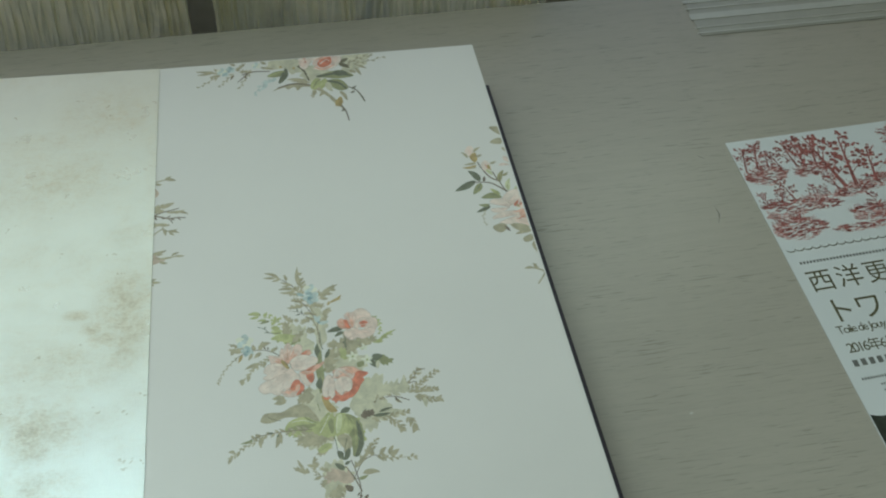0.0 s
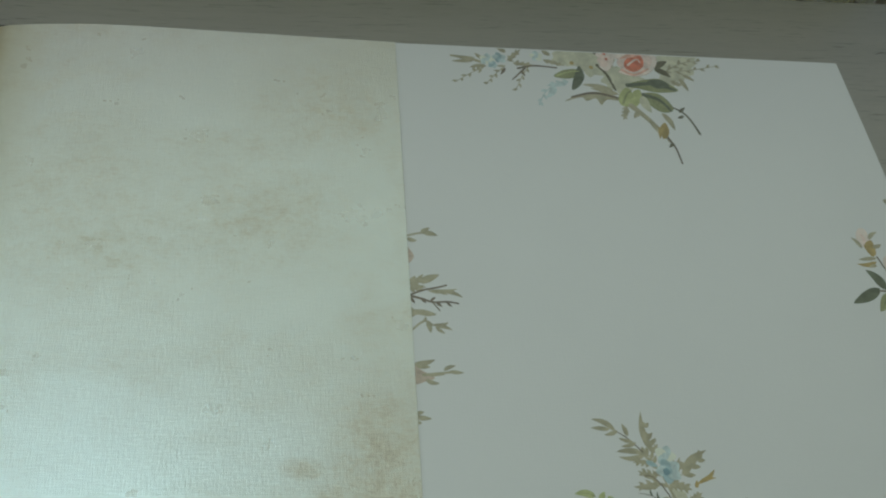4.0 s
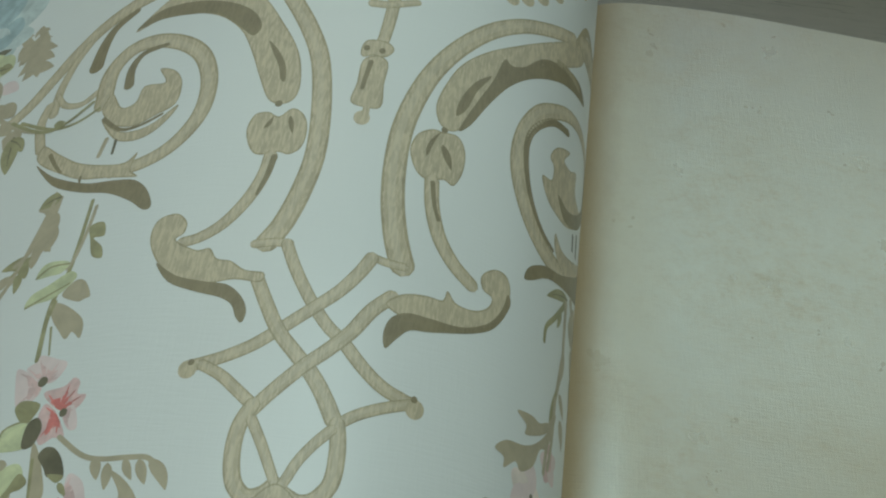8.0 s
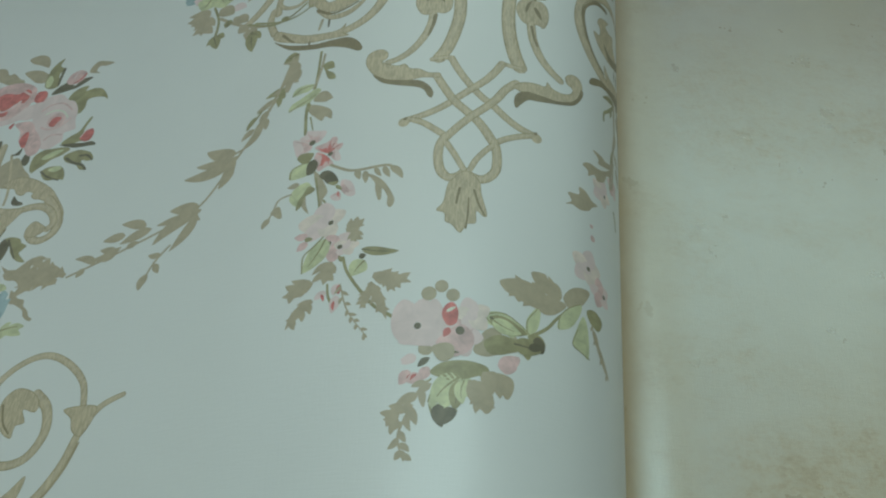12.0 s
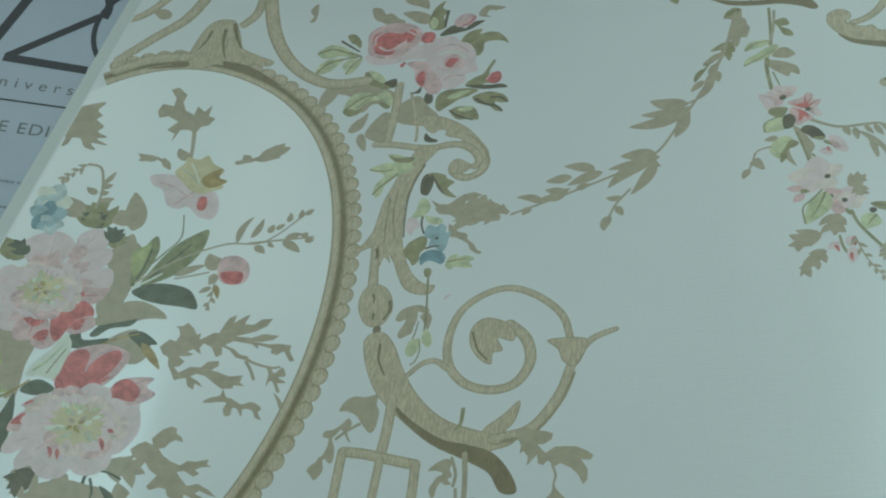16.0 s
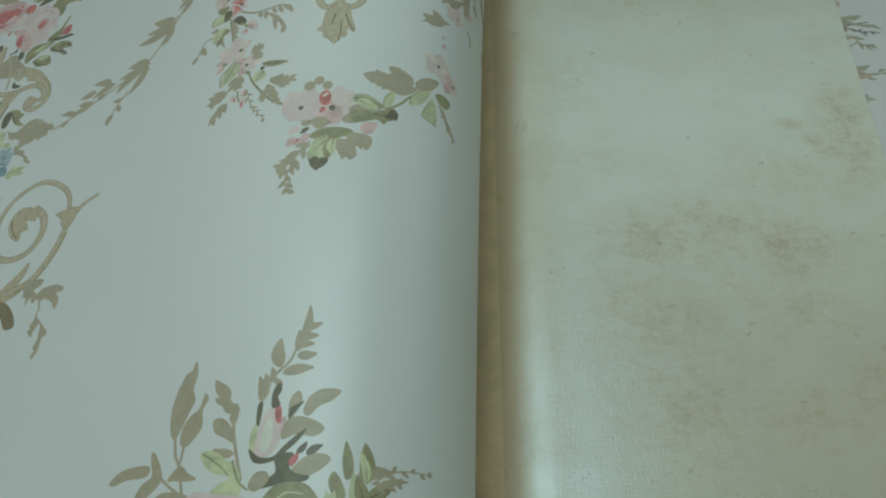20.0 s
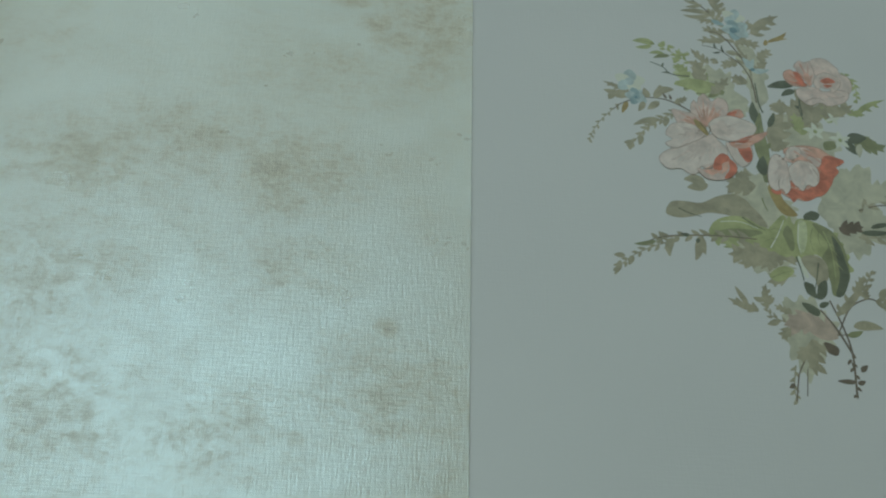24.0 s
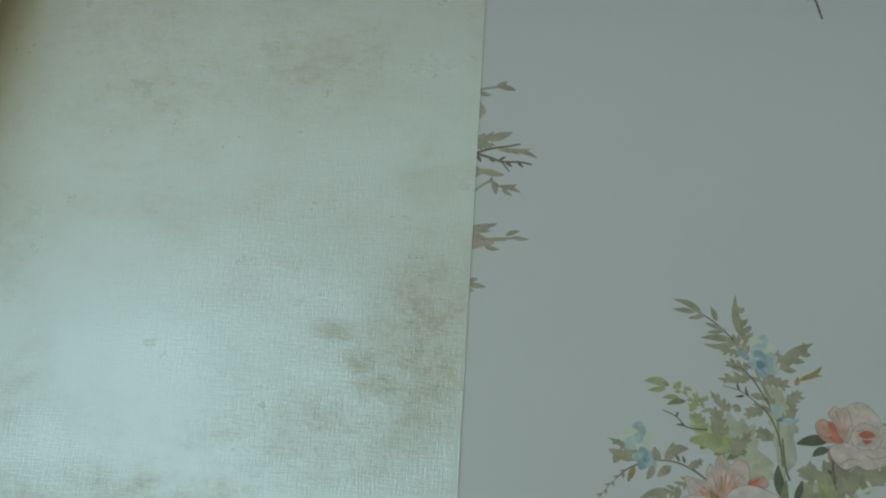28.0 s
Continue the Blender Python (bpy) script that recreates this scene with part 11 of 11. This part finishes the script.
# ---- small marks on the desktop ----
SCRATCH = plain("dark_scratch", (0.09, 0.085, 0.07), 0.6)
for name, mat, label, x0, y0, x1, y1, w in (
        ("scratch", SCRATCH, "thin dark scratch in the desktop", 0.3632, -0.1280, 0.3615, -0.1442, 0.0007),
        ("scratch", SCRATCH, "thin dark scratch in the desktop", 0.2713, 0.0501, 0.2835, 0.0509, 0.0006),
        ("scratch", SCRATCH, "thin dark scratch in the desktop", 0.3646, -0.0830, 0.3694, -0.0871, 0.0005),
        ("chip", GLINT_CHIP, "tiny white chip in the desktop", 0.3002, -0.2803, 0.3033, -0.2796, 0.0018),
):
    a, b = Vector((x0, y0)), Vector((x1, y1))
    mid, s = (a + b) / 2 + side(b - a) * 0.12, side((b - a).normalized()) * w / 2
    flat(name, mat, label, [[a, mid - s, b, mid + s]], 0.00008).parent = desk
desk_inverse = ROOM.inverted()
for ob in desk.children:
    if ob.name.startswith(("scratch", "chip")):
        ob.matrix_parent_inverse = desk_inverse

# ---- the window's reflection on the desk and the hangings behind it ----
# low pale strips built in place of a reflection on the glossy desk
rail = tagged(new("window_reflection"), "pale stripes standing in for the window's reflection at the desk's far edge", "rail")
part("reflection_bed", box(0.407, 1.28, 0.0215, 0.066, 0.0002, 0.0008, 0.0003), GLINT, rail)
for y, w in ((0.0235, 0.0016), (0.0300, 0.0010), (0.0400, 0.0070), (0.0525, 0.0016), (0.0600, 0.0030)):
    part("reflection_line", box(0.405, 1.279, y, y + w, 0.0009, 0.0013, 0.0002), GLINT_CHIP, rail)
rail.matrix_world = ROOM


def crumple(x0, x1, seed):
    """A low strip of crumpled film: sharp upright creases of uneven depth."""
    r = random.Random(seed)
    n = int((x1 - x0) / 0.0022)
    off = [r.uniform(-1, 1) for _ in range(n + 1)]
    bm = bmesh.new()
    rows = []
    for k in range(7):
        z = -0.012 + 0.016 * k
        rows.append([bm.verts.new((x0 + (x1 - x0) * i / n + r.uniform(-1, 1) * 0.0006, 0.090 + 0.0035 * off[i] * (0.7 + 0.1 * k) + r.uniform(-1, 1) * 0.0016 + 0.04 * k / 7, z)) for i in range(n + 1)])
    for p, q in zip(rows, rows[1:]):
        for i in range(n):
            bm.faces.new((p[i], p[i + 1], q[i + 1], q[i]))
    return bm


for x0, x1, seed in ((-0.70, 0.018, 3), (0.037, 0.300, 8)):
    ob = part("film_strip", crumple(x0, x1, seed), FOIL)
    ob.matrix_world = ROOM
    tagged(ob, "crumpled translucent gold film hung along the desk's back edge", "film", group="gold film behind the desk")
